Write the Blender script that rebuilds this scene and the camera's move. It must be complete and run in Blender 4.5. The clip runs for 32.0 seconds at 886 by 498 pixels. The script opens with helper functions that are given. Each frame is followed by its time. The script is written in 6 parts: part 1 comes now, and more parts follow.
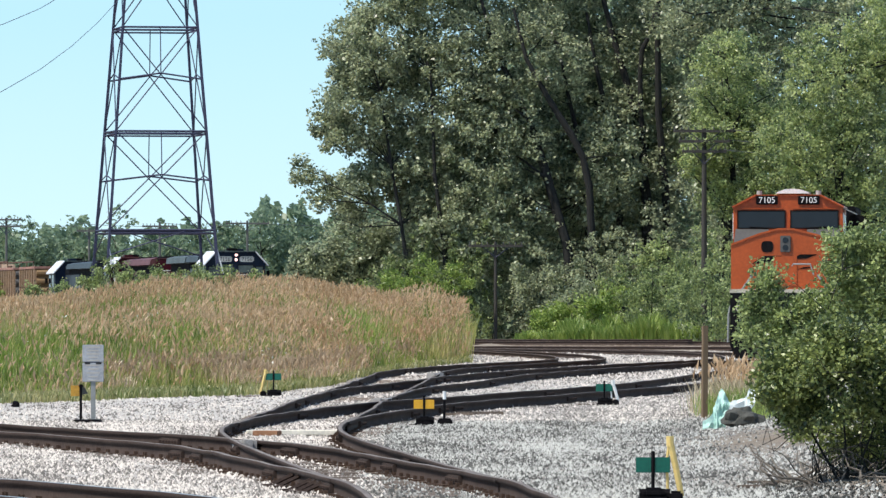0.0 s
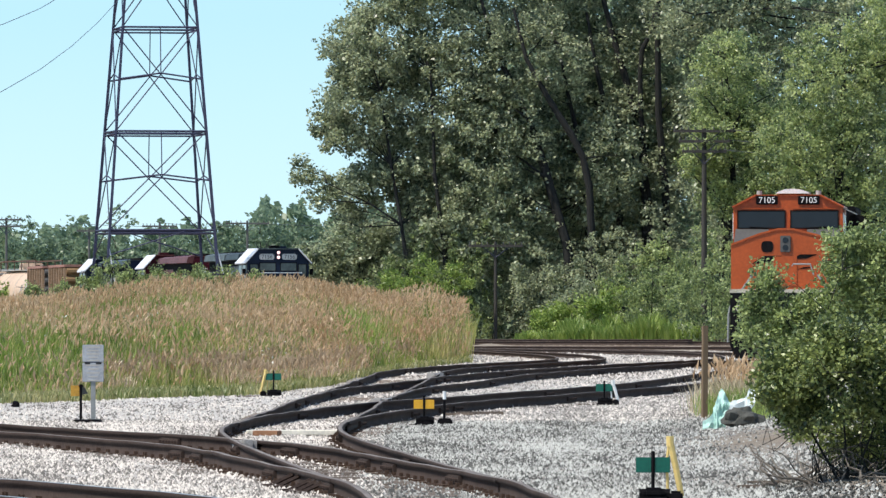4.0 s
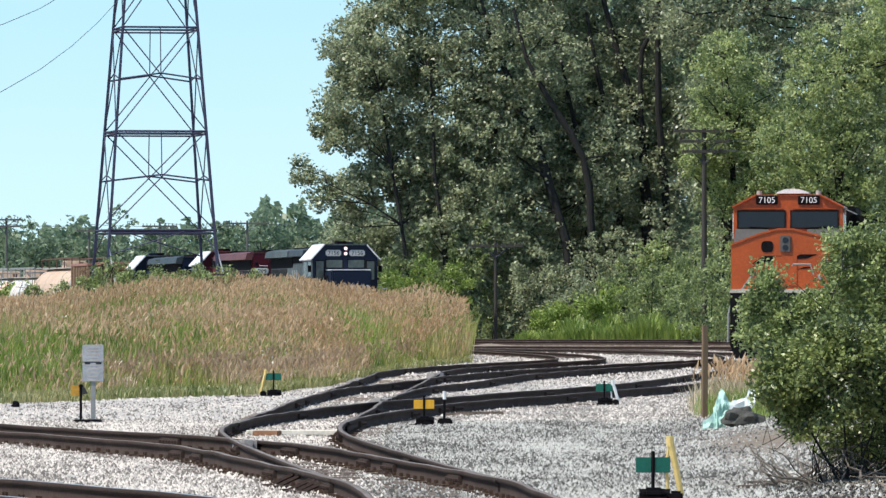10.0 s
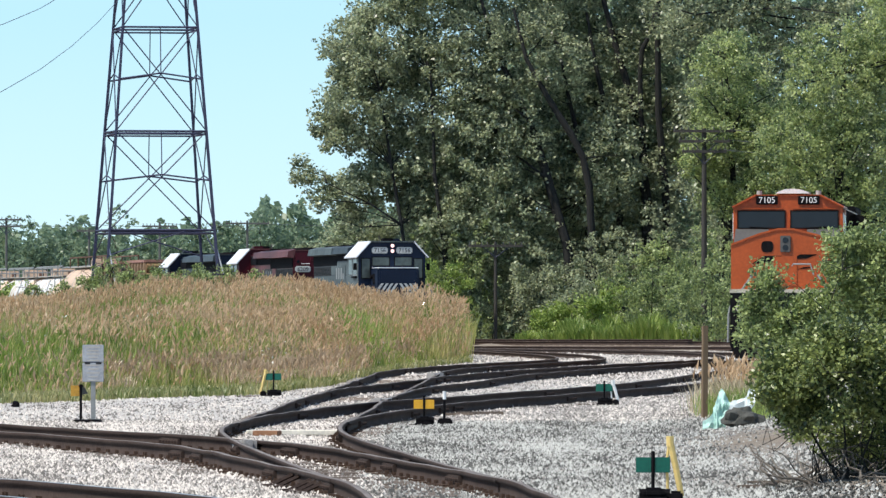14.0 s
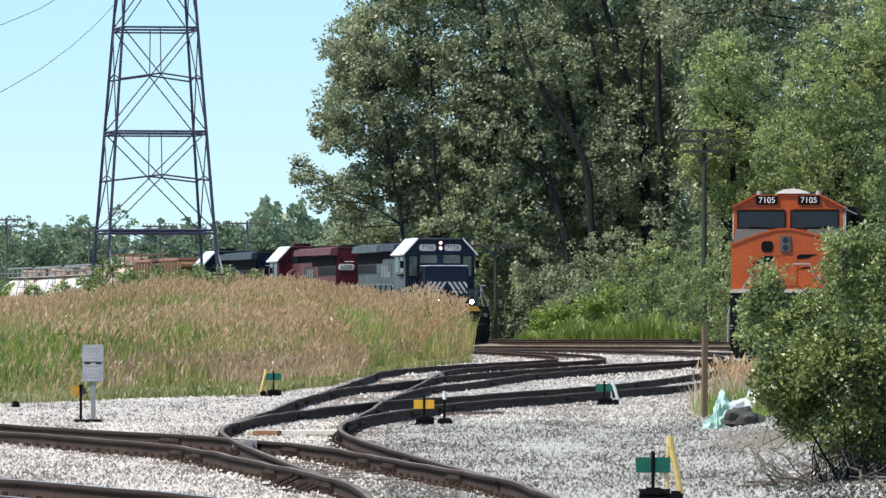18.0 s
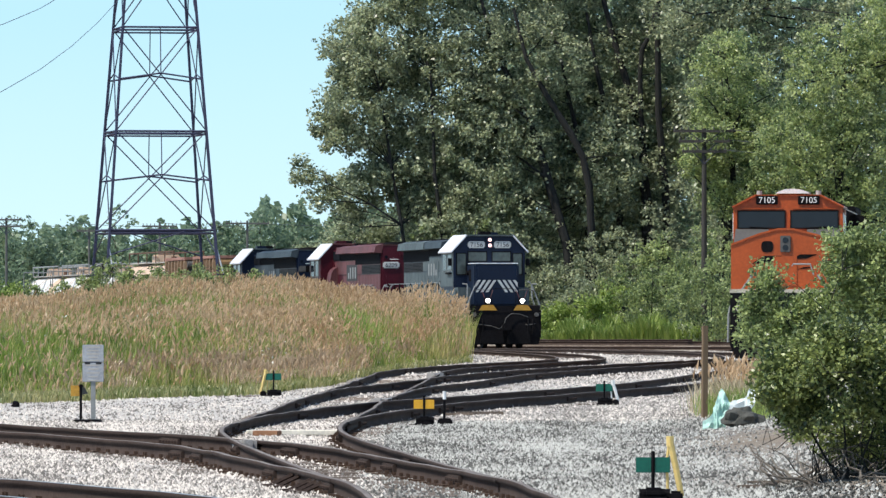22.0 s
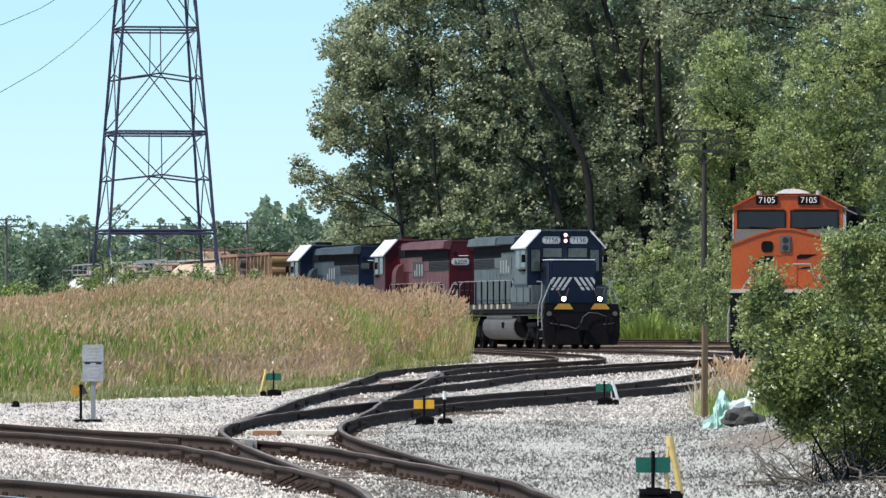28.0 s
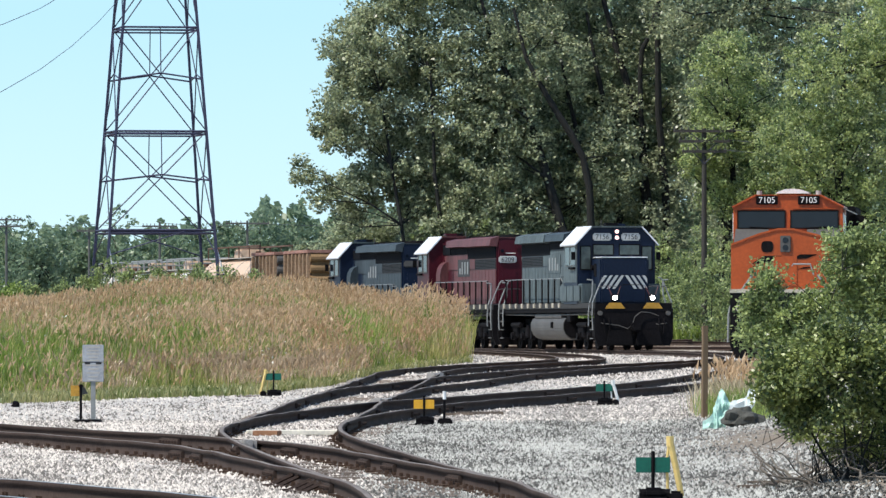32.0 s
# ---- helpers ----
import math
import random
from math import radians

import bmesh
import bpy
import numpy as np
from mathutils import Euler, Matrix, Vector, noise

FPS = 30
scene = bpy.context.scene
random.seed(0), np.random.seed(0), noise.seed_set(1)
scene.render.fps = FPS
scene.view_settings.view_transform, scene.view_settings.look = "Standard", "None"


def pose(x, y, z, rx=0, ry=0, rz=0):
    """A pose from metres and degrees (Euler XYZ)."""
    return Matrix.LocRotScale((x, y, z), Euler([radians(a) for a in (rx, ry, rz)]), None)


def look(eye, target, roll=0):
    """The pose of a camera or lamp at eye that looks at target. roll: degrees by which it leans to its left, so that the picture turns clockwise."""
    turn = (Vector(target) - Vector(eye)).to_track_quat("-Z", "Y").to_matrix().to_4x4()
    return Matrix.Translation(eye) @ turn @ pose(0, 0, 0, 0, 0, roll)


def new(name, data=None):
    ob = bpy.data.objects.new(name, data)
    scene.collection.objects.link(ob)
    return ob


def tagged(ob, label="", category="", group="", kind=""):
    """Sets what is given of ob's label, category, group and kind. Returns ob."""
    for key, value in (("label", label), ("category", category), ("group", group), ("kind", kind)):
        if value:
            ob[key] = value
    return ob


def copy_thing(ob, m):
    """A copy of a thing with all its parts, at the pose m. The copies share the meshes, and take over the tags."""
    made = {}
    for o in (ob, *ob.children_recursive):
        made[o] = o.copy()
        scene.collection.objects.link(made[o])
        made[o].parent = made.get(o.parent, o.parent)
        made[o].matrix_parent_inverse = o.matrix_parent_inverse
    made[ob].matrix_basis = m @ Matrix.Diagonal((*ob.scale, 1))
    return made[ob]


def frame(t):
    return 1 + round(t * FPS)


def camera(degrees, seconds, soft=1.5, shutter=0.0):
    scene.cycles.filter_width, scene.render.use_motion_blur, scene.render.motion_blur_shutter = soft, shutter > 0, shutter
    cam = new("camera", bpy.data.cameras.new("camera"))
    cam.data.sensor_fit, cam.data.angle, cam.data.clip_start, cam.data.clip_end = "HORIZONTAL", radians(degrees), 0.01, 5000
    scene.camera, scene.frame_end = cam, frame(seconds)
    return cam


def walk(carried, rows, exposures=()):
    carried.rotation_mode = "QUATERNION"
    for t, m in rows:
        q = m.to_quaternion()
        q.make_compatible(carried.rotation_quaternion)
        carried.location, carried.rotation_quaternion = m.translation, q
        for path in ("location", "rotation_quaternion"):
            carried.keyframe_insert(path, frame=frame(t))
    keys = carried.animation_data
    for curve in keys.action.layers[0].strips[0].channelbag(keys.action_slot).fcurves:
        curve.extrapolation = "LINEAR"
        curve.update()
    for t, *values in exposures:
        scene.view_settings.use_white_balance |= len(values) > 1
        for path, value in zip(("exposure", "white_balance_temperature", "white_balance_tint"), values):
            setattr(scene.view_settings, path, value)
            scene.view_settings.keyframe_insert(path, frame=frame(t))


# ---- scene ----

# ---- lens, camera: fixed on a tripod beside the yard ----
cam = camera(6.944, 32.0, 1.4)
EYE = (0.0, 0.0, 1.54)
AIM = look(EYE, (0.0, 100.0, 1.54 + 0.822))
walk(cam, [(0.0, AIM), (32.0, AIM)], [(0.0, 0.28), (32.0, 0.28)])

# ---- sky and sun ----
world = bpy.data.worlds.new("sky")
scene.world = world
world.use_nodes = True
wn = world.node_tree.nodes
sky = wn.new("ShaderNodeTexSky")
sky.sky_type = "NISHITA"
sky.sun_disc = False
sky.sun_elevation = radians(55.6)
sky.sun_rotation = radians(-122)
sky.altitude = 200
sky.air_density, sky.dust_density, sky.ozone_density = 1.0, 0.3, 1.5
wn["Background"].inputs["Strength"].default_value = 0.148
haze = wn.new("ShaderNodeMix")
haze.data_type, haze.blend_type = "RGBA", "MULTIPLY"
haze.inputs["Factor"].default_value = 1.0
haze.inputs["B"].default_value = (1.0, 1.0, 0.96, 1)
world.node_tree.links.new(sky.outputs[0], haze.inputs["A"])
world.node_tree.links.new(haze.outputs["Result"], wn["Background"].inputs["Color"])
sun = new("sun", bpy.data.lights.new("sun", "SUN"))
sun.data.energy, sun.data.angle, sun.data.color = 3.95, radians(0.53), (1.0, 0.945, 0.845)
SUN_AT = Vector((-0.48, -0.3, 0.825))
sun.matrix_world = look(SUN_AT * 100, (0, 0, 0))


# ---- materials ----
def mat(name, base, rough=0.6, metal=0.0, dark=0.6, light=1.25, scale=3.0, grain=40.0, bump=0.15, bdist=0.01, island=0.0, spec=0.4, stretch=(1, 1, 1), drift=0.0):
    """Base colour varied at two scales, with fine relief."""
    m = bpy.data.materials.new(name)
    m.use_nodes = True
    nt = m.node_tree
    n, l = nt.nodes, nt.links
    b = n["Principled BSDF"]
    b.inputs["Roughness"].default_value, b.inputs["Metallic"].default_value = rough, metal
    b.inputs["Specular IOR Level"].default_value = spec
    co = n.new("ShaderNodeTexCoord")
    mp = n.new("ShaderNodeMapping")
    mp.inputs["Scale"].default_value = stretch
    l.new(co.outputs["Object"], mp.inputs["Vector"])
    big, fine = n.new("ShaderNodeTexNoise"), n.new("ShaderNodeTexNoise")
    big.inputs["Scale"].default_value, fine.inputs["Scale"].default_value = scale, grain
    big.inputs["Detail"].default_value, fine.inputs["Detail"].default_value = 4, 3
    for t in (big, fine):
        l.new(mp.outputs[0], t.inputs["Vector"])
    add = n.new("ShaderNodeMath")
    add.operation = "ADD"
    l.new(big.outputs["Fac"], add.inputs[0])
    l.new(fine.outputs["Fac"], add.inputs[1])
    src = add.outputs[0]
    if island:
        geo = n.new("ShaderNodeNewGeometry")
        mul = n.new("ShaderNodeMath")
        mul.operation = "MULTIPLY_ADD"
        mul.inputs[1].default_value = island
        l.new(geo.outputs["Random Per Island"], mul.inputs[0])
        l.new(src, mul.inputs[2])
        sub = n.new("ShaderNodeMath")
        sub.operation = "SUBTRACT"
        sub.inputs[1].default_value = island / 2
        l.new(mul.outputs[0], sub.inputs[0])
        src = sub.outputs[0]
    if drift:
        wide, wmap, dm = n.new("ShaderNodeTexNoise"), n.new("ShaderNodeMapping"), n.new("ShaderNodeMath")
        wmap.inputs["Scale"].default_value = (1, 0.16, 1)
        wide.inputs["Scale"].default_value, wide.inputs["Detail"].default_value = 0.8, 3
        l.new(co.outputs["Object"], wmap.inputs["Vector"])
        l.new(wmap.outputs[0], wide.inputs["Vector"])
        dm.operation = "MULTIPLY_ADD"
        dm.inputs[1].default_value = drift
        l.new(wide.outputs["Fac"], dm.inputs[0])
        off = n.new("ShaderNodeMath")
        off.operation = "SUBTRACT"
        off.inputs[1].default_value = drift / 2
        l.new(src, off.inputs[0])
        l.new(off.outputs[0], dm.inputs[2])
        src = dm.outputs[0]
    ramp = n.new("ShaderNodeValToRGB")
    half = n.new("ShaderNodeMath")
    half.operation = "MULTIPLY"
    half.inputs[1].default_value = 0.5
    l.new(src, half.inputs[0])
    l.new(half.outputs[0], ramp.inputs[0])
    e = ramp.color_ramp.elements
    e[0].position, e[1].position = 0.3, 0.72
    e[0].color = [c * dark for c in base] + [1]
    e[1].color = [min(1, c * light) for c in base] + [1]
    l.new(ramp.outputs[0], b.inputs["Base Color"])
    if bump:
        bp = n.new("ShaderNodeBump")
        bp.inputs["Strength"].default_value, bp.inputs["Distance"].default_value = bump, bdist
        l.new(fine.outputs["Fac"], bp.inputs["Height"])
        l.new(bp.outputs[0], b.inputs["Normal"])
    return m


def leaf_mat(name, dark, light, through_light=0.35, scale=0.4, stretch=(1, 1, 1), gloss=0.38):
    """Leaves: two greens mixed leaf by leaf and by larger drifts, some light passing through."""
    m = bpy.data.materials.new(name)
    m.use_nodes = True
    nt = m.node_tree
    n, l = nt.nodes, nt.links
    b = n["Principled BSDF"]
    b.inputs["Roughness"].default_value = gloss
    b.inputs["Specular IOR Level"].default_value = 0.5
    geo, noi, co = n.new("ShaderNodeNewGeometry"), n.new("ShaderNodeTexNoise"), n.new("ShaderNodeTexCoord")
    noi.inputs["Scale"].default_value = scale
    mp = n.new("ShaderNodeMapping")
    mp.inputs["Scale"].default_value = stretch
    l.new(co.outputs["Object"], mp.inputs["Vector"])
    l.new(mp.outputs[0], noi.inputs["Vector"])
    mix = n.new("ShaderNodeMix")
    mix.data_type = "RGBA"
    avg = n.new("ShaderNodeMath")
    avg.operation = "MULTIPLY_ADD"
    avg.inputs[1].default_value = 0.95
    # the power leaves few bright leaves: sun sparkle put into the colour
    few = n.new("ShaderNodeMath")
    few.operation = "POWER"
    few.inputs[1].default_value = 1.7
    l.new(geo.outputs["Random Per Island"], few.inputs[0])
    l.new(few.outputs[0], avg.inputs[0])
    sub = n.new("ShaderNodeMath")
    sub.operation = "MULTIPLY_ADD"
    sub.inputs[1].default_value, sub.inputs[2].default_value = 1.7, -0.68
    l.new(noi.outputs["Fac"], sub.inputs[0])
    l.new(sub.outputs[0], avg.inputs[2])
    l.new(avg.outputs[0], mix.inputs["Factor"])
    mix.inputs["A"].default_value, mix.inputs["B"].default_value = (*dark, 1), (*light, 1)
    l.new(mix.outputs["Result"], b.inputs["Base Color"])
    tr = n.new("ShaderNodeBsdfTranslucent")
    l.new(mix.outputs["Result"], tr.inputs["Color"])
    ms = n.new("ShaderNodeMixShader")
    ms.inputs[0].default_value = through_light
    l.new(b.outputs[0], ms.inputs[1])
    l.new(tr.outputs[0], ms.inputs[2])
    l.new(ms.outputs[0], n["Material Output"].inputs["Surface"])
    return m


def glow_mat(name, color, strength):
    m = bpy.data.materials.new(name)
    m.use_nodes = True
    b = m.node_tree.nodes["Principled BSDF"]
    b.inputs["Base Color"].default_value = (*color, 1)
    b.inputs["Emission Color"].default_value = (*color, 1)
    b.inputs["Emission Strength"].default_value = strength
    return m


def sky_mat():
    """Pale summer haze low over the horizon: whiter below, bluer above."""
    m = bpy.data.materials.new("horizon sky")
    m.use_nodes = True
    n, l = m.node_tree.nodes, m.node_tree.links
    n.remove(n["Principled BSDF"])
    co, sep, ramp, em = n.new("ShaderNodeTexCoord"), n.new("ShaderNodeSeparateXYZ"), n.new("ShaderNodeValToRGB"), n.new("ShaderNodeEmission")
    l.new(co.outputs["Generated"], sep.inputs[0])
    l.new(sep.outputs["Z"], ramp.inputs[0])
    e = ramp.color_ramp.elements
    e[0].position, e[0].color = 0.08, (0.655, 0.87, 0.92, 1)
    e[1].position, e[1].color = 0.45, (0.455, 0.735, 0.89, 1)
    l.new(ramp.outputs[0], em.inputs["Color"])
    l.new(em.outputs[0], n["Material Output"].inputs["Surface"])
    return m


def ground_mat():
    """Pale ballast with darker drifts in the yard, dusty soil with grass outside it."""
    m = bpy.data.materials.new("ballast and soil")
    m.use_nodes = True
    n, l = m.node_tree.nodes, m.node_tree.links
    b = n["Principled BSDF"]
    b.inputs["Roughness"].default_value = 0.9
    co = n.new("ShaderNodeTexCoord")
    vor = n.new("ShaderNodeTexVoronoi")
    vor.inputs["Scale"].default_value = 34.0
    l.new(co.outputs["Object"], vor.inputs["Vector"])
    ramp = n.new("ShaderNodeValToRGB")
    e = ramp.color_ramp.elements
    e[0].position, e[0].color = 0.0, (0.1, 0.094, 0.085, 1)
    e[1].position, e[1].color = 1.0, (0.62, 0.585, 0.54, 1)
    k = e.new(0.45)
    k.color = (0.34, 0.318, 0.29, 1)
    bw = n.new("ShaderNodeSeparateColor")
    l.new(vor.outputs["Color"], bw.inputs[0])
    l.new(bw.outputs[0], ramp.inputs[0])
    big = n.new("ShaderNodeTexNoise")
    big.inputs["Scale"].default_value, big.inputs["Detail"].default_value = 0.45, 5
    l.new(co.outputs["Object"], big.inputs["Vector"])
    tint = n.new("ShaderNodeMix")
    tint.data_type, tint.blend_type = "RGBA", "MULTIPLY"
    tr = n.new("ShaderNodeValToRGB")
    tr.color_ramp.elements[0].position, tr.color_ramp.elements[0].color = 0.35, (0.7, 0.69, 0.68, 1)
    tr.color_ramp.elements[1].position, tr.color_ramp.elements[1].color = 0.62, (1.05, 1.03, 1.0, 1)
    l.new(big.outputs["Fac"], tr.inputs[0])
    tint.inputs["Factor"].default_value = 1.0
    l.new(ramp.outputs[0], tint.inputs["A"])
    l.new(tr.outputs[0], tint.inputs["B"])
    soil = n.new("ShaderNodeValToRGB")
    soil.color_ramp.elements[0].color, soil.color_ramp.elements[1].color = (0.11, 0.088, 0.06, 1), (0.32, 0.245, 0.17, 1)
    l.new(big.outputs["Fac"], soil.inputs[0])
    att = n.new("ShaderNodeAttribute")
    att.attribute_name = "yard"
    mix = n.new("ShaderNodeMix")
    mix.data_type = "RGBA"
    l.new(att.outputs["Fac"], mix.inputs["Factor"])
    l.new(soil.outputs[0], mix.inputs["A"])
    pale = n.new("ShaderNodeAttribute")
    pale.attribute_name = "pale"
    lime = n.new("ShaderNodeMix")
    lime.data_type = "RGBA"
    limec = n.new("ShaderNodeValToRGB")
    limec.color_ramp.elements[0].color, limec.color_ramp.elements[1].color = (0.38, 0.35, 0.32, 1), (0.7, 0.67, 0.63, 1)
    l.new(bw.outputs[1], limec.inputs[0])
    l.new(pale.outputs["Fac"], lime.inputs["Factor"])
    l.new(tint.outputs["Result"], lime.inputs["A"])
    l.new(limec.outputs[0], lime.inputs["B"])
    l.new(lime.outputs["Result"], mix.inputs["B"])
    l.new(mix.outputs["Result"], b.inputs["Base Color"])
    bp = n.new("ShaderNodeBump")
    bp.inputs["Strength"].default_value, bp.inputs["Distance"].default_value = 0.8, 0.03
    l.new(vor.outputs["Distance"], bp.inputs["Height"])
    l.new(bp.outputs[0], b.inputs["Normal"])
    return m


M = {
    "ground": ground_mat(),
    "stone": mat("ballast stone", (0.215, 0.215, 0.2), 0.9, dark=0.3, light=2.3, scale=0.5, grain=30, island=1.3, drift=2.0),
    "stone_pale": mat("pale limestone ballast", (0.415, 0.38, 0.345), 0.9, dark=0.34, light=1.75, scale=0.4, grain=30, island=1.25, drift=1.5),
    "rail": mat("rusted rail steel", (0.056, 0.04, 0.034), 0.9, 0.0, spec=0.1, dark=0.6, light=1.5, scale=1.2, grain=25),
    "shine": mat("worn rail head", (0.4, 0.38, 0.37), 0.3, 0.8, dark=0.7, light=1.3, scale=0.8, grain=30),
    "dull": mat("dull rusted rail head", (0.19, 0.165, 0.15), 0.7, 0.0, spec=0.15, dark=0.6, light=1.4, scale=0.8, grain=30),
    "plate": mat("rusty tie plate", (0.085, 0.055, 0.04), 0.9, spec=0.1, dark=0.5, light=1.6, scale=4, grain=30),
    "frog": mat("cast rail steel", (0.46, 0.43, 0.4), 0.65, 0.1, scale=5, grain=50),
    "tie": mat("creosoted timber", (0.16, 0.125, 0.1), 0.85, dark=0.5, light=1.6, scale=2, grain=30, bump=0.5),
    "steel": mat("galvanised steel", (0.045, 0.05, 0.095), 0.65, 0.1, dark=0.75, light=1.2, scale=0.8, grain=10),
    "navy": mat("navy blue paint", (0.005, 0.012, 0.032), 0.45, spec=0.22, dark=0.7, light=1.3, scale=0.8, grain=12, bump=0.05),
    "bluegrey": mat("weathered blue-grey paint", (0.072, 0.094, 0.1), 0.6, dark=0.35, light=1.8, scale=0.9, grain=7, bump=0.05, stretch=(1, 1, 0.3)),
    "slate": mat("dull slate blue paint", (0.035, 0.05, 0.062), 0.55, dark=0.45, light=1.6, scale=0.7, grain=9, bump=0.05, stretch=(1, 1, 0.3)),
    "red": mat("dark red paint", (0.055, 0.004, 0.011), 0.45, spec=0.25, dark=0.75, light=1.25, scale=0.8, grain=12, bump=0.05),
    # paler copy of the red: fading plus glancing sun sheen in the colour
    "faded": mat("faded red paint with sun sheen", (0.122, 0.04, 0.043), 0.55, dark=0.4, light=1.6, scale=0.7, grain=9, bump=0.05, stretch=(1, 1, 0.3)),
    # near-white; on noses and cab roofs it paints in the sun's glint
    "pale": mat("pale paint for roof glint and brace", (0.72, 0.74, 0.78), 0.45, dark=0.85, light=1.1, scale=1.5, grain=14, bump=0.05),
    "black": mat("grimy black steel", (0.0065, 0.006, 0.007), 0.85, 0.0, spec=0.1, dark=0.5, light=1.9, scale=1.5, grain=15),
    "screen": mat("dusty intake screen", (0.05, 0.053, 0.056), 0.7, 0.1, scale=2, grain=40, stretch=(8, 1, 1)),
    # near-black for grilles, and for shade painted below the hood flares
    "grille": mat("dark paint for grilles and flare shade", (0.008, 0.009, 0.012), 0.85, 0.0, spec=0.08, scale=2, grain=40, stretch=(8, 1, 1)),
    "tank": mat("dusty grey fuel tank", (0.1, 0.095, 0.09), 0.6, dark=0.6, light=1.2, scale=1.2, grain=12),
    "signgrey": mat("weathered grey-white enamel", (0.36, 0.375, 0.4), 0.5, dark=0.7, light=1.2, scale=6, grain=30, bump=0.05),
    "sill": mat("dusty cream sill", (0.035, 0.032, 0.03), 0.7, dark=0.6, light=1.2, scale=2, grain=15),
    "cream": mat("dusty cream paint", (0.5, 0.45, 0.36), 0.65, scale=3, grain=20),
    "white": mat("white paint", (0.8, 0.8, 0.78), 0.5, dark=0.85, light=1.1, scale=2, grain=20, bump=0.05),
    "railing": mat("pale handrail paint", (0.27, 0.28, 0.28), 0.5, dark=0.7, light=1.2, scale=2, grain=20, bump=0.0),
    "enamel": mat("weathered white enamel", (0.5, 0.51, 0.5), 0.5, dark=0.8, light=1.15, scale=3, grain=20, bump=0.05),
    "yellow": mat("safety yellow paint", (0.75, 0.4, 0.03), 0.5, dark=0.8, light=1.1, scale=4, grain=30),
    "stepgold": mat("faded yellow step edge", (0.45, 0.24, 0.03), 0.6, scale=4, grain=30),
    "paleyellow": mat("pale yellow paint", (0.75, 0.55, 0.2), 0.55, dark=0.8, light=1.1, scale=5, grain=30),
    "green": mat("green sign enamel", (0.006, 0.11, 0.075), 0.4, dark=0.8, light=1.2, scale=5, grain=30),
    "orange": mat("bright orange paint", (0.41, 0.076, 0.014), 0.45, dark=0.7, light=1.15, scale=1, grain=12, bump=0.04),
    "glass": mat("dark tinted window", (0.008, 0.012, 0.02), 0.12, dark=0.8, light=1.2, scale=1, grain=3, bump=0.0, spec=0.4),
    # grey-green base paints in reflected sky and greenery seen through the cab
    "cabglass": mat("window glass with painted reflection", (0.055, 0.07, 0.068), 0.15, dark=0.7, light=1.3, scale=1.5, grain=6, bump=0.0, spec=0.5),
    "ochre": mat("ochre brown car end", (0.26, 0.16, 0.075), 0.75, dark=0.6, light=1.2, scale=1.2, grain=12),
    "tan": mat("weathered tan car side", (0.36, 0.24, 0.15), 0.8, dark=0.35, light=1.2, scale=1.2, grain=12),
    "pinkrail": mat("sun-bleached red oxide", (0.36, 0.19, 0.15), 0.8, dark=0.5, light=1.4, scale=1.5, grain=14),
    "tandark": mat("rusty brown steel", (0.13, 0.068, 0.045), 0.8, scale=1.5, grain=14),
    "tankpink": mat("dust-stained cream tank paint", (0.66, 0.48, 0.35), 0.6, dark=0.7, light=1.15, scale=0.5, grain=6, stretch=(1, 1, 0.35)),
    "tankwhite": mat("white tank paint", (0.72, 0.71, 0.69), 0.5, dark=0.8, light=1.1, scale=0.6, grain=6),
    "tankgrey": mat("grey stained tank end", (0.45, 0.42, 0.38), 0.6, dark=0.75, light=1.15, scale=0.6, grain=6),
    "wood": mat("weathered pole timber", (0.052, 0.047, 0.042), 0.85, dark=0.6, light=1.3, scale=2, grain=20, stretch=(4, 4, 0.4)),
    # pole timber lightened so that its colour holds the haze of distance
    "farwood": mat("haze-paled timber", (0.11, 0.115, 0.11), 0.9, dark=0.7, light=1.2, scale=2, grain=20),
    "post": mat("sawn timber post", (0.19, 0.13, 0.078), 0.8, dark=0.7, light=1.2, scale=3, grain=30, stretch=(4, 4, 0.4)),
    "bark": mat("dark bark", (0.016, 0.016, 0.015), 0.9, dark=0.6, light=1.5, scale=2, grain=14, bump=0.6, bdist=0.04),
    "twig": mat("dry grey branch", (0.17, 0.145, 0.12), 0.85, scale=4, grain=30),
    "leaf_big": leaf_mat("cottonwood leaves", (0.085, 0.12, 0.076), (0.61, 0.655, 0.41), 0.48, scale=1.1, gloss=0.36),
    "leaf_wood": leaf_mat("shaded wood leaves", (0.2, 0.29, 0.19), (0.42, 0.52, 0.34), 0.5),
    "leaf_light": leaf_mat("light willow leaves", (0.1, 0.16, 0.07), (0.6, 0.67, 0.29), 0.52, scale=0.8),
    "leaf_bush": leaf_mat("bush leaves", (0.06, 0.105, 0.045), (0.5, 0.58, 0.23), 0.44, scale=1.4, gloss=0.36),
    "leaf_shrub": leaf_mat("shrub leaves", (0.07, 0.12, 0.06), (0.48, 0.56, 0.24), 0.5, scale=1.0),
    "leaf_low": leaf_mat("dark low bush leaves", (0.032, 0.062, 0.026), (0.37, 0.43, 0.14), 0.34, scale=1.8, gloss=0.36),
    "reedgreen": leaf_mat("fresh green reed blades", (0.075, 0.155, 0.018), (0.35, 0.45, 0.085), 0.5, 0.5, (1, 0.2, 1)),
    "rust": mat("rust-brown board", (0.3, 0.15, 0.08), 0.85, scale=6, grain=30),
    "leaf_under": leaf_mat("undergrowth leaves", (0.14, 0.23, 0.055), (0.48, 0.58, 0.17), 0.5),
    # pale bluish greens carry the haze of distance in the leaf colour
    "leaf_far": leaf_mat("haze-tinted distant leaves", (0.135, 0.21, 0.14), (0.3, 0.39, 0.235), 0.45, scale=0.1),
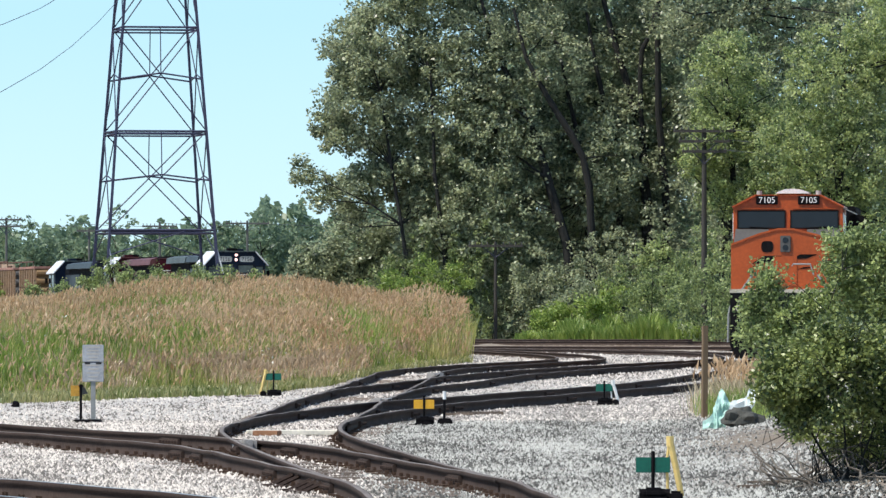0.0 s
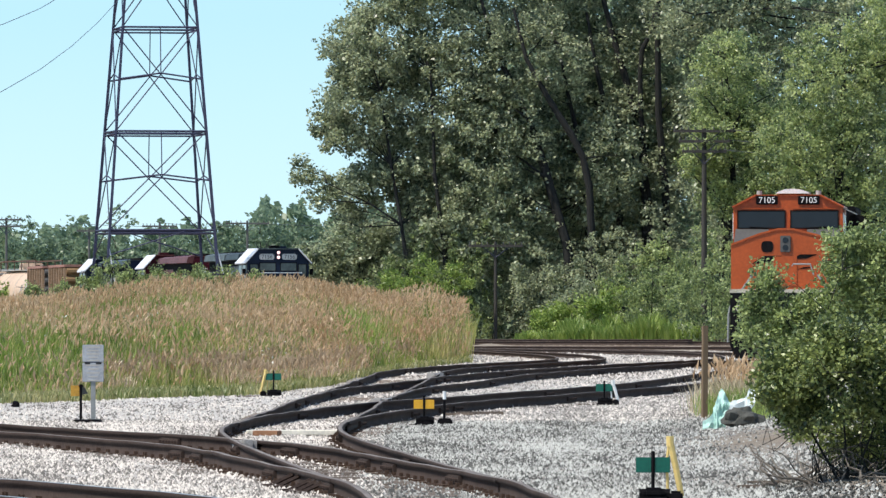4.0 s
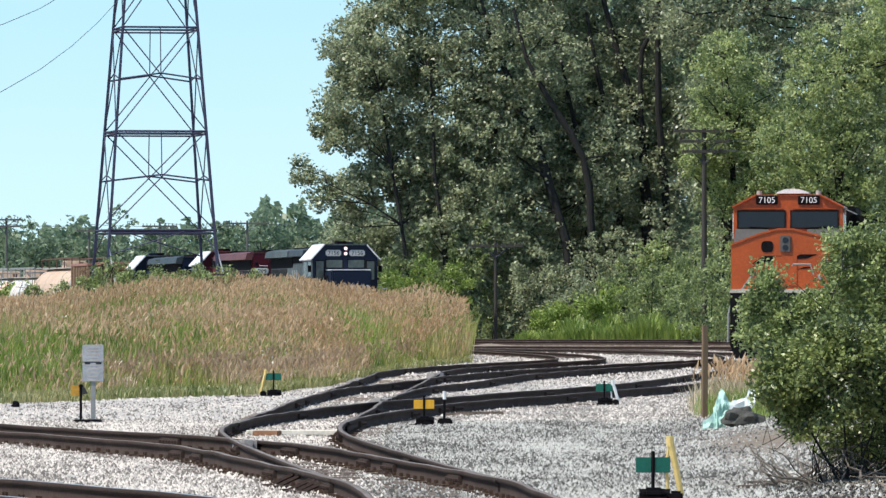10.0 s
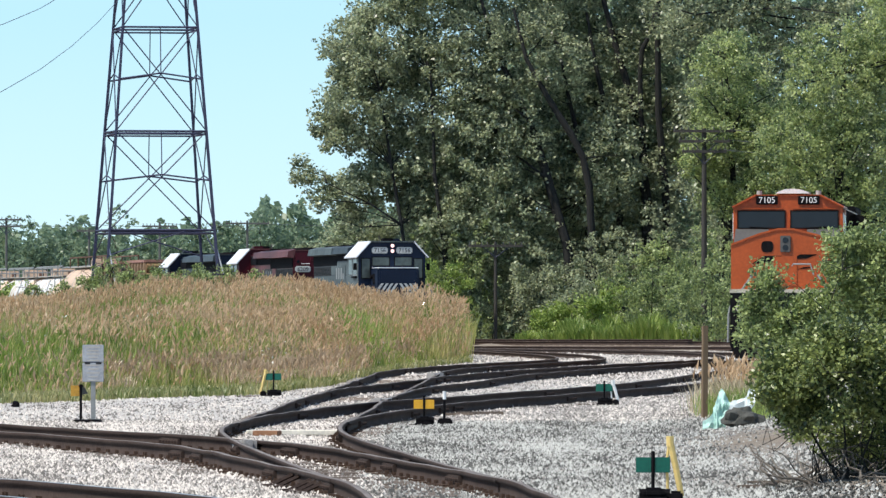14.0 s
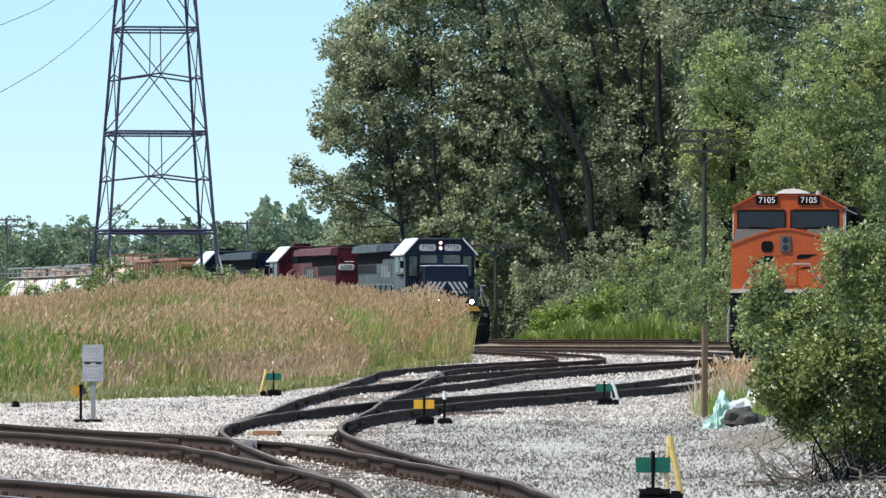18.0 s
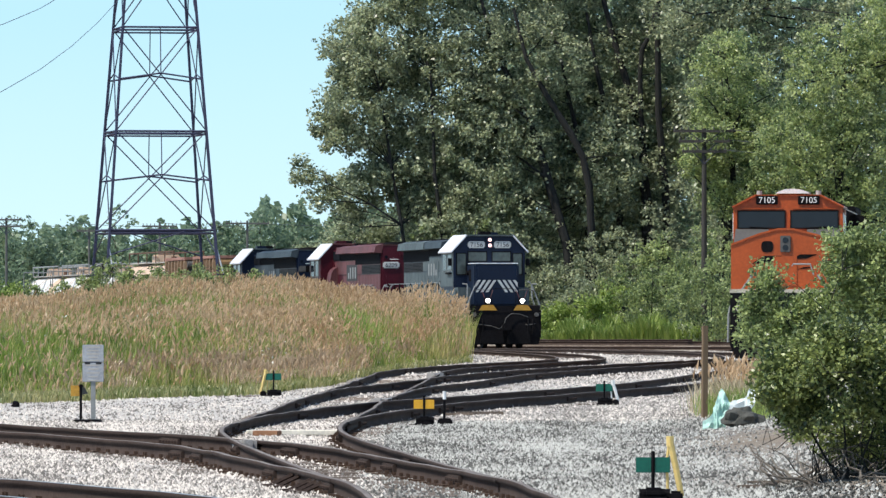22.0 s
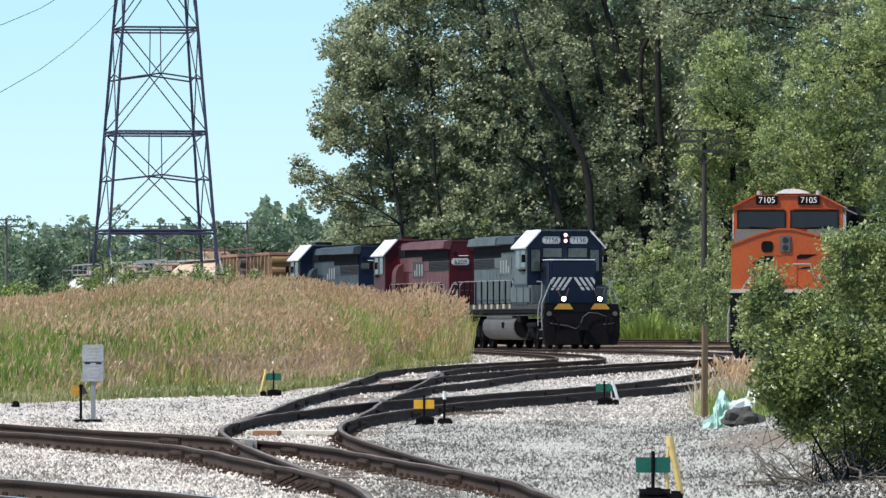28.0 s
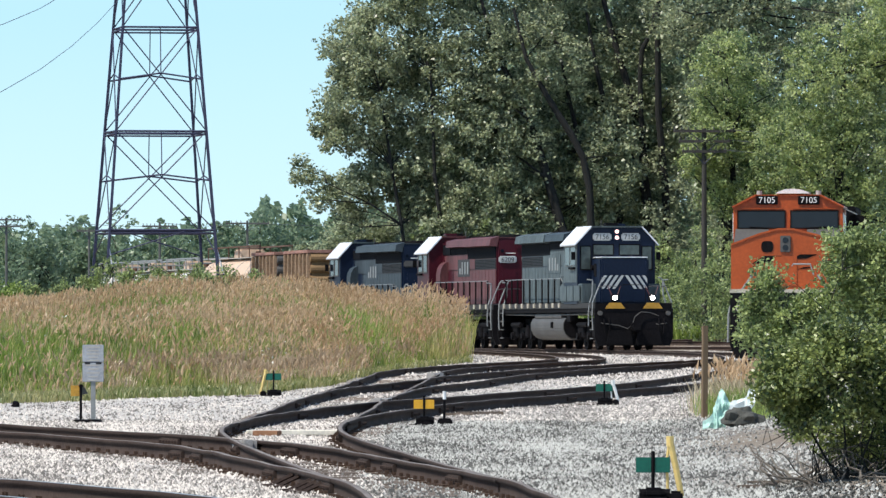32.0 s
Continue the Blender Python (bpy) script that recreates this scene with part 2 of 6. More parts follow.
    "blade": leaf_mat("reed blades", (0.17, 0.245, 0.04), (0.58, 0.5, 0.2), 0.56, 0.45, (1, 0.2, 1)),
    "verge": leaf_mat("olive verge grass", (0.14, 0.19, 0.045), (0.46, 0.42, 0.2), 0.5, 0.6, (1, 0.3, 1)),
    "grass": leaf_mat("green grass blades", (0.15, 0.25, 0.045), (0.42, 0.5, 0.14), 0.5, scale=0.5),
    "dry": leaf_mat("dry grass stems", (0.38, 0.29, 0.17), (0.68, 0.56, 0.36), 0.3, scale=0.6),
    "plume": leaf_mat("tan reed plumes", (0.5, 0.32, 0.17), (0.84, 0.62, 0.4), 0.5, 0.4, (1, 0.2, 1)),
    "brownstem": leaf_mat("brown seeding grass", (0.38, 0.27, 0.16), (0.62, 0.46, 0.31), 0.4, 0.6, (1, 0.2, 1)),
    "flower": leaf_mat("white petals", (0.7, 0.7, 0.6), (0.85, 0.85, 0.78), 0.3),
    "bag": mat("crumpled white plastic", (0.75, 0.8, 0.78), 0.4, dark=0.85, light=1.1, scale=6, grain=30),
    "baggreen": mat("pale mint plastic", (0.45, 0.68, 0.6), 0.4, dark=0.85, light=1.1, scale=6, grain=30),
    "debris": mat("grey-brown debris", (0.075, 0.075, 0.065), 0.8, scale=8, grain=40),
    "chest": mat("light tan splintered board", (0.78, 0.73, 0.62), 0.8, scale=3, grain=20),
    "lamp": glow_mat("lit headlight", (1.0, 0.6, 0.56), 1.3),
    "ditch": glow_mat("lit ditch light", (1.0, 0.93, 0.88), 14.0),
    "board": glow_mat("lit number board", (0.46, 0.47, 0.46), 0.05),
    "ink": mat("black lettering", (0.02, 0.02, 0.022), 0.6, bump=0),
    "paleink": mat("white lettering", (0.8, 0.8, 0.78), 0.6, bump=0),
    "sky": sky_mat(),
    "copper": mat("weathered wire", (0.12, 0.13, 0.14), 0.6, 0.5),
}


# ---- mesh helpers ----
def part(name, bm, material, parent=None, label=""):
    """Links a bmesh as one mesh object, under a thing or a part."""
    me = bpy.data.meshes.new(name)
    bm.to_mesh(me)
    bm.free()
    me.materials.append(M[material])
    ob = new(name, me)
    ob.parent = parent
    if label:
        ob["label"] = label
    return ob


def thing(name, label, category, m=None, group="", kind=""):
    """An Empty at the base of a thing that is made of parts."""
    ob = tagged(new(name), label, category, group, kind)
    if m is not None:
        ob.matrix_basis = m
    return ob


def box(bm, lo, hi, bevel=0.0):
    c = [(a + b) / 2 for a, b in zip(lo, hi)]
    d = [abs(b - a) for a, b in zip(lo, hi)]
    r = bmesh.ops.create_cube(bm, size=1.0, matrix=Matrix.LocRotScale(c, None, d))
    if bevel:
        ed = {e for v in r["verts"] for e in v.link_edges}
        bmesh.ops.bevel(bm, geom=list(ed), offset=bevel, segments=2, affect="EDGES")
    return bm


def rod(bm, a, b, r0, r1=None, n=8):
    """A round bar from a to b."""
    a, b = Vector(a), Vector(b)
    d = b - a
    m = Matrix.Translation((a + b) / 2) @ d.to_track_quat("Z", "Y").to_matrix().to_4x4()
    bmesh.ops.create_cone(bm, cap_ends=True, segments=n, radius1=r0, radius2=r0 if r1 is None else r1, depth=d.length, matrix=m)
    return bm


def pipe(bm, pts, r, n=6):
    """One bent tube through the points."""
    P = [Vector(p) for p in pts]
    rings = []
    side = Vector((0.31, 0.77, 0.55))
    for i, p in enumerate(P):
        t = (P[min(i + 1, len(P) - 1)] - P[max(i - 1, 0)]).normalized()
        u = side.cross(t).normalized()
        w = t.cross(u)
        rings.append([bm.verts.new(p + (u * math.cos(6.2832 * k / n) + w * math.sin(6.2832 * k / n)) * r) for k in range(n)])
    for a, b in zip(rings, rings[1:]):
        for k in range(n):
            bm.faces.new((a[k], a[(k + 1) % n], b[(k + 1) % n], b[k]))
    bm.faces.new(rings[0][::-1])
    bm.faces.new(rings[-1])
    return bm


def prism(bm, outline, axis, lo, hi):
    """A prism over a closed outline of (u, v) along an axis: x takes (y, z), y takes (x, z), z takes (x, y)."""
    def at(u, v, w):
        return {"x": (w, u, v), "y": (u, w, v), "z": (u, v, w)}[axis]
    a = [bm.verts.new(at(u, v, lo)) for u, v in outline]
    b = [bm.verts.new(at(u, v, hi)) for u, v in outline]
    bm.faces.new(a)
    bm.faces.new(b)
    for i in range(len(a)):
        j = (i + 1) % len(a)
        bm.faces.new((a[i], a[j], b[j], b[i]))
    bmesh.ops.recalc_face_normals(bm, faces=bm.faces[:])
    return bm


def B():
    return bmesh.new()


def text_part(text, size, m, material, parent, name="lettering"):
    """Flat raised lettering in Blender's own font, as a mesh."""
    cu = bpy.data.curves.new(name, "FONT")
    cu.body, cu.size, cu.extrude = text, size, 0.004
    cu.align_x, cu.align_y = "CENTER", "CENTER"
    tmp = bpy.data.objects.new(name, cu)
    me = bpy.data.meshes.new_from_object(tmp)
    bpy.data.objects.remove(tmp)
    me.materials.clear()
    me.materials.append(M[material])
    ob = new(name, me)
    ob.parent = parent
    ob.matrix_basis = m
    return ob


def fast(name, verts, quads, material, parent=None, label="", kind=""):
    """One mesh from arrays of corners and four-cornered faces."""
    me = bpy.data.meshes.new(name)
    me.vertices.add(len(verts))
    me.vertices.foreach_set("co", np.asarray(verts, dtype=np.float32).ravel())
    q = np.asarray(quads, dtype=np.int32)
    me.loops.add(q.size)
    me.loops.foreach_set("vertex_index", q.ravel())
    me.polygons.add(len(q))
    me.polygons.foreach_set("loop_start", np.arange(0, q.size, q.shape[1], dtype=np.int32))
    me.update(calc_edges=True)
    me.materials.append(M[material])
    ob = new(name, me)
    ob.parent = parent
    tagged(ob, label, "", "", kind)
    return ob


def leaves(rng, centers, size, flat=0.5):
    """Small pointed leaves at the given places: corners and faces. flat: how far they face upwards."""
    n = len(centers)
    nor = rng.normal(size=(n, 3))
    nor[:, 2] = np.abs(nor[:, 2]) + flat
    nor /= np.linalg.norm(nor, axis=1)[:, None]
    u = np.cross(nor, rng.normal(size=(n, 3)))
    u /= np.linalg.norm(u, axis=1)[:, None] + 1e-9
    v = np.cross(nor, u)
    s = (size * rng.uniform(0.6, 1.35, n))[:, None]
    c = np.asarray(centers)
    droop = -0.12 * s * np.array([[0, 0, 1.0]])
    p = np.stack([c - u * s * 0.62, c + v * s * 0.4 + droop * 0.3, c + u * s * 0.62 + droop, c - v * s * 0.4 + droop * 0.3], axis=1)
    return p.reshape(-1, 3), np.arange(4 * n).reshape(n, 4)


def clumps(rng, blobs, n_clumps, per, spread):
    """Leaf places: clumps scattered through ellipsoids (x, y, z, rx, ry, rz), denser to the outside, uneven in size."""
    vol = np.array([b[3] * b[4] * b[5] for b in blobs]) ** (2 / 3)
    pick = rng.choice(len(blobs), n_clumps, p=vol / vol.sum())
    d = rng.normal(size=(n_clumps, 3))
    d /= np.linalg.norm(d, axis=1)[:, None]
    r = rng.uniform(0.12, 1.0, n_clumps) ** 0.5
    bl = np.array(blobs)[pick]
    cc = bl[:, :3] + d * r[:, None] * bl[:, 3:6]
    out = []
    for c in cc:
        k = int(per * rng.uniform(0.4, 1.6))
        w = spread * rng.uniform(0.6, 1.5)
        q = rng.normal(size=(k, 3))
        q /= np.linalg.norm(q, axis=1)[:, None]
        q *= (rng.uniform(0, 1, k) ** 0.45 * 1.7 * w)[:, None] * np.array([1, 1, 0.85])
        out.append(c + q)
    return cc, np.concatenate(out)


# ---- plan: tracks, levels and the reed mound ----
def rail_z(d):
    """Height of the rail heads: level in the yard, falling gently beyond it."""
    return -0.003 * min(max(d - 276.0, 0.0), 150.0)


def turn(s):
    """Heading of the train's track, s metres back from the place where the leading cab comes to rest in the film."""
    u = min(s, 100.0) / 100.0
    return 0.1755 + 0.0703 * u - 0.0477 * u * u


LINE = {0: (6.573, 276.04)}
for i in range(0, 330):
    x, y = LINE[i]
    LINE[i + 1] = (x - math.sin(turn(i + 0.5)), y + math.cos(turn(i + 0.5)))
for i in range(0, -24, -1):
    x, y = LINE[i]
    LINE[i - 1] = (x + math.sin(turn(i - 0.5)), y - math.cos(turn(i - 0.5)))


def on_line(s):
    i = math.floor(s)
    (x0, y0), (x1, y1) = LINE[i], LINE[i + 1]
    k = s - i
    return x0 + (x1 - x0) * k, y0 + (y1 - y0) * k


def spline(pts, step=0.6):
    """A smooth line through a few plan points."""
    P = [np.array(p, dtype=float) for p in pts]
    P = [2 * P[0] - P[1]] + P + [2 * P[-1] - P[-2]]
    out = []
    for a, b, c, d in zip(P, P[1:], P[2:], P[3:]):
        n = max(2, int(np.linalg.norm(c - b) / step))
        for i in range(n):
            t = i / n
            out.append(0.5 * (2 * b + (c - a) * t + (2 * a - 5 * b + 4 * c - d) * t * t + (3 * b - a - 3 * c + d) * t ** 3))
    out.append(P[-2])
    return np.array(out)


WEST = spline([(-14.5, 112.0), (-9.2, 102.6), (-5.76, 94.9), (-2.6, 84.0), (-1.27, 74.9), (-0.22, 66.2), (0.15, 59.8), (0.5, 52.0), (0.6, 44.0)])
LEAD = spline([(-0.24, 66.3), (-0.84, 73.8), (-1.68, 85.5), (-2.04, 92.5), (-2.1, 98.2), (-2.0, 104.0), (-1.88, 111.0)])
EAST = spline([(-2.06, 99.5), (-1.9, 104.5), (-1.42, 111.0), (-0.45, 120.5), (1.25, 131.0), (2.75, 140.0), (4.3, 150.0), (5.4, 160.0), (6.9, 175.0), (9.5, 205.0), (11.9, 232.0), (14.0, 262.0)])
MAIN = spline([(-1.88, 110.5), (-1.77, 121.0), (-1.55, 132.0), (-1.1, 143.0), (0.0, 156.0), (1.1, 170.5), (3.15, 188.0), (5.85, 205.5), (8.6, 223.0), (9.9, 238.0), (9.75, 254.0), LINE[-12], LINE[0], LINE[60], LINE[120], LINE[180], LINE[260]])
SIDE = spline([(-1.6, 131.0), (-1.32, 145.0), (-1.0, 165.0), (-0.6, 184.0), (0.75, 199.0), (2.75, 213.5), (4.1, 224.5), (4.4, 237.0), (3.85, 250.0), (1.6, 272.0), (-1.6, 295.0), (-6.5, 322.0)])
FAR = spline([(0.8, 337.5), (2.5, 335.0), (7.0, 329.0), (13.0, 322.0), (26.0, 309.0)])
FAR_NEARER = spline([(0.3, 333.0), (2.5, 330.2), (7.0, 324.2), (13.0, 317.0), (26.0, 304.0)])
FAR_LEVEL = spline([(0.9, 326.3), (2.5, 324.4), (7.0, 318.2), (13.0, 311.0), (26.0, 298.0)])
NEAR = spline([(-9.5, 80.0), (-6.2, 70.0), (-4.1, 64.0), (-2.3, 58.0), (-1.5, 50.0), (-1.2, 42.0)])

EDGE_X = [-60.0, -20.0, -8.0, -3.8, -2.6, -2.2, -1.3, 0.9]
EDGE_D = [115.0, 125.0, 131.0, 147.0, 160.0, 178.0, 205.0, 234.0]


def reed_front(x):
    """Where the reeds begin, seen from the yard."""
    return float(np.interp(x, EDGE_X, EDGE_D)) if x < 0.9 else 1e4


def reed_right(d):
    return float(np.interp(d, [200, 234, 253, 265, 278], [0.9, 0.95, 1.0, 0.2, -1.5]))


def mound(x, d):
    a = float(np.interp(x, [-40, -20, -13, -9, -5, -2, 0, 1.2], [0.55, 0.6, 0.85, 1.5, 1.45, 0.95, 0.5, 0.25]))
    f = reed_front(x)
    if d <= f:
        return 0.0
    t = min((d - f) / max(246.0 - f, 12.0), 1.0)
    back = min(max((285.0 - d) / 30.0, 0.0), 1.0)
    return a * t ** 1.25 * back


def bank(x, d):
    """The low rise under the bushes by the yard's edge."""
    k = math.exp(-((x - 5.6) / 1.6) ** 2) * math.exp(-((d - 84.0) / 26.0) ** 2)
    return 0.35 * k


def ground_z(x, d):
    z = rail_z(d) - 0.165
    z += 0.03 * noise.noise((x * 0.5, d * 0.12, 0.0)) + 0.012 * noise.noise((x * 2.0, d * 0.7, 3.0))
    far = min(max((d - 326.0 + 1.1 * (x - 1.0)) / 5.0, 0.0), 1.0) * min(max((x + 1.0) / 3.0, 0.0), 1.0)
    return z + mound(x, d) + bank(x, d) + 0.3 * far


def build_ground():
    xs = np.concatenate([[-3000, -900, -300, -120], np.arange(-60, -16, 4.0), np.arange(-16, 16.1, 0.5), np.arange(20, 61, 4.0), [120, 300, 900, 3000]])
    ys = np.concatenate([[-400, -60, 0, 30], np.arange(42, 130, 1.0), np.arange(130, 300, 2.0), np.arange(300, 500, 10.0), [560, 700, 1000, 2000, 4500]])
    v = np.array([(x, y, ground_z(x, y)) for y in ys for x in xs])
    nx = len(xs)
    i, j = np.meshgrid(np.arange(len(ys) - 1), np.arange(nx - 1), indexing="ij")
    a = (i * nx + j).ravel()
    q = np.stack([a, a + 1, a + 1 + nx, a + nx], axis=1)
    ob = fast("ground", v, q, "ground", None, "pale grey railway ballast with grassy soil round it", "structure")
    att = ob.data.attributes.new("yard", "FLOAT", "POINT")

    def yard(x, y):
        if y > reed_front(x) + 1.0 and x < reed_right(y) and y < 285:
            return 0.0
        if y > 345 or x < -30 or x > 16:
            return 0.0
        soil = math.exp(-((x - 4.0) / 1.15) ** 2) * math.exp(-((y - 89.0) / 11.0) ** 2) * (1.0 + 0.5 * noise.noise((x * 3, y * 0.6, 9)))
        soil = max(soil, 1.1 * math.exp(-((x - 4.2) / 1.0) ** 2) * math.exp(-((y - 71.0) / 9.0) ** 2))
        dirt = 0.0
        if y < 90:
            for line in (WEST, LEAD):
                k = float(np.interp(y, line[::-1, 1] if line[0, 1] > line[-1, 1] else line[:, 1], line[::-1, 0] if line[0, 1] > line[-1, 1] else line[:, 0]))
                dirt = max(dirt, 0.6 * math.exp(-((x - k) / 0.8) ** 2) * min(1.0, (90 - y) / 10) * (0.9 + 0.8 * noise.noise((x * 2.0, y * 0.5, 2.0))))
        soil = max(soil, dirt)
        cinders = float(np.interp(y, [288.0, 300.0], [1.0, 0.25]))
        return max(0.0, 1.0 - 0.85 * soil) * min(1.0, max(0.0, (15.0 - x) / 2)) * cinders
    att.data.foreach_set("value", np.array([yard(x, y) for x, y, z in v], dtype=np.float32))
    att = ob.data.attributes.new("pale", "FLOAT", "POINT")
    att.data.foreach_set("value", np.array([min(max((-1.2 - x + 0.6 * noise.noise((x, y * 0.2, 4.0))) / 1.5, 0.0), 0.9) if y < 150 else 0.6 for x, y, z in v], dtype=np.float32))
    for p in ob.data.polygons:
        p.use_smooth = True
    return ob


build_ground()

# the haze of the sky all round the horizon
ring = B()
bmesh.ops.create_cone(ring, cap_ends=False, segments=96, radius1=4300, radius2=4300, depth=520, matrix=pose(0, 0, 200))
tagged(part("sky_backdrop", ring, "sky"), "pale cyan summer sky low over the horizon", kind="structure")

PROFILE = [(-0.034, 0.0), (-0.037, -0.008), (-0.036, -0.036), (-0.009, -0.05), (-0.009, -0.125), (-0.07, -0.145), (-0.07, -0.158), (0.07, -0.158), (0.07, -0.145), (0.009, -0.125), (0.009, -0.05), (0.036, -0.036), (0.037, -0.008), (0.034, 0.0)]


def sides(line):
    """Unit vectors across a plan line."""
    t = np.gradient(line, axis=0)
    t /= np.linalg.norm(t, axis=1)[:, None]
    return np.stack([-t[:, 1], t[:, 0]], axis=1)


def sweep(name, line, off, profile, material, parent, dz=0.0, label="", wave=0.0):
    n = sides(line)
    k = len(profile)
    v = []
    for i, (p, s) in enumerate(zip(line, n)):
        w = wave * noise.noise((p[0] * 0.3 + off, p[1] * 0.5, off * 3))
        z = rail_z(p[1]) + dz + 0.6 * w
        for a, b in profile:
            v.append((p[0] + s[0] * (off + a + w), p[1] + s[1] * (off + a + w), z + b))
    q = []
    for i in range(len(line) - 1):
        for j in range(k):
            a, b = i * k + j, i * k + (j + 1) % k
            q.append((a, b, b + k, a + k))
    ob = fast(name, v, q, material, parent, label)
    return ob


TIE_ME = None


def tie_mesh():
    global TIE_ME
    if TIE_ME is None:
        bm = box(B(), (-1.3, -0.115, -0.17), (1.3, 0.115, 0.0), 0.012)
        TIE_ME = bpy.data.meshes.new("tie")
        bm.to_mesh(TIE_ME)
        bm.free()
        TIE_ME.materials.append(M["tie"])
    return TIE_ME


def track(name, label, line, dz=0.0, parts=True, head="dull"):
    tr = thing(name, label, "railway track", kind="structure")
    for side in (-0.7535, 0.7535):
        r = sweep("rail", line, side, PROFILE, "rail", tr, dz, "brown rusty steel rail", wave=0.022)
        sweep("running_surface", line, side, [(-0.026, 0.001), (-0.022, 0.0035), (0.022, 0.0035), (0.026, 0.001)], head, r, dz, "worn rail head", wave=0.022)
    seg = np.linalg.norm(np.diff(line, axis=0), axis=1)
    at = np.concatenate([[0], np.cumsum(seg)])
    n = sides(line)
    rnd = random.Random(len(line))
    rest = []
    for s in np.arange(0.3, at[-1], 0.56):
        x, y = np.interp(s, at, line[:, 0]), np.interp(s, at, line[:, 1])
        sx, sy = np.interp(s, at, n[:, 0]), np.interp(s, at, n[:, 1])
        m = pose(x, y, rail_z(y) + dz - 0.156 + rnd.uniform(-0.014, 0.004), 0, 0, math.degrees(math.atan2(sy, sx)) + rnd.uniform(-2, 2))
        if parts:
            t = new("tie", tie_mesh())
            t.parent = tr
            t.matrix_basis = m
        else:
            rest.append(m)
    if rest:
        co = np.array([v.co[:] for v in tie_mesh().vertices])
        fc = [p.vertices[:] for p in tie_mesh().polygons if len(p.vertices) == 4]
        vv, qq = [], []
        for m in rest:
            r = np.array(m)
            b = len(vv) * len(co)
            vv.append(co @ r[:3, :3].T + r[:3, 3])
            qq += [[i + b for i in f] for f in fc]
        fast("ties", np.concatenate(vv), qq, "tie", tr, "", "stuff")
    return tr


PLATE_ME = None


def plate_mesh():
    """A tie plate under one rail with its four spikes."""
    global PLATE_ME
    if PLATE_ME is None:
        bm = box(B(), (-0.17, -0.09, -0.004), (0.17, 0.09, 0.016))
        for sx in (-1, 1):
            for sy in (-1, 1):
                box(bm, (sx * 0.085 - 0.014, sy * 0.05 - 0.014, 0.0), (sx * 0.085 + 0.014, sy * 0.05 + 0.014, 0.05))
        PLATE_ME = bpy.data.meshes.new("tie_plate")
        bm.to_mesh(PLATE_ME)
        bm.free()
        PLATE_ME.materials.append(M["plate"])
    return PLATE_ME


def plates(tr, d1):
    """Plates and spikes on the ties of a near track, up to d1."""
    for t in [c for c in tr.children if c.name.startswith("tie")]:
        m = t.matrix_basis
        if m.translation.y > d1:
            continue
        for side in (-0.7535, 0.7535):
            p = new("tie_plate", plate_mesh())
            p.parent = tr
            p.matrix_basis = m @ Matrix.Translation((side, 0, 0.002))


T_WEST = track("track_west", "rusty curving yard track in pale ballast", WEST)
T_LEAD = track("track_lead", "rusty turnout lead joining two yard tracks", LEAD, -0.003)
T_EAST = track("track_east", "rusty yard track beneath the orange locomotive", EAST, -0.006, False)
T_MAIN = track("track_main", "rusty curving track on which the train runs", MAIN, -0.003, False)
T_SIDE = track("track_side", "rusty siding curving beside the reeds", SIDE, -0.006, False)
T_FAR = track("track_far", "rusty track beyond the train", FAR, 0.33, False)
T_FAR_NEARER = track("track_far_second", "rusty track between the train and the wood", FAR_NEARER, 0.25, False)
T_FAR_LEVEL = track("track_far_third", "rusty level track beyond the train", FAR_LEVEL, 0.03, False)
T_NEAR = track("track_near", "rusty yard track with bright worn heads", NEAR, head="shine")
for tr, d1 in ((T_WEST, 100.0), (T_LEAD, 112.0), (T_NEAR, 75.0)):
    plates(tr, d1)


def joint_bar(tr, line, d, off, dz=0.0):
    """A bolted bar over a rail joint, on the rail's side."""
    i = int(np.argmin(np.abs(line[:, 1] - d)))
    n = sides(line)[i]
    bm = box(B(), (-0.46, -0.05, -0.13), (0.46, 0.05, -0.045), 0.01)
    for k in range(6):
        for s in (-1, 1):
            rod(bm, (-0.38 + 0.152 * k, s * 0.05, -0.088), (-0.38 + 0.152 * k, s * 0.078, -0.088), 0.02, n=6)
    ob = part("joint_bar", bm, "rail", tr, "bolted joint bar")
    p = line[i] + n * off
    ob.matrix_basis = pose(p[0], p[1], rail_z(p[1]) + dz, 0, 0, math.degrees(math.atan2(-n[0], n[1])))
    return ob


for d in (70.6, 69.6, 68.7, 67.9, 67.2):
    i = int(np.argmin(np.abs(WEST[:, 1] - d)))
    p = WEST[i] - sides(WEST)[i] * 0.76
    bm = B()
    rod(bm, (0.0, 0.0, -0.05), (-0.22, -0.35, -0.15), 0.022, n=4)
    box(bm, (-0.3, -0.48, -0.165), (-0.12, -0.28, -0.135))
    part("rail_brace", bm, "rail", T_WEST, "steel rail brace").matrix_basis = pose(p[0], p[1], 0)

for tr, line, d, off in ((T_WEST, WEST, 83.2, 0.7535), (T_WEST, WEST, 80.0, -0.7535), (T_WEST, WEST, 77.3, 0.7535), (T_WEST, WEST, 72.0, -0.7535), (T_WEST, WEST, 66.5, -0.7535), (T_WEST, WEST, 94.0, -0.7535), (T_WEST, WEST, 70.0, 0.7535),
                         (T_LEAD, LEAD, 95.0, 0.7535), (T_LEAD, LEAD, 92.0, -0.7535), (T_LEAD, LEAD, 104.5, 0.7535), (T_EAST, EAST, 113.0, -0.7535), (T_EAST, EAST, 120.0, -0.7535), (T_MAIN, MAIN, 128.0, 0.7535), (T_SIDE, SIDE, 151.0, 0.7535), (T_MAIN, MAIN, 165.0, 0.7535)):
    joint_bar(tr, line, d, off)


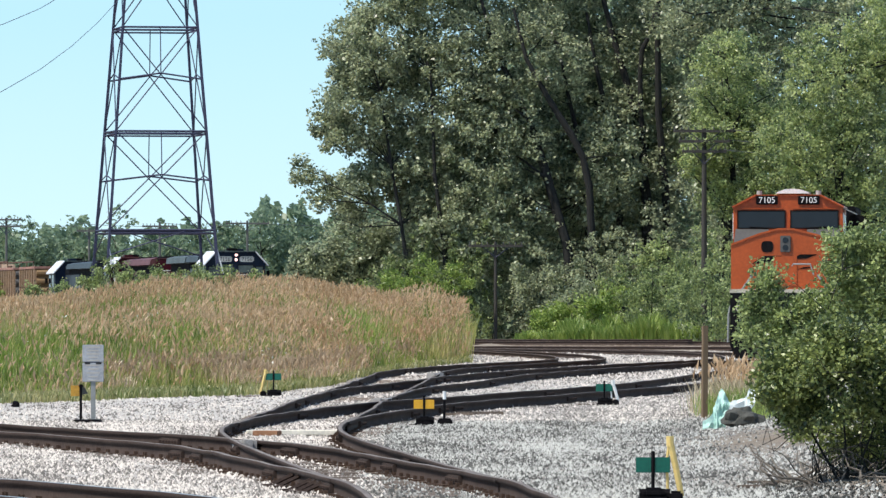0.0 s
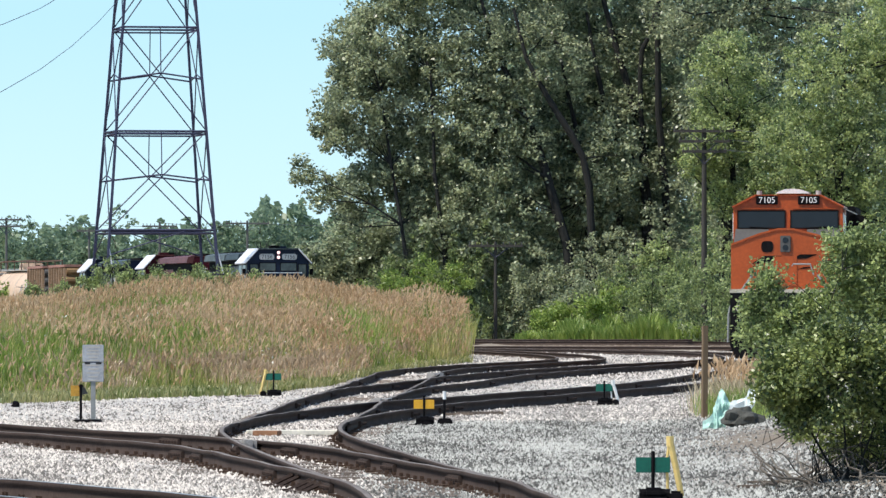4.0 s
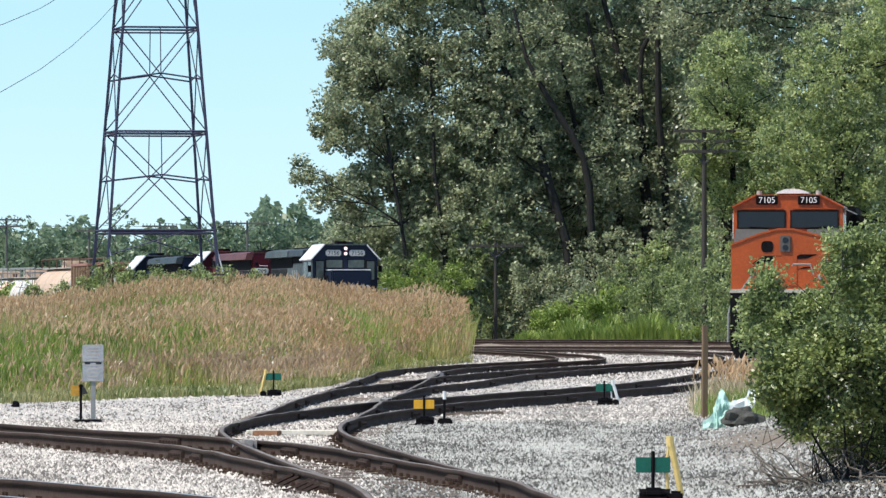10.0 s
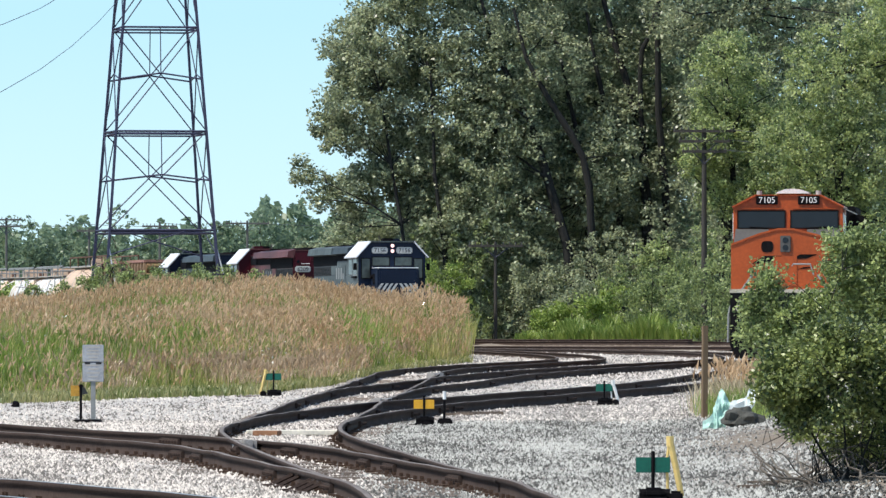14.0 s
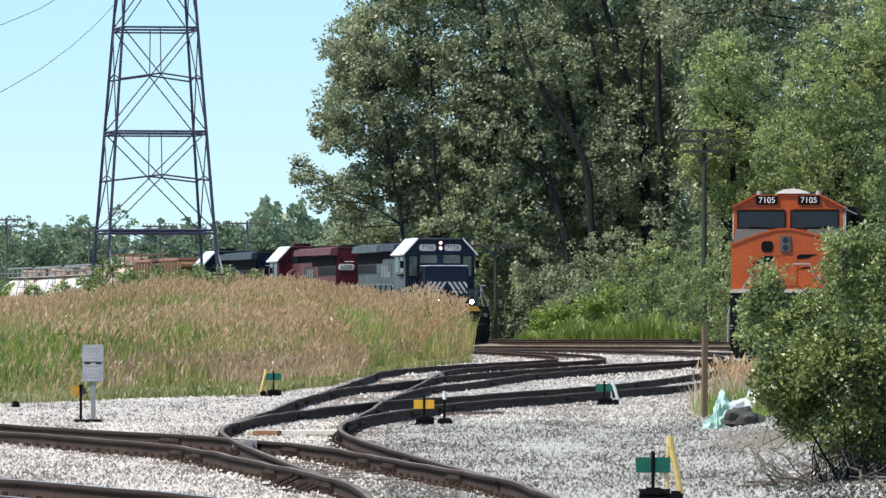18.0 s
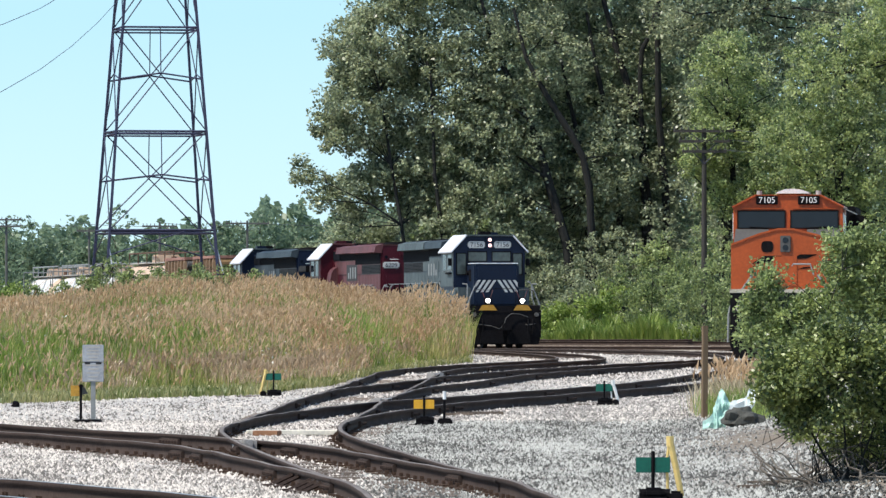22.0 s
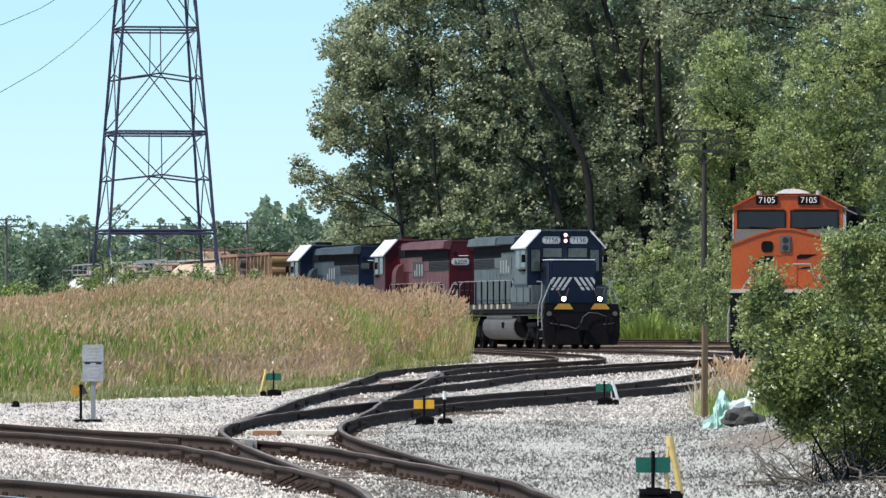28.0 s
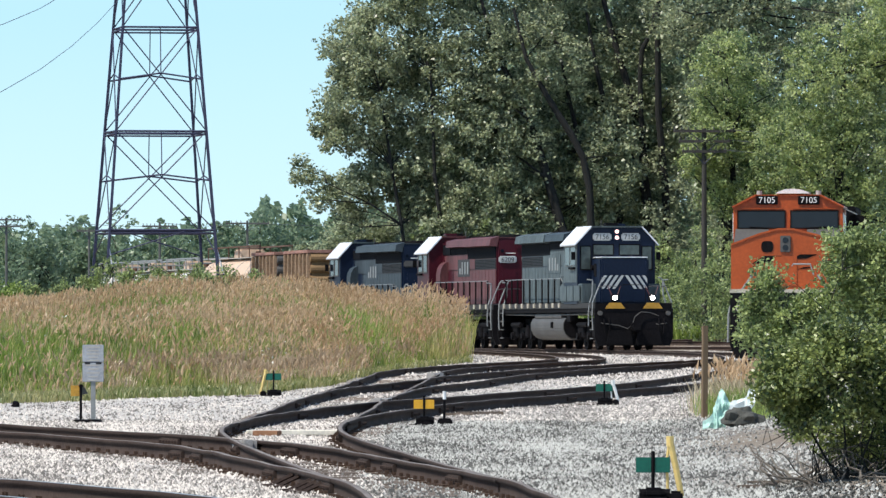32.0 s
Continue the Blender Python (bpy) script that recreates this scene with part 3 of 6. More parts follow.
for tr, line, far in ((T_EAST, EAST, 0), (T_MAIN, MAIN, 1), (T_SIDE, SIDE, 2), (T_WEST, WEST, 3), (T_LEAD, LEAD, 4)):
    for k in range(12):
        d = line[:, 1].min() + 4.0 + 7.3 * k + 1.7 * far
        if d < min(line[:, 1].max() - 2.0, 205.0):
            joint_bar(tr, line, d, 0.7535 if k % 2 else -0.7535)


def frog(x, d, rz, long=1.3, wide=0.055):
    """The pale worn casting where two rails cross."""
    bm = B()
    prism(bm, [(-0.06, -long / 2), (0.06, -long / 2), (0.03, long / 2), (-0.03, long / 2)], "z", -0.15, 0.004)
    for s in (-1, 1):
        prism(bm, [(s * 0.08, -long / 2), (s * 0.12, -long / 2), (s * 0.1, long / 2), (s * 0.07, long / 2)], "z", -0.15, 0.004)
    box(bm, (-wide, -long / 2 - 0.12, -0.15), (wide, -long / 2 + 0.02, 0.02), 0.01)
    ob = part("rail_frog", bm, "frog")
    tagged(ob, "pale worn steel frog where two rails cross", "rail frog", "rail frogs")
    ob.matrix_basis = pose(x, d, rail_z(d), 0, 0, rz)


frog(-2.33, 85.4, 12, 0.4)
frog(-1.05, 125.5, -6, 1.3, 0.07)
frog(-0.18, 175.0, -6, 1.8, 0.1)


# ---- ballast stones ----
def stones(name, n, x0, x1, d0, d1, r0, r1, seed, pw=1.0, material="stone"):
    rng = np.random.default_rng(seed)
    d = d0 + (d1 - d0) * rng.uniform(0, 1, n) ** pw
    x = rng.uniform(x0, x1, n) * d / d1 if x0 < 0 else rng.uniform(x0, x1, n)
    bare = 1.2 * np.exp(-((x - 4.0) / 1.05) ** 2) * np.exp(-((d - 89.0) / 11.0) ** 2)
    if d1 < 115:
        k = np.interp(d, WEST[::-1, 1], WEST[::-1, 0])
        bare = np.maximum(bare, 0.62 * np.exp(-((x - k) / 0.75) ** 2) * (d < 86))
    bare = np.maximum(bare, 1.1 * np.exp(-((x - 4.2) / 0.85) ** 2) * np.exp(-((d - 71.0) / 8.0) ** 2))
    bare = np.maximum(bare, np.interp(d, [288, 302], [0.0, 0.9]))
    keep = np.array([b < reed_front(a) + 0.5 for a, b in zip(x, d)]) & (rng.uniform(0, 1, n) > bare * 0.85)
    x, d = x[keep], d[keep]
    base = np.array([(1, 0, -0.5), (0, 1, -0.5), (-1, 0, -0.5), (0, -1, -0.5), (0, 0, 0.85)])
    z = np.array([ground_z(a, b) for a, b in zip(x, d)])
    k = len(x)
    r = r0 + (r1 - r0) * rng.uniform(0, 1, k) ** 1.7
    q = base[None] * r[:, None, None] * rng.uniform(0.6, 1.35, (k, 5, 3)) + rng.normal(size=(k, 5, 3)) * r[:, None, None] * 0.12
    a = rng.uniform(0, 6.28, k)
    ca, sa = np.cos(a)[:, None], np.sin(a)[:, None]
    xx = q[:, :, 0] * ca - q[:, :, 1] * sa + x[:, None]
    yy = q[:, :, 0] * sa + q[:, :, 1] * ca + d[:, None]
    zz = q[:, :, 2] + z[:, None] + r[:, None] * 0.42
    v = np.stack([xx, yy, zz], axis=2).reshape(-1, 3)
    f = np.array([(0, 1, 4), (1, 2, 4), (2, 3, 4), (3, 0, 4)])
    fast(name, v, (f[None] + (np.arange(k) * 5)[:, None, None]).reshape(-1, 3), material, None, "loose pale grey ballast stones round the rails", "stuff")


stones("ballast_stones", 88000, -1.3, 6.6, 52.0, 110.0, 0.006, 0.027, 3, 0.9)
stones("pale_ballast_stones", 62000, -7.2, -0.9, 52.0, 112.0, 0.006, 0.027, 5, 0.9, "stone_pale")
stones("mid_ballast_stones", 46000, -13.0, 10.0, 108.0, 182.0, 0.009, 0.03, 4, 1.0, "stone_pale")
stones("far_ballast_stones", 26000, -2.0, 17.0, 178.0, 331.0, 0.016, 0.05, 6, 1.0, "stone_pale")


def litter(n, x0, x1, d0, d1, seed):
    """Dark crumbs of bark and clods on the bare soil."""
    rng = np.random.default_rng(seed)
    x, d = rng.uniform(x0, x1, n), rng.uniform(d0, d1, n)
    c = [(a, b, ground_z(a, b) + 0.012) for a, b in zip(x, d)]
    v, q = leaves(rng, c, 0.03, 0.2)
    fast("leaf_litter", v, q, "debris", None, "dark crumbs of bark and dead leaves on soil", "stuff")


litter(2600, 3.0, 4.7, 60.5, 71.0, 71)


# ---- reeds and grass ----
def plants(name, n, region, height, blades, width, lean, material, label, seed, plume=None, plume_at=None, plume_label=""):
    """Upright plants of a few bent blades each; some carry a feathery head."""
    rng = np.random.default_rng(seed)
    P = region(rng, n)
    n = len(P)
    h = np.array([height(x, y) for x, y in P]) * rng.uniform(0.72, 1.12, n)
    z = np.array([ground_z(x, y) for x, y in P])
    base = np.column_stack([P, z])
    k = blades
    a = rng.uniform(0, 6.28, (n, k))
    out = np.stack([np.cos(a), np.sin(a), np.zeros_like(a)], axis=2)
    wd = np.stack([-np.sin(a), np.cos(a), np.zeros_like(a)], axis=2) * (width * rng.uniform(0.6, 1.4, (n, k)))[:, :, None]
    hh = (h[:, None] * rng.uniform(0.55, 0.95, (n, k)))[:, :, None]
    up = np.array([0, 0, 1.0])
    root = base[:, None, :] + out * 0.05 + rng.normal(size=(n, k, 3)) * np.array([0.06, 0.06, 0.0])
    mid = root + up * hh * 0.6 + out * hh * lean * 0.35
    tip = root + up * hh + out * hh * lean
    q = np.stack([root - wd * 0.6, root + wd * 0.6, mid + wd, mid - wd, tip], axis=2)
    v = q.reshape(-1, 3)
    i = np.arange(n * k) * 5
    f1 = np.stack([i, i + 1, i + 2, i + 3], axis=1)
    f2 = np.stack([i + 3, i + 2, i + 4, i + 4], axis=1)
    v2 = np.concatenate([v, v[i + 4]])
    f2[:, 3] = len(v) + np.arange(n * k)
    fast(name, v2, np.concatenate([f1, f2]), material, None, label, "stuff")
    if plume:
        has = np.array([rng.uniform() < plume_at(x, y) for x, y in P])
        top = base[has] + up * h[has][:, None]
        m = len(top)
        a = rng.uniform(0, 3.14, m)
        vs, fs = [], []
        bend = rng.normal(size=(m, 3)) * 0.05
        bend[:, 0] += 0.02
        for t in (0, 1.57):
            w = np.stack([np.cos(a + t), np.sin(a + t), np.zeros(m)], axis=1) * (0.02 * rng.uniform(0.7, 1.5, m))[:, None]
            low, high = top - up * 0.05, top + up * rng.uniform(0.05, 0.13, m)[:, None] + bend
            md = top + up * 0.03 + bend * 0.3
            vs.append(np.stack([low, md + w, high, md - w], axis=1).reshape(-1, 3))
        allv = np.concatenate(vs)
        fast(name + "_plumes", allv, np.arange(len(allv)).reshape(-1, 4), plume, None, plume_label, "stuff")


def reed_region(rng, n):
    d = 128 + (274 - 128) * rng.uniform(0, 1, n) ** 0.9
    x = -0.066 * d - 1.0 + rng.uniform(0, 1, n) * (0.066 * d + 2.2)
    ok = np.array([b > reed_front(a) + 0.1 and a < reed_right(b) + 0.25 * math.sin(b * 1.7) for a, b in zip(x, d)])
    return np.column_stack([x, d])[ok]


def reed_height(x, d):
    u = d - reed_front(x) + 5.0 * noise.noise((x * 0.4, d * 0.05, 5.0))
    e = np.interp(x, [-2.0, -0.6, 0.9], [1.0, 1.3, 1.6])
    edge = float(np.interp(x, [-1.4, 0.0], [0.0, 0.98]) * np.interp(u, [0, 7], [0.25, 1.0]))
    return max(float(np.interp(u, [0, 6, 16, 34], [0.2, 0.34, 0.75, 1.2])), edge) * e * (1 + 0.18 * noise.noise((x * 0.8, d * 0.1, 2.0)))


TAN_STANDS = ((-3.7, 183.0, 2.5, 18.0, 1.0), (-7.3, 167.0, 1.7, 9.0, 0.75), (-11.0, 198.0, 2.2, 10.0, 0.6), (-0.2, 238.0, 1.4, 16.0, 0.7), (-7.0, 190.0, 1.5, 6.0, 0.4))


def plume_share(x, d):
    """How many of the reeds carry tan plumes: most along the crest and in a few broad stands."""
    u = d - reed_front(x)
    g = float(np.interp(d, [219, 232], [0.0, 0.95]))
    for gx, gd, rx, rd, w in TAN_STANDS:
        g = max(g, w * math.exp(-((x - gx) / rx) ** 2 - ((d - gd) / rd) ** 2))
    g += 0.4 * noise.noise((x * 0.6 + 3.1, d * 0.07, 1.0)) + 0.3 * noise.noise((x * 1.6, d * 0.16, 8.0))
    return float(np.interp(u, [1, 6], [0.05, 1.0])) * min(max(g, 0.07), 0.95)


def dry_region(rng, n):
    P = reed_region(rng, n)
    return P[np.array([rng.uniform() < 0.15 + plume_share(x, d) for x, d in P])]


plants("reeds", 60000, reed_region, reed_height, 2, 0.015, 0.3, "blade", "tall green reeds on a low mound", 11, "plume", plume_share, "feathery tan reed plumes above green blades")


plants("dry_reed_stems", 30000, dry_region, lambda x, d: 0.93 * reed_height(x, d), 2, 0.009, 0.14, "dry", "thin dry tan stems among the reeds", 15)


def green_region(rng, n):
    """Fresh green stands within the reeds."""
    stands = ((-9.0, 152.0, 1.7, 12.0, 6), (-2.6, 205.0, 0.6, 7.0, 2), (-5.4, 211.0, 2.4, 6.0, 5), (-8.6, 205.0, 1.2, 10.0, 3), (-0.9, 206.0, 0.6, 6.0, 1), (-6.8, 176.0, 0.9, 7.0, 2))
    total = sum(s[4] for s in stands)
    out = []
    for x, d, rx, rd, w in stands:
        m = n * w // total
        out.append(np.column_stack([rng.normal(size=m) * rx * 0.7 + x, rng.normal(size=m) * rd * 0.7 + d]))
    P = np.concatenate(out)
    ok = np.array([b > reed_front(a) + 0.5 and a < reed_right(b) for a, b in P])
    return P[ok]


plants("green_reeds", 17000, green_region, lambda x, d: 1.0 * reed_height(x, d), 2, 0.016, 0.3, "reedgreen", "fresh green stands among the tan reeds", 17)


def haze_region(rng, n):
    """The loose brown grass in front of the reeds."""
    x = rng.normal(size=n) * 1.7 - 3.9
    d = np.array([reed_front(a) for a in x]) + rng.uniform(3, 26, n)
    ok = np.array([noise.noise((a * 0.5, b * 0.08, 12.0)) > -0.1 for a, b in zip(x, d)])
    return np.column_stack([x, d])[ok]


plants("brown_grass", 6500, haze_region, lambda x, d: 0.5 + 0.25 * noise.noise((x, d * 0.2, 1.0)), 2, 0.006, 0.5, "brownstem", "thin brown seeding grass in front of the reeds", 18, "brownstem", lambda x, d: 0.6, "purple-brown grass seed heads")


rng = np.random.default_rng(19)
spots = np.array([(-7.6, 178.0), (-6.9, 186.0), (-3.9, 160.0), (-8.9, 170.0), (-2.9, 152.0), (-1.2, 196.0)])[rng.integers(0, 6, 110)] + rng.normal(size=(110, 2)) * np.array([0.5, 6.0])
v, q = leaves(rng, [(x, d, ground_z(x, d) + reed_height(x, d) * 0.95) for x, d in spots if d > reed_front(x) + 1], 0.055, 0.6)
fast("wildflowers", v, q, "flower", None, "scattered pale wildflower heads among the reeds", "stuff")


def verge_region(rng, n):
    """A strip of low grass where the reeds meet the ballast."""
    x = rng.uniform(-12, 0.8, n)
    d = np.array([reed_front(a) for a in x]) + rng.normal(size=n) * 1.2 + 0.6
    return np.column_stack([x, d])


plants("verge_grass", 6500, verge_region, lambda x, d: 0.24, 3, 0.012, 0.5, "verge", "low green and yellow grass at the ballast's edge", 12)


def back_region(rng, n):
    """Bright grass behind the tracks."""
    x = rng.uniform(3.4, 17.0, n)
    d = rng.uniform(337, 348, n) - 1.05 * x
    ok = np.array([noise.noise((a * 0.8, b * 0.15, 6.0)) > -0.12 for a, b in zip(x, d)])
    return np.column_stack([x, d])[ok]


plants("bank_grass", 11000, back_region, lambda x, d: (1.0 + 0.9 * noise.noise((x * 0.9, d * 0.2, 0))) * float(np.interp(x, [3.4, 6.0], [0.35, 1.0])), 4, 0.04, 0.35, "grass", "bright green tall grass behind the tracks", 13)


def tuft_region(rng, n):
    return np.column_stack([rng.normal(size=n) * 0.33 + 4.85, rng.normal(size=n) * 3.0 + 117.0])


plants("dry_tuft", 620, tuft_region, lambda x, d: 0.72, 3, 0.008, 0.35, "dry", "dry tan grass beside the timber post", 14, "plume", lambda x, d: 0.5, "reddish dry grass heads")


def green_tuft_region(rng, n):
    return np.column_stack([rng.normal(size=n) * 0.27 + 4.72, rng.normal(size=n) * 3.0 + 113.0])


plants("green_tuft", 800, green_tuft_region, lambda x, d: 0.5, 4, 0.006, 0.4, "grass", "green grass tuft beside the timber post", 16)


# ---- the train ----
def both(fn):
    for s in (-1, 1):
        fn(s)


def windscreen(parent, x, y0, y1, z0, z1, pane="cabglass", label="grey-green window pane, reflection put into its colour"):
    """A pane with its rubber frame, facing forward."""
    p = part("window", box(B(), (x - 0.02, y0, z0), (x + 0.012, y1, z1), 0.004), pane, parent, label)
    bm = B()
    for a, b, c, d in ((y0 - 0.035, y1 + 0.035, z1, z1 + 0.035), (y0 - 0.035, y1 + 0.035, z0 - 0.035, z0), (y0 - 0.035, y0, z0, z1), (y1, y1 + 0.035, z0, z1)):
        box(bm, (x - 0.02, a, c), (x + 0.02, b, d))
    part("window_frame", bm, "black", p)


def wheelset(parent, x, z=0.51):
    bm = B()
    rod(bm, (0, -0.95, 0), (0, 0.95, 0), 0.09, n=10)
    both(lambda s: rod(bm, (0, s * 0.7, 0), (0, s * 0.83, 0), 0.505, n=24))
    both(lambda s: rod(bm, (0, s * 0.66, 0), (0, s * 0.7, 0), 0.53, n=24))
    for k in range(4):
        a = k * math.pi / 2
        both(lambda s: rod(bm, (0.3 * math.cos(a), s * 0.83, 0.3 * math.sin(a)), (0.3 * math.cos(a), s * 0.86, 0.3 * math.sin(a)), 0.08, n=8))
    ob = part("wheelset", bm, "black", parent, "steel wheels on an axle")
    ob.matrix_basis = pose(x, 0, z)
    return ob


def bogie(parent, x):
    """A three-axle truck frame with springs and journal boxes."""
    bm = B()
    both(lambda s: prism(bm, [(x - 2.6, 0.75), (x - 2.4, 1.0), (x - 1.2, 1.05), (x - 0.9, 0.85), (x + 0.9, 0.85), (x + 1.2, 1.05), (x + 2.4, 1.0), (x + 2.6, 0.75), (x + 2.2, 0.5), (x - 2.2, 0.5)], "y", s * 1.0 - 0.06, s * 1.0 + 0.06))
    for k in (-2.05, 0, 2.05):
        both(lambda s: box(bm, (x + k - 0.17, s * 1.02 - 0.09, 0.36), (x + k + 0.17, s * 1.02 + 0.09, 0.7), 0.03))
        both(lambda s: rod(bm, (x + k, s * 1.05, 0.51), (x + k, s * 1.2, 0.51), 0.14, n=12))
    for k in (-1.0, 1.0):
        both(lambda s: rod(bm, (x + k, s * 1.05, 0.45), (x + k, s * 1.05, 0.95), 0.12, n=10))
    both(lambda s: rod(bm, (x - 1.6, s * 1.22, 0.95), (x + 0.2, s * 1.22, 0.95), 0.09, n=8))
    box(bm, (x - 2.3, -0.6, 0.55), (x + 2.3, 0.6, 1.2))
    part("truck_frame", bm, "black", parent)


def coupler(parent, x, s):
    bm = box(B(), (x, -0.12, 0.72), (x + s * 0.5, 0.12, 1.0), 0.03)
    box(bm, (x + s * 0.4, -0.2, 0.7), (x + s * 0.62, 0.2, 1.02), 0.05)
    part("coupler", bm, "black", parent)


def locomotive(label, side, end, number, lit, rear_number, upper):
    """A six-axle hood locomotive: side is its weathered flank paint, end its dark paint. Forward is +x."""
    lo = thing("diesel_locomotive", label, "locomotive", group="locomotives of the train")
    part("frame", box(B(), (-9.9, -1.45, 1.4), (9.36, 1.45, 1.74), 0.02), "black", lo)
    both(lambda s: part("side_sill", box(B(), (-9.85, s * 1.46 - 0.02, 1.56), (9.32, s * 1.46 + 0.03, 1.77), 0.01), "sill", lo, "dusty cream walkway edge"))
    for s in (-1, 1):
        x = 9.4 if s > 0 else -9.93
        xs = abs(x) - 0.68
        bm = prism(B(), [(-1.5, 0.5), (-1.38, 0.16), (1.38, 0.16), (1.5, 0.5), (1.5, 1.45), (-1.5, 1.45)], "x", x - 0.05, x + 0.05)
        pl = part("pilot", bm, "black", lo, "black pilot plate")

        for k in (-0.55, 0.55):
            part("plow_wing", prism(B(), [(k - 0.5, 0.2), (k + 0.5, 0.2), (k + 0.42, 0.75), (k - 0.42, 0.75)], "x", x + s * 0.05, x + s * 0.16), "black", pl)
        part("pilot_edge", box(B(), (x - 0.04, -1.5, 1.46), (x + 0.07, 1.5, 1.56)), "black", pl)
        coupler(lo, x, s)
        for y in (-1.15, -0.95, 0.95, 1.15):
            part("brake_hose", pipe(B(), [(x + s * 0.06, y, 1.2), (x + s * 0.16, y, 1.0), (x + s * 0.14, y * 0.97, 0.62)], 0.028), "black", pl)
        for t in (-1, 1):
            bm = B()
            for k in range(4):
                box(bm, (s * xs - 0.3, t * 1.2 - 0.22, 0.42 + 0.33 * k), (s * xs + 0.3, t * 1.2 + 0.25, 0.45 + 0.33 * k))
            box(bm, (s * (xs + 0.3), t * 1.18 - 0.25, 0.4), (s * (xs + 0.33), t * 1.18 + 0.27, 1.75))
            part("step", bm, "black", lo)
            for k in range(4):
                part("step_lip", box(B(), (s * xs - 0.3, t * 1.46, 0.41 + 0.33 * k), (s * xs + 0.3, t * 1.475, 0.455 + 0.33 * k)), "tank", lo)
            g = s * (xs + 0.41)
            bm = pipe(B(), [(g, t * 1.5, 0.75), (g, t * 1.52, 1.3), (g, t * 1.5, 1.8), (g, t * 1.3, 2.3), (g, t * 1.16, 2.6), (g, t * 1.1, 2.7), (g, t * 1.0, 2.72)], 0.028)
            part("grab_rail", bm, "railing", lo, "pale curved grab rail")
            g = s * (xs - 0.4)
            bm = pipe(B(), [(g, t * 1.5, 0.9), (g, t * 1.5, 1.4), (g, t * 1.45, 1.8), (g, t * 1.36, 2.05), (g, t * 1.34, 2.55), (g, t * 1.36, 2.62), (g, t * 1.55, 2.64)], 0.028)
            part("grab_rail", bm, "railing", lo, "pale curved grab rail")
            part("end_rail", pipe(B(), [(x - s * 0.23, t * 1.3, 2.34), (x - s * 0.21, t * 1.05, 2.4), (x - s * 0.19, t * 0.62, 2.38)], 0.016), "tank", lo)
            part("end_rail", pipe(B(), [(x - s * 0.2, t * 0.5, 1.74), (x - s * 0.2, t * 0.5, 2.4), (x - s * 0.2, t * 0.35, 2.44), (x - s * 0.2, 0.0, 2.44)], 0.016), "black", lo)
    # tanks between the trucks
    bm = prism(B(), [(-1.36, 1.2), (-1.45, 1.0), (-1.45, 0.78), (-1.36, 0.56), (-1.18, 0.42), (-0.95, 0.36), (0.95, 0.36), (1.18, 0.42), (1.36, 0.56), (1.45, 0.78), (1.45, 1.0), (1.36, 1.2)], "x", -3.3, 3.2)
    bmesh.ops.bevel(bm, geom=bm.edges[:], offset=0.03, segments=2, affect="EDGES")
    part("fuel_tank", bm, "tank", lo, "dusty grey fuel tank")
    # black end plates paint in the shade on the tank's ends
    for x in (-3.36, 3.2):
        part("fuel_tank_end", prism(B(), [(-1.34, 1.18), (-1.43, 1.0), (-1.43, 0.78), (-1.34, 0.58), (-1.16, 0.45), (1.16, 0.45), (1.34, 0.58), (1.43, 0.78), (1.43, 1.0), (1.34, 1.18)], "x", x, x + 0.06), "black", lo, "tank end painted black as its shade")
    both(lambda s: part("fuel_filler", box(B(), (1.0, s * 1.47 - 0.05, 0.82), (1.22, s * 1.47 + 0.05, 1.06), 0.02), "black", lo))
    both(lambda s: part("underframe_box", box(B(), (3.4, s * 1.2 - 0.16, 1.05), (4.1, s * 1.2 + 0.16, 1.42), 0.03), "black", lo))
    both(lambda s: part("underframe_pipe", pipe(B(), [(-9.2, s * 1.3, 1.36), (-3.4, s * 1.34, 1.33), (3.4, s * 1.34, 1.33), (8.6, s * 1.3, 1.36)], 0.035), "tank", lo))
    both(lambda s: part("air_reservoir", rod(B(), (-2.8, s * 1.25, 1.27), (2.4, s * 1.25, 1.27), 0.13, n=12), "tank", lo))
    for x in (-6.63, 6.63):
        bogie(lo, x)
        for k in (-2.05, 0, 2.05):
            WHEELS.append((wheelset(lo, x + k), x + k))
    # short nose
    bm = box(B(), (6.15, -0.94, 1.74), (7.75, 0.94, 3.47), 0.07)
    nose = part("short_nose", bm, end, lo)
    # lighter cap: sunlight glancing off the nose top, put into its colour
    part("nose_cap", box(B(), (6.22, -0.9, 3.465), (7.73, 0.9, 3.505), 0.012), "pale" if end == "navy" else "faded", nose, "nose top painted paler as its sun glint")
    if lit:
        for h in (-1, 1):
            for k in range(4):
                y, edge = h * (0.02 + 0.215 * k), 0.87
                quad = [(y + h * 0.34, 2.3), (y + h * 0.455, 2.3), (y + h * 0.115, 2.8), (y, 2.8)]
                if k == 3:
                    quad = [(h * edge, 2.51), (h * edge, 2.68), (y + h * 0.115, 2.8), (y, 2.8)]
                elif k == 2:
                    quad = [(y + h * 0.34, 2.3), (h * edge, 2.3), (h * edge, 2.34), (y + h * 0.115, 2.8), (y, 2.8)]
                part("stripe", prism(B(), quad, "x", 7.748, 7.76), "enamel", nose, "white warning stripe")
    for s in (-1, 1):
        part("nose_grab", pipe(B(), [(7.77, s * 0.8, 2.95), (7.82, s * 0.8, 2.97), (7.82, s * 0.8, 3.3), (7.77, s * 0.8, 3.32)], 0.012), end, nose)
        part("sand_hatch", box(B(), (6.6, s * 0.94 - 0.01, 2.75), (7.1, s * 0.94 + 0.02, 3.25), 0.02), "black", nose)
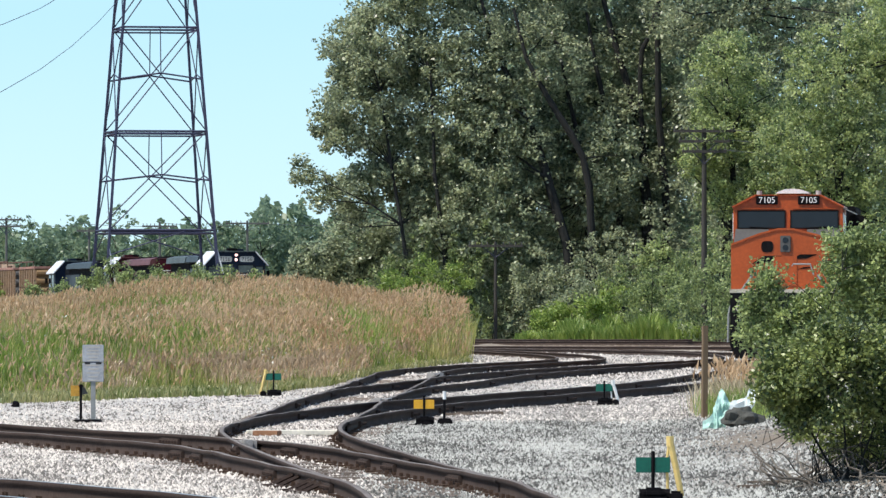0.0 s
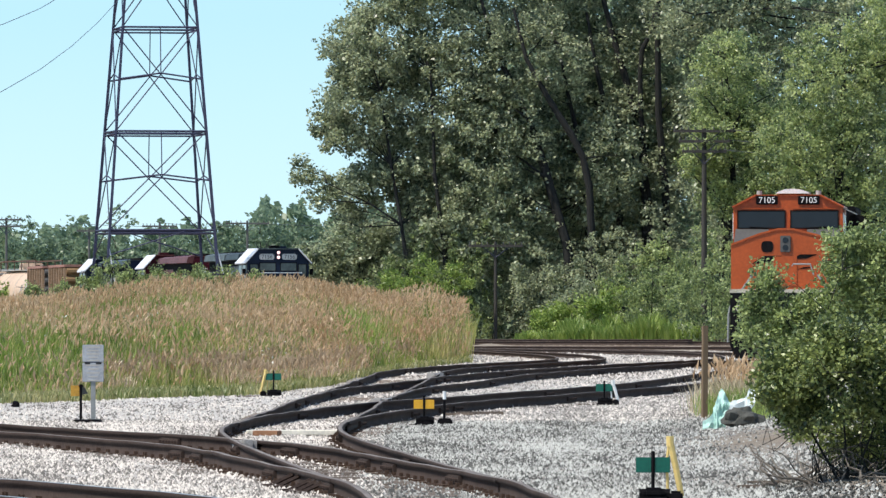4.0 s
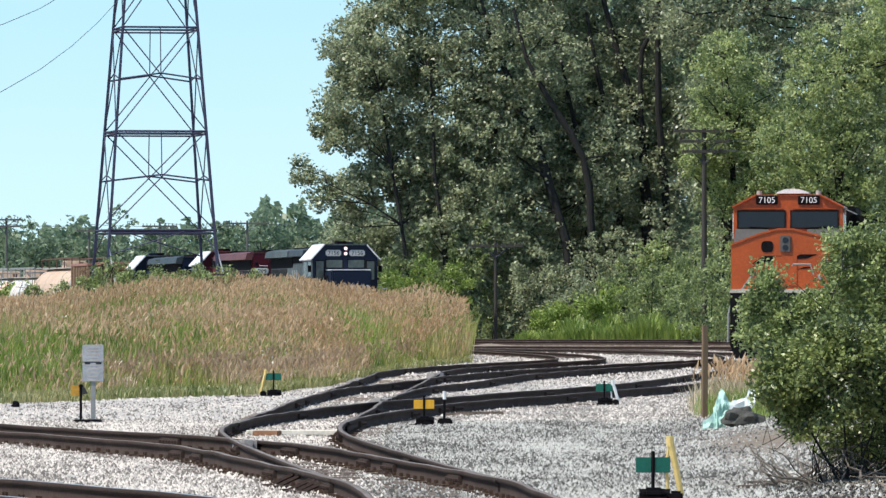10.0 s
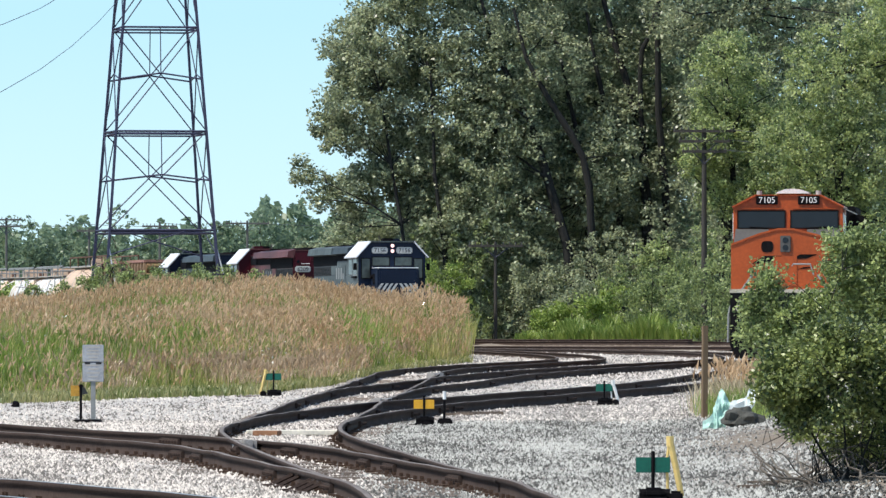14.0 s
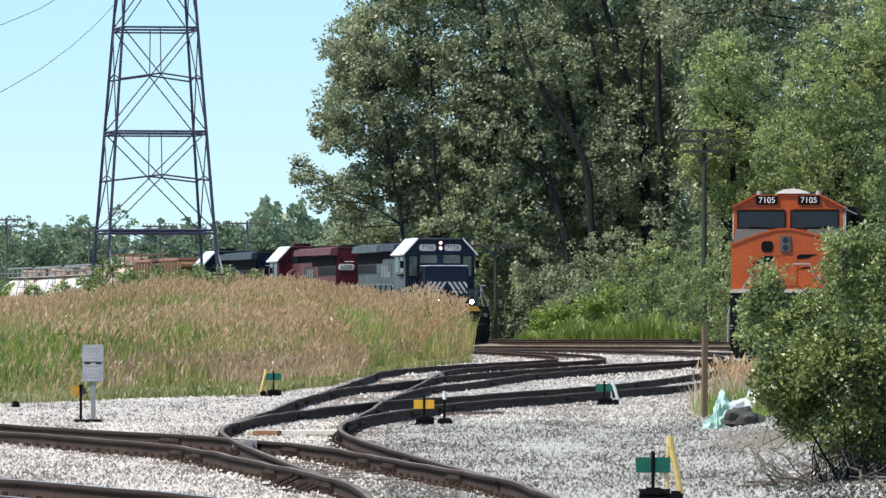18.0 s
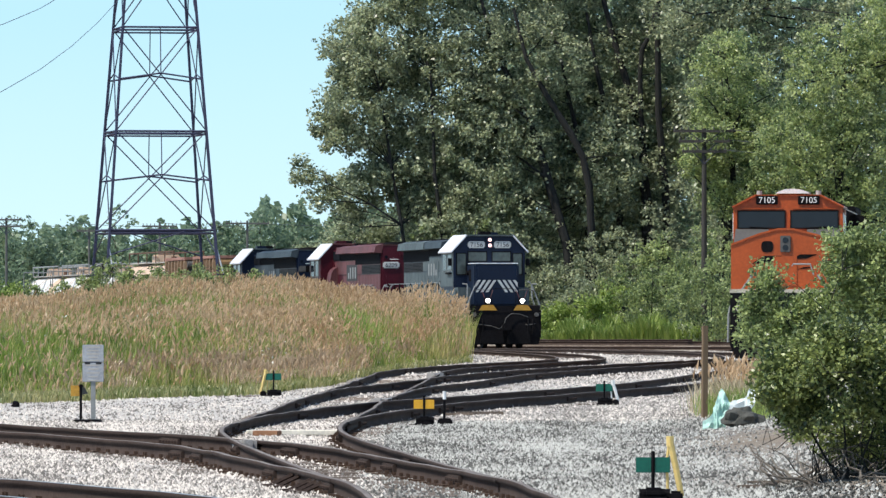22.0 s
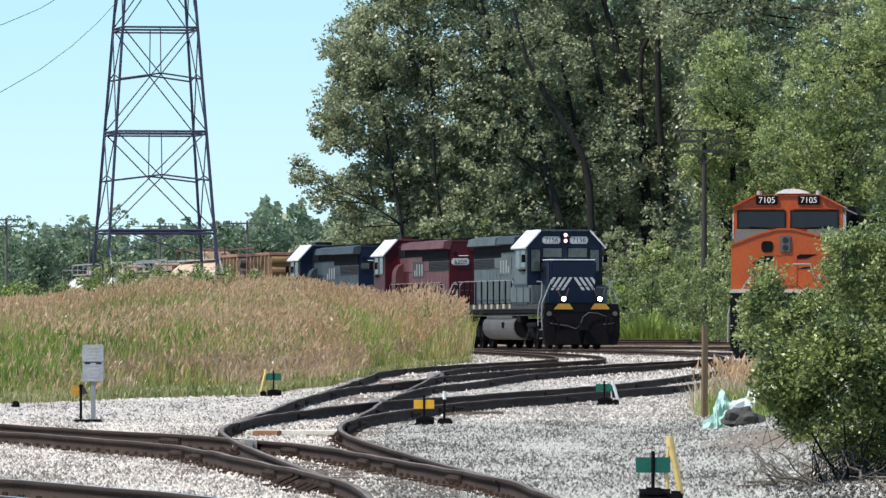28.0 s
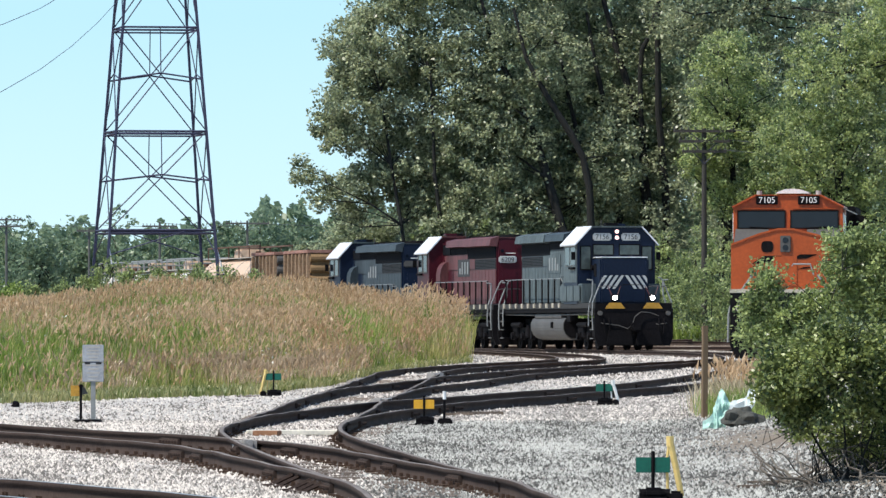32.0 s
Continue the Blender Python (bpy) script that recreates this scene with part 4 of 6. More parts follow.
        part("nose_side_light", rod(B(), (6.5, s * 0.93, 3.1), (6.5, s * 1.02, 3.1), 0.1, n=12), "black", nose)
    part("nose_door", box(B(), (7.74, -0.28, 1.8), (7.765, 0.28, 2.28), 0.012), end, nose)
    # cab
    hexa = [(-1.5, 1.74), (1.5, 1.74), (1.5, 4.06), (0.98, 4.62), (-0.98, 4.62), (-1.5, 4.06)]
    cab = part("cab", prism(B(), hexa, "x", 3.55, 6.2), end, lo)
    for s in (-1, 1):
        # pale slopes imitate the glint on the roof chamfers
        part("roof_slope", prism(B(), [(s * 1.62, 3.93), (s * 1.635, 3.98), (s * 0.99, 4.68), (s * 0.97, 4.63)], "x", 3.45, 6.34), "pale", cab, "sloping roof edge painted pale as a sun glint")
        part("cab_side", box(B(), (3.6, s * 1.5 - 0.01, 2.55), (6.12, s * 1.5 + 0.008, 3.98)), side if lit else end, cab)
        for x0, x1 in ((3.95, 4.75), (5.0, 5.85)):
            part("side_window", box(B(), (x0, s * 1.5 - 0.02, 3.2), (x1, s * 1.5 + 0.03, 3.88), 0.01), "glass", cab)
            fr = B()
            for e0, e1, f0, f1 in ((x0 - 0.05, x1 + 0.05, 3.88, 3.93), (x0 - 0.05, x1 + 0.05, 3.15, 3.2), (x0 - 0.05, x0, 3.2, 3.88), (x1, x1 + 0.05, 3.2, 3.88)):
                box(fr, (e0, s * 1.5 - 0.01, f0), (e1, s * 1.5 + 0.04, f1))
            part("window_frame", fr, "railing" if lit else "tank", cab)
        part("arm_rest", box(B(), (4.95, s * 1.56 - 0.06, 3.05), (5.9, s * 1.56 + 0.08, 3.13), 0.02), "black", cab)
        windscreen(cab, 6.21, min(s * 0.13, s * 0.88), max(s * 0.13, s * 0.88), 3.6, 3.96)
        windscreen(cab, 6.21, min(s * 1.0, s * 1.36), max(s * 1.0, s * 1.36), 3.05, 3.9)
        nb = part("number_board", box(B(), (6.19, s * 0.55 - 0.36, 4.13), (6.27, s * 0.55 + 0.36, 4.41), 0.05), "board", cab, "lit white number board")
        text_part(number, 0.27, Matrix.Translation((6.275, s * 0.55, 4.26)) @ pose(0, 0, 0, 90, 0, 90), "ink", nb)
        part("mirror", box(B(), (6.1, s * 1.64 - 0.08, 3.4), (6.13, s * 1.64 + 0.08, 3.7)), "black", cab)
        part("cab_door", box(B(), (6.18, s * 1.25 - 0.19, 1.78), (6.225, s * 1.25 + 0.19, 2.9), 0.01), end, cab)
    part("roof", box(B(), (3.42, -0.98, 4.62), (6.36, 0.98, 4.68), 0.015), "bluegrey" if end == "navy" else "faded", cab)
    hl = part("headlight", box(B(), (6.18, -0.13, 4.1), (6.33, 0.13, 4.62), 0.05), end, cab)
    for z in (4.24, 4.47):
        part("headlight_lens", rod(B(), (6.325, 0, z), (6.345, 0, z), 0.075, n=14), "lamp" if lit else "glass", hl)
    part("horn", box(B(), (4.8, -0.25, 4.68), (5.4, 0.25, 4.82), 0.04), "black", cab)
    part("roof_vent", box(B(), (3.8, 0.25, 4.68), (4.4, 0.75, 4.8), 0.04), end, cab)
    part("antenna", rod(B(), (5.8, -0.5, 4.68), (5.8, -0.5, 4.92), 0.02, n=6), "tank", cab)
    # ditch lights on the front walkway
    for s in (-1, 1):
        dl = part("ditch_light", box(B(), (9.2, s * 0.72 - 0.13, 1.8), (9.44, s * 0.72 + 0.13, 2.08), 0.04), "black", lo)
        part("lens", rod(B(), (9.44, s * 0.72, 1.95), (9.46, s * 0.72, 1.95), 0.088, n=14), "ditch" if lit else "glass", dl)
        part("step_edge", prism(B(), [(s * 0.72 - 0.38, 1.55), (s * 0.72 + 0.38, 1.55), (s * 0.72 + 0.22, 1.77), (s * 0.72 - 0.22, 1.77)], "x", 9.46, 9.485), "stepgold", dl, "faded yellow step edge")
        for t in (-1, 1):
            part("light_bracket", rod(B(), (9.38, s * 0.72 + t * 0.11, 2.06), (9.3, s * 0.72 + t * 0.24, 2.38), 0.016, n=5), "faded", dl, "dull pink bracket bar")
    cable = pipe(B(), [(9.48, -1.15, 0.98), (9.5, -0.6, 0.92), (9.54, -0.25, 0.8), (9.56, -0.08, 0.95), (9.56, 0.02, 1.25), (9.54, 0.25, 1.42), (9.52, 0.6, 1.4), (9.48, 0.95, 1.28)], 0.016)
    part("jumper_cable", cable, "tank", lo)
    both(lambda s: part("pilot_grab", pipe(B(), [(9.47, s * 0.85, 0.98), (9.53, s * 0.9, 0.96), (9.53, s * 1.2, 1.0), (9.47, s * 1.25, 1.02)], 0.016), "tank", lo))
    both(lambda s: part("pilot_valve", rod(B(), (9.44, s * 1.3, 1.38), (9.56, s * 1.3, 1.38), 0.09, n=12), "tank", lo))
    # long hood
    part("long_hood", box(B(), (-7.9, -0.92, 1.74), (4.0, 0.92, 4.46), 0.08), end, lo)
    for s in (-1, 1):
        x = -7.75
        while x < 3.6:
            w = 0.66
            part("hood_door", box(B(), (x, s * 0.92 - 0.012, 1.82), (x + w, s * 0.92 + 0.022, 3.2), 0.008), side, lo)
            x += w + 0.035
        # grille kept near-black to include the shadow band under the flare
        part("radiator_grille", box(B(), (-7.8, s * 0.93 - 0.02, 3.66), (-2.0, s * 0.93 + 0.03, 4.17), 0.01), "grille", lo, "radiator grille darkened with the flare's shade")
        for a, b in ((-7.75, -5.65), (-5.6, -3.5)):
            sc = part("intake_screen", box(B(), (a, s * 0.92 - 0.02, 3.22), (b, s * 0.92 + 0.03, 3.62), 0.01), "screen", lo)
            for k in range(6):
                zz = 3.27 + 0.06 * k
                part("screen_slat", box(B(), (a + 0.04, s * 0.945 - 0.01, zz), (b - 0.04, s * 0.945 + 0.02, zz + 0.02)), "grille", sc)
        for a, b in ((-7.87, -5.0), (-4.97, -2.05)):
            part("radiator_flare", prism(B(), [(s * 0.8, 4.54), (s * 1.16, 4.44), (s * 1.22, 4.16), (s * 0.9, 4.12)], "x", a, b), side, lo, "sunlit flared radiator housing")
        part("hood_upper_side", box(B(), (-3.45, s * 0.92 - 0.01, 3.24), (3.0, s * 0.92 + 0.026, 3.84), 0.01), side, lo)
        # dark strip painting the shade beneath the overhanging brake flare
        part("flare_shade_strip", box(B(), (-1.95, s * 0.93 - 0.02, 3.87), (1.6, s * 0.93 + 0.03, 4.16), 0.01), "grille", lo, "dark strip painted as shade under the brake flare")
        part("brake_flare", prism(B(), [(s * 0.78, 4.53), (s * 1.12, 4.43), (s * 1.17, 4.18), (s * 0.9, 4.15)], "x", -1.98, 1.7), upper, lo)
        part("blower_duct", prism(B(), [(s * 0.9, 1.76), (s * 1.3, 1.76), (s * 1.3, 3.05), (s * 1.26, 3.3), (s * 1.16, 3.48), (s * 1.02, 3.58), (s * 0.9, 3.6)], "x", 2.2, 3.1), side, lo, "rounded blower housing")
        for zz in (2.2, 2.75):
            part("duct_band", box(B(), (2.19, s * 1.3 - 0.03, zz), (3.11, s * 1.3 + 0.01, zz + 0.05)), "screen", lo)
        part("intake_grille", box(B(), (1.75, s * 0.92 - 0.01, 3.88), (3.4, s * 0.92 + 0.035, 4.3), 0.01), "grille", lo)
        if lit:
            bb = part("battery_box", box(B(), (2.9, s * 1.22 - 0.26, 1.77), (6.95, s * 1.22 + 0.31, 2.5), 0.02), side, lo, "pale dusty battery box below the cab")
            for k in range(3):
                part("battery_door", box(B(), (3.05 + 1.3 * k, s * 1.53 - 0.01, 1.84), (4.2 + 1.3 * k, s * 1.53 + 0.02, 2.42), 0.01), side, bb)
        else:
            part("recess_door", box(B(), (3.15, s * 0.92 - 0.01, 1.8), (3.5, s * 0.92 + 0.03, 3.7), 0.01), end, lo)
            part("recess_door", box(B(), (1.0, s * 0.92 - 0.01, 1.8), (2.15, s * 0.92 + 0.035, 3.2), 0.01), end, lo)
        em = part("emblem", box(B(), (-2.4, s * 0.945 - 0.004, 2.95), (0.1, s * 0.945 + 0.008, 3.66)), "screen" if end == "red" else side, lo, "dull square emblem with pale bars")
        for x0, z0, z1 in ((-2.0, 3.05, 3.55), (-1.45, 3.05, 3.55), (-0.85, 3.05, 3.55), (-0.4, 3.05, 3.3)):
            part("emblem_bar", box(B(), (x0 - 0.11, s * 0.956 - 0.004, z0), (x0 + 0.11, s * 0.956 + 0.008, z1)), "railing", em)
        part("handrail", pipe(B(), [(-8.7, s * 1.43, 2.72), (2.7, s * 1.43, 2.72), (2.9, s * 1.43, 2.6)], 0.018), "railing", lo, "pale walkway handrail")
        for k in range(10):
            x = -8.6 + 1.25 * k
            part("stanchion", rod(B(), (x, s * 1.43, 1.76), (x, s * 1.43, 2.73), 0.032, n=6), "black", lo)
            part("stanchion_foot", box(B(), (x - 0.12, s * 1.5 - 0.03, 1.6), (x + 0.12, s * 1.5 + 0.02, 1.78)), "cream", lo)
    for x, r in ((-7.0, 0.62), (-5.65, 0.62), (-4.3, 0.62), (-2.2, 0.55), (-0.5, 0.55)):
        fan = part("roof_fan", rod(B(), (x, 0, 4.44), (x, 0, 4.6), r, r * 0.92, n=18), "black", lo)
        part("fan_cap", rod(B(), (x, 0, 4.6), (x, 0, 4.62), r * 0.5, n=14), "grille", fan)
    part("exhaust_stack", box(B(), (1.5, -0.2, 4.44), (2.3, 0.2, 4.66), 0.03), "black", lo)
    part("hood_roof", box(B(), (-7.85, -0.8, 4.458), (3.95, 0.8, 4.49), 0.01), side, lo)
    # rear of the long hood
    for s in (-1, 1):
        nb = part("number_board", box(B(), (-7.97, s * 0.48 - 0.37, 3.46), (-7.89, s * 0.48 + 0.37, 3.74), 0.05), "board" if rear_number else "tank", lo, "white number board" if rear_number else "dull grey number board")
        if rear_number:
            text_part(rear_number, 0.27, Matrix.Translation((-7.975, s * 0.48, 3.59)) @ pose(0, 0, 0, 90, 0, -90), "ink", nb)
        part("marker_light", rod(B(), (-7.9, s * 0.7, 3.95), (-7.96, s * 0.7, 3.95), 0.07, n=10), "glass", lo)
        part("grab_bar", rod(B(), (-7.95, s * 0.55, 3.85), (-7.95, s * 0.15, 3.85), 0.015, n=5), "white", lo)
        part("hood_end_door", box(B(), (-7.925, s * 0.4 - 0.3, 1.85), (-7.89, s * 0.4 + 0.3, 3.2), 0.01), end, lo)
    part("rear_headlight", box(B(), (-8.0, -0.12, 4.0), (-7.88, 0.12, 4.36), 0.03), end, lo)
    return lo


def hopper(end_paint, label):
    """A short open-top car with ribbed sides and a corrugated end. Forward is +x."""
    ca = thing("hopper_car", label, "freight car", group="freight cars")
    part("underframe", box(B(), (-3.9, -1.3, 0.95), (3.9, 1.3, 1.25)), "tandark", ca)
    for s in (-1, 1):
        part("side_wall", box(B(), (-3.0, s * 1.45 - 0.04, 1.25), (3.0, s * 1.45 + 0.04, 4.3)), "tandark", ca)
        for k in range(7):
            x = -2.9 + 5.8 / 6 * k
            part("rib", box(B(), (x - 0.13, s * 1.56 - 0.08, 1.25), (x + 0.13, s * 1.56 + 0.08, 4.25), 0.02), "tan", ca)
        part("top_rail", box(B(), (-3.1, s * 1.5 - 0.13, 4.27), (3.1, s * 1.5 + 0.14, 4.42), 0.02), "pinkrail", ca, "sun-bleached pink top rail")
        part("end_wall", box(B(), (s * 3.0 - 0.04, -1.42, 1.25), (s * 3.0 + 0.04, 1.42, 4.3)), end_paint, ca)
        for k in range(6):
            z = 1.55 + 0.5 * k
            part("end_rib", rod(B(), (s * 3.06, -1.5, z), (s * 3.06, 1.5, z), 0.19, n=10), end_paint, ca)
        part("end_rail", box(B(), (s * 3.02 - 0.13, -1.6, 4.27), (s * 3.02 + 0.14, 1.6, 4.42), 0.02), "pinkrail", ca)
        coupler(ca, s * 3.8, s)
        wheelset(ca, s * 1.6)
        wheelset(ca, s * 2.9)
        part("side_frame", box(B(), (s * 2.25 - 1.0, -1.1, 0.4), (s * 2.25 + 1.0, 1.1, 0.62), 0.05), "black", ca)
    bm = B()
    for k in range(12):
        a = -2.7 + 5.4 * k / 11
        rod(bm, (a, -1.1, 3.95), (a + 0.3, 1.1, 4.05 + 0.12 * math.sin(k * 2.3)), 0.22, n=6)
    part("load", bm, "tandark", ca, "rusty scrap load")
    return ca


def tank_car(paint, cap, rail, rail_z1, half, mid, label):
    """A tank on saddles with domed ends, a long top walkway with rails, and a manway housing. Forward is +x."""
    ca = thing("tank_car", label, "tank car", group="tank cars")
    part("underframe", box(B(), (-half - 0.5, -0.6, 0.9), (half + 0.5, 0.6, 1.2)), "black", ca)
    part("tank_shell", rod(B(), (0.8 - half, 0, mid), (half - 0.8, 0, mid), 1.42, n=32), paint, ca)
    for s in (-1, 1):
        bm = B()
        bmesh.ops.create_uvsphere(bm, u_segments=28, v_segments=14, radius=1.418, matrix=pose(s * (half - 0.82), 0, mid) @ Matrix.Diagonal((0.62, 1, 1, 1)))
        part("tank_end", bm, cap, ca)
        part("saddle", box(B(), (s * (half - 2.0) - 0.3, -1.2, 1.0), (s * (half - 2.0) + 0.3, 1.2, 1.7), 0.05), "black", ca)
        coupler(ca, s * (half + 0.3), s)
        wheelset(ca, s * (half - 2.6))
        wheelset(ca, s * (half - 0.8))
        part("side_frame", box(B(), (s * (half - 1.7) - 1.2, -1.1, 0.4), (s * (half - 1.7) + 1.2, 1.1, 0.62), 0.05), "black", ca)
        for k in (-1.6, 1.6):
            part("band", rod(B(), (s * (half - 3.3) + k - 0.05, 0, mid), (s * (half - 3.3) + k + 0.05, 0, mid), 1.435, n=32), cap, ca)
        part("end_ladder", pipe(B(), [(s * (half - 1.4), -1.55, 1.2), (s * (half - 1.4), -1.55, 3.0), (s * (half - 2.6), -1.15, 3.6)], 0.03), "railing", ca)
        part("end_platform_rail", pipe(B(), [(s * (half + 0.1), -1.3, 3.2), (s * (half + 0.1), -1.3, 4.1), (s * (half + 0.1), 1.3, 4.1), (s * (half + 0.1), 1.3, 3.2)], 0.035), "railing", ca, "pale end rail")
    part("manway", rod(B(), (0, 0, mid + 1.35), (0, 0, mid + 1.7), 0.6, n=16), cap, ca)
    part("manway_housing", box(B(), (-0.9, -0.6, mid + 1.4), (0.9, 0.6, rail_z1 - 0.12), 0.06), "tankpink", ca)
    for k in (-1.6, 1.7):
        part("valve", rod(B(), (k, 0.15, mid + 1.35), (k, 0.15, mid + 1.75), 0.14, n=8), "tandark", ca)
    part("walkway", box(B(), (0.2 - half, -0.75, mid + 1.4), (half - 0.2, 0.75, mid + 1.45)), "tankgrey", ca)
    for s in (-1, 1):
        part("top_rail", box(B(), (0.2 - half, s * 0.78 - 0.04, rail_z1 - 0.05), (half - 0.2, s * 0.78 + 0.04, rail_z1 + 0.03), 0.01), rail, ca)
        for k in range(6):
            part("rail_post", rod(B(), (0.25 - half + (2 * half - 0.5) / 5 * k, s * 0.78, mid + 1.43), (0.25 - half + (2 * half - 0.5) / 5 * k, s * 0.78, rail_z1), 0.03, n=6), rail, ca)
    return ca


WHEELS = []
ENGINE = locomotive("navy and grey diesel locomotive with lit headlights", "bluegrey", "navy", "7156", True, "", "slate")
SECOND = locomotive("faded dark red diesel locomotive coupled cab rearward", "faded", "red", "6209", False, "6209", "faded")
THIRD = locomotive("dull slate blue diesel locomotive coupled cab rearward", "slate", "navy", "", False, "", "slate")
HOPPERS = [hopper("ochre", "short weathered tan open-top freight car with ochre end"), hopper("tank", "short weathered tan open-top freight car with grey end")]
TANKS = [tank_car("tankpink", "tankgrey", "tandark", 4.82, 7.6, 2.85, "dust-stained cream tank car with a brown top railing"), tank_car("tankwhite", "tankpink", "railing", 4.4, 5.3, 2.42, "white tank car with stained ends and pale railing")]
TANKS.append(copy_thing(TANKS[1], pose(0, 0, 0)))
TANKS.append(copy_thing(TANKS[1], pose(0, 0, 0)))
# each vehicle: its distance behind the leading headlight, half its truck spacing, and whether it is turned round
CONSIST = [(ENGINE, 6.3, 6.6, False), (SECOND, 27.28, 6.6, True), (THIRD, 47.9, 6.6, True), (HOPPERS[0], 62.0, 2.3, False), (HOPPERS[1], 70.6, 2.3, False)]
CONSIST += [(t, back, half, False) for t, back, half in zip(TANKS, (83.4, 98.7, 110.3, 121.9), (5.6, 3.6, 3.6, 3.6))]


def gone(t):
    """Metres from the leading headlight at t to its place at the end."""
    u = 32.0 - t
    return 2.462 * u + 0.00825 * u * u


# ---- the standing orange locomotive ----
def orange_engine():
    lo = thing("orange_locomotive", "bright orange wide-nosed locomotive standing behind bushes", "locomotive", pose(9.89, 209.3, -0.006, 0, 0, -95.0))
    part("frame", box(B(), (-20.6, -1.5, 1.35), (1.9, 1.5, 1.72), 0.02), "black", lo)
    part("pilot", prism(B(), [(-1.55, 0.5), (-1.4, 0.14), (1.4, 0.14), (1.55, 0.5), (1.55, 2.0), (-1.55, 2.0)], "x", 2.2, 2.32), "black", lo)
    part("sill_stripe", box(B(), (1.0, -1.56, 2.0), (2.34, 1.56, 2.11), 0.01), "cream", lo, "dusty cream sill stripe")
    coupler(lo, 2.3, 1)
    # cab with sloped roof corners
    cab = part("cab", prism(B(), [(-1.57, 1.72), (1.57, 1.72), (1.57, 4.48), (0.93, 4.8), (-0.93, 4.8), (-1.57, 4.48)], "x", -2.9, 0.0), "orange", lo)
    part("cab_roof", box(B(), (-2.9, -0.95, 4.795), (0.06, 0.95, 4.825), 0.01), "orange", cab)
    for s in (-1, 1):
        part("roof_edge", prism(B(), [(s * 0.93, 4.78), (s * 1.6, 4.445), (s * 1.6, 4.49), (s * 0.93, 4.835)], "x", -2.9, 0.12), "orange", cab)
        nb = part("number_board", box(B(), (-0.05, s * 0.6 - 0.31, 4.54), (0.09, s * 0.6 + 0.31, 4.79), 0.02), "black", cab, "black number board")
        text_part("7105", 0.24, Matrix.Translation((0.095, s * 0.6, 4.66)) @ pose(0, 0, 0, 90, 0, 90), "paleink", nb)
        windscreen(cab, 0.01, min(s * 0.1, s * 1.42), max(s * 0.1, s * 1.42), 3.88, 4.34, "glass", "dark blue tinted windscreen")
        part("wiper", pipe(B(), [(0.04, s * 0.4, 3.86), (0.05, s * 1.1, 3.9)], 0.016), "black", cab)
        part("drip_rail", box(B(), (-0.02, s * 0.76 - 0.62, 4.415), (0.06, s * 0.76 + 0.62, 4.44)), "orange", cab)
        part("side_window", box(B(), (-2.2, s * 1.565 - 0.02, 3.6), (-0.5, s * 1.565 + 0.03, 4.25), 0.02), "glass", cab)
        part("side_panel", box(B(), (-0.4, s * 1.57 - 0.02, 3.55), (-0.08, s * 1.57 + 0.025, 4.3), 0.01), "white", cab, "pale window surround")
        if s > 0:
            part("sun_shade", prism(B(), [(s * 1.58, 4.42), (s * 1.58, 4.45), (s * 1.92, 4.3), (s * 1.92, 4.27)], "x", -2.2, -0.3), "railing", cab)
            part("side_mirror", box(B(), (-1.2, 1.72, 3.75), (-0.9, 2.15, 4.25), 0.03), "black", cab)
    # wide nose: high in the middle, falling to the sides
    top = [(-1.55, 3.37), (-0.75, 3.67), (-0.22, 3.81), (0.22, 3.81), (0.9, 3.64), (1.55, 3.38)]
    nose = part("wide_nose", prism(B(), [(-1.55, 2.05), (1.55, 2.05)] + top[::-1], "x", 0.0, 1.75), "orange", lo)
    for (y0, z0), (y1, z1) in zip(top, top[1:]):
        part("nose_rim", prism(B(), [(y0, z0 - 0.02), (y1, z1 - 0.02), (y1, z1 + 0.035), (y0, z0 + 0.035)], "x", 1.66, 1.79), "orange", nose)
    for s in (-1, 1):
        part("nose_deck", prism(B(), [(1.6, 3.28), (0.02, 3.84), (0.02, 3.28)], "y", min(s * 0.55, s * 1.5), max(s * 0.55, s * 1.5)), "tank", nose, "grey anti-slip nose top")
    hl = part("headlight", box(B(), (1.74, -0.15, 3.16), (1.82, 0.15, 3.63), 0.02), "tank", nose, "grey headlight panel")
    for z in (3.29, 3.5):
        part("headlight_lens", rod(B(), (1.815, 0, z), (1.83, 0, z), 0.085, n=14), "glass", hl)
    part("nose_door", box(B(), (1.74, -0.33, 2.2), (1.775, 0.33, 3.05), 0.01), "orange", nose)
    part("vent", prism(B(), [(-0.52 + 0.17 * (abs(math.cos(a)) ** 0.6) * math.copysign(1, math.cos(a)), 3.32 + 0.16 * (abs(math.sin(a)) ** 0.6) * math.copysign(1, math.sin(a))) for a in [0.1 + 0.3142 * i for i in range(20)]], "x", 1.73, 1.775), "black", nose, "round dark vent")
    # plain dark swooshes of the emblem
    for y0, y1, z0, z1 in ((-0.95, -0.1, 2.84, 3.06), (0.12, 0.9, 2.96, 3.1), (-0.75, 0.0, 2.5, 2.6), (0.35, 0.8, 2.68, 2.74)):
        part("emblem", prism(B(), [(y0, z0), (y0 + (y1 - y0) * 0.6, z0 + 0.02), (y1, z1), (y0 + (y1 - y0) * 0.4, z1)], "x", 1.74, 1.765), "black", nose, "black painted swoosh")
    part("air_conditioner", prism(B(), [(-0.36, 4.865), (-0.37, 4.88), (-0.28, 4.93), (-0.12, 4.985), (0.1, 5.005), (0.32, 4.985), (0.5, 4.93), (0.59, 4.88), (0.58, 4.865)], "x", -2.2, -0.5), "white", cab, "white rounded roof unit")
    part("roof_unit_base", box(B(), (-2.1, -0.28, 4.815), (-0.55, 0.5, 4.87)), "black", cab)
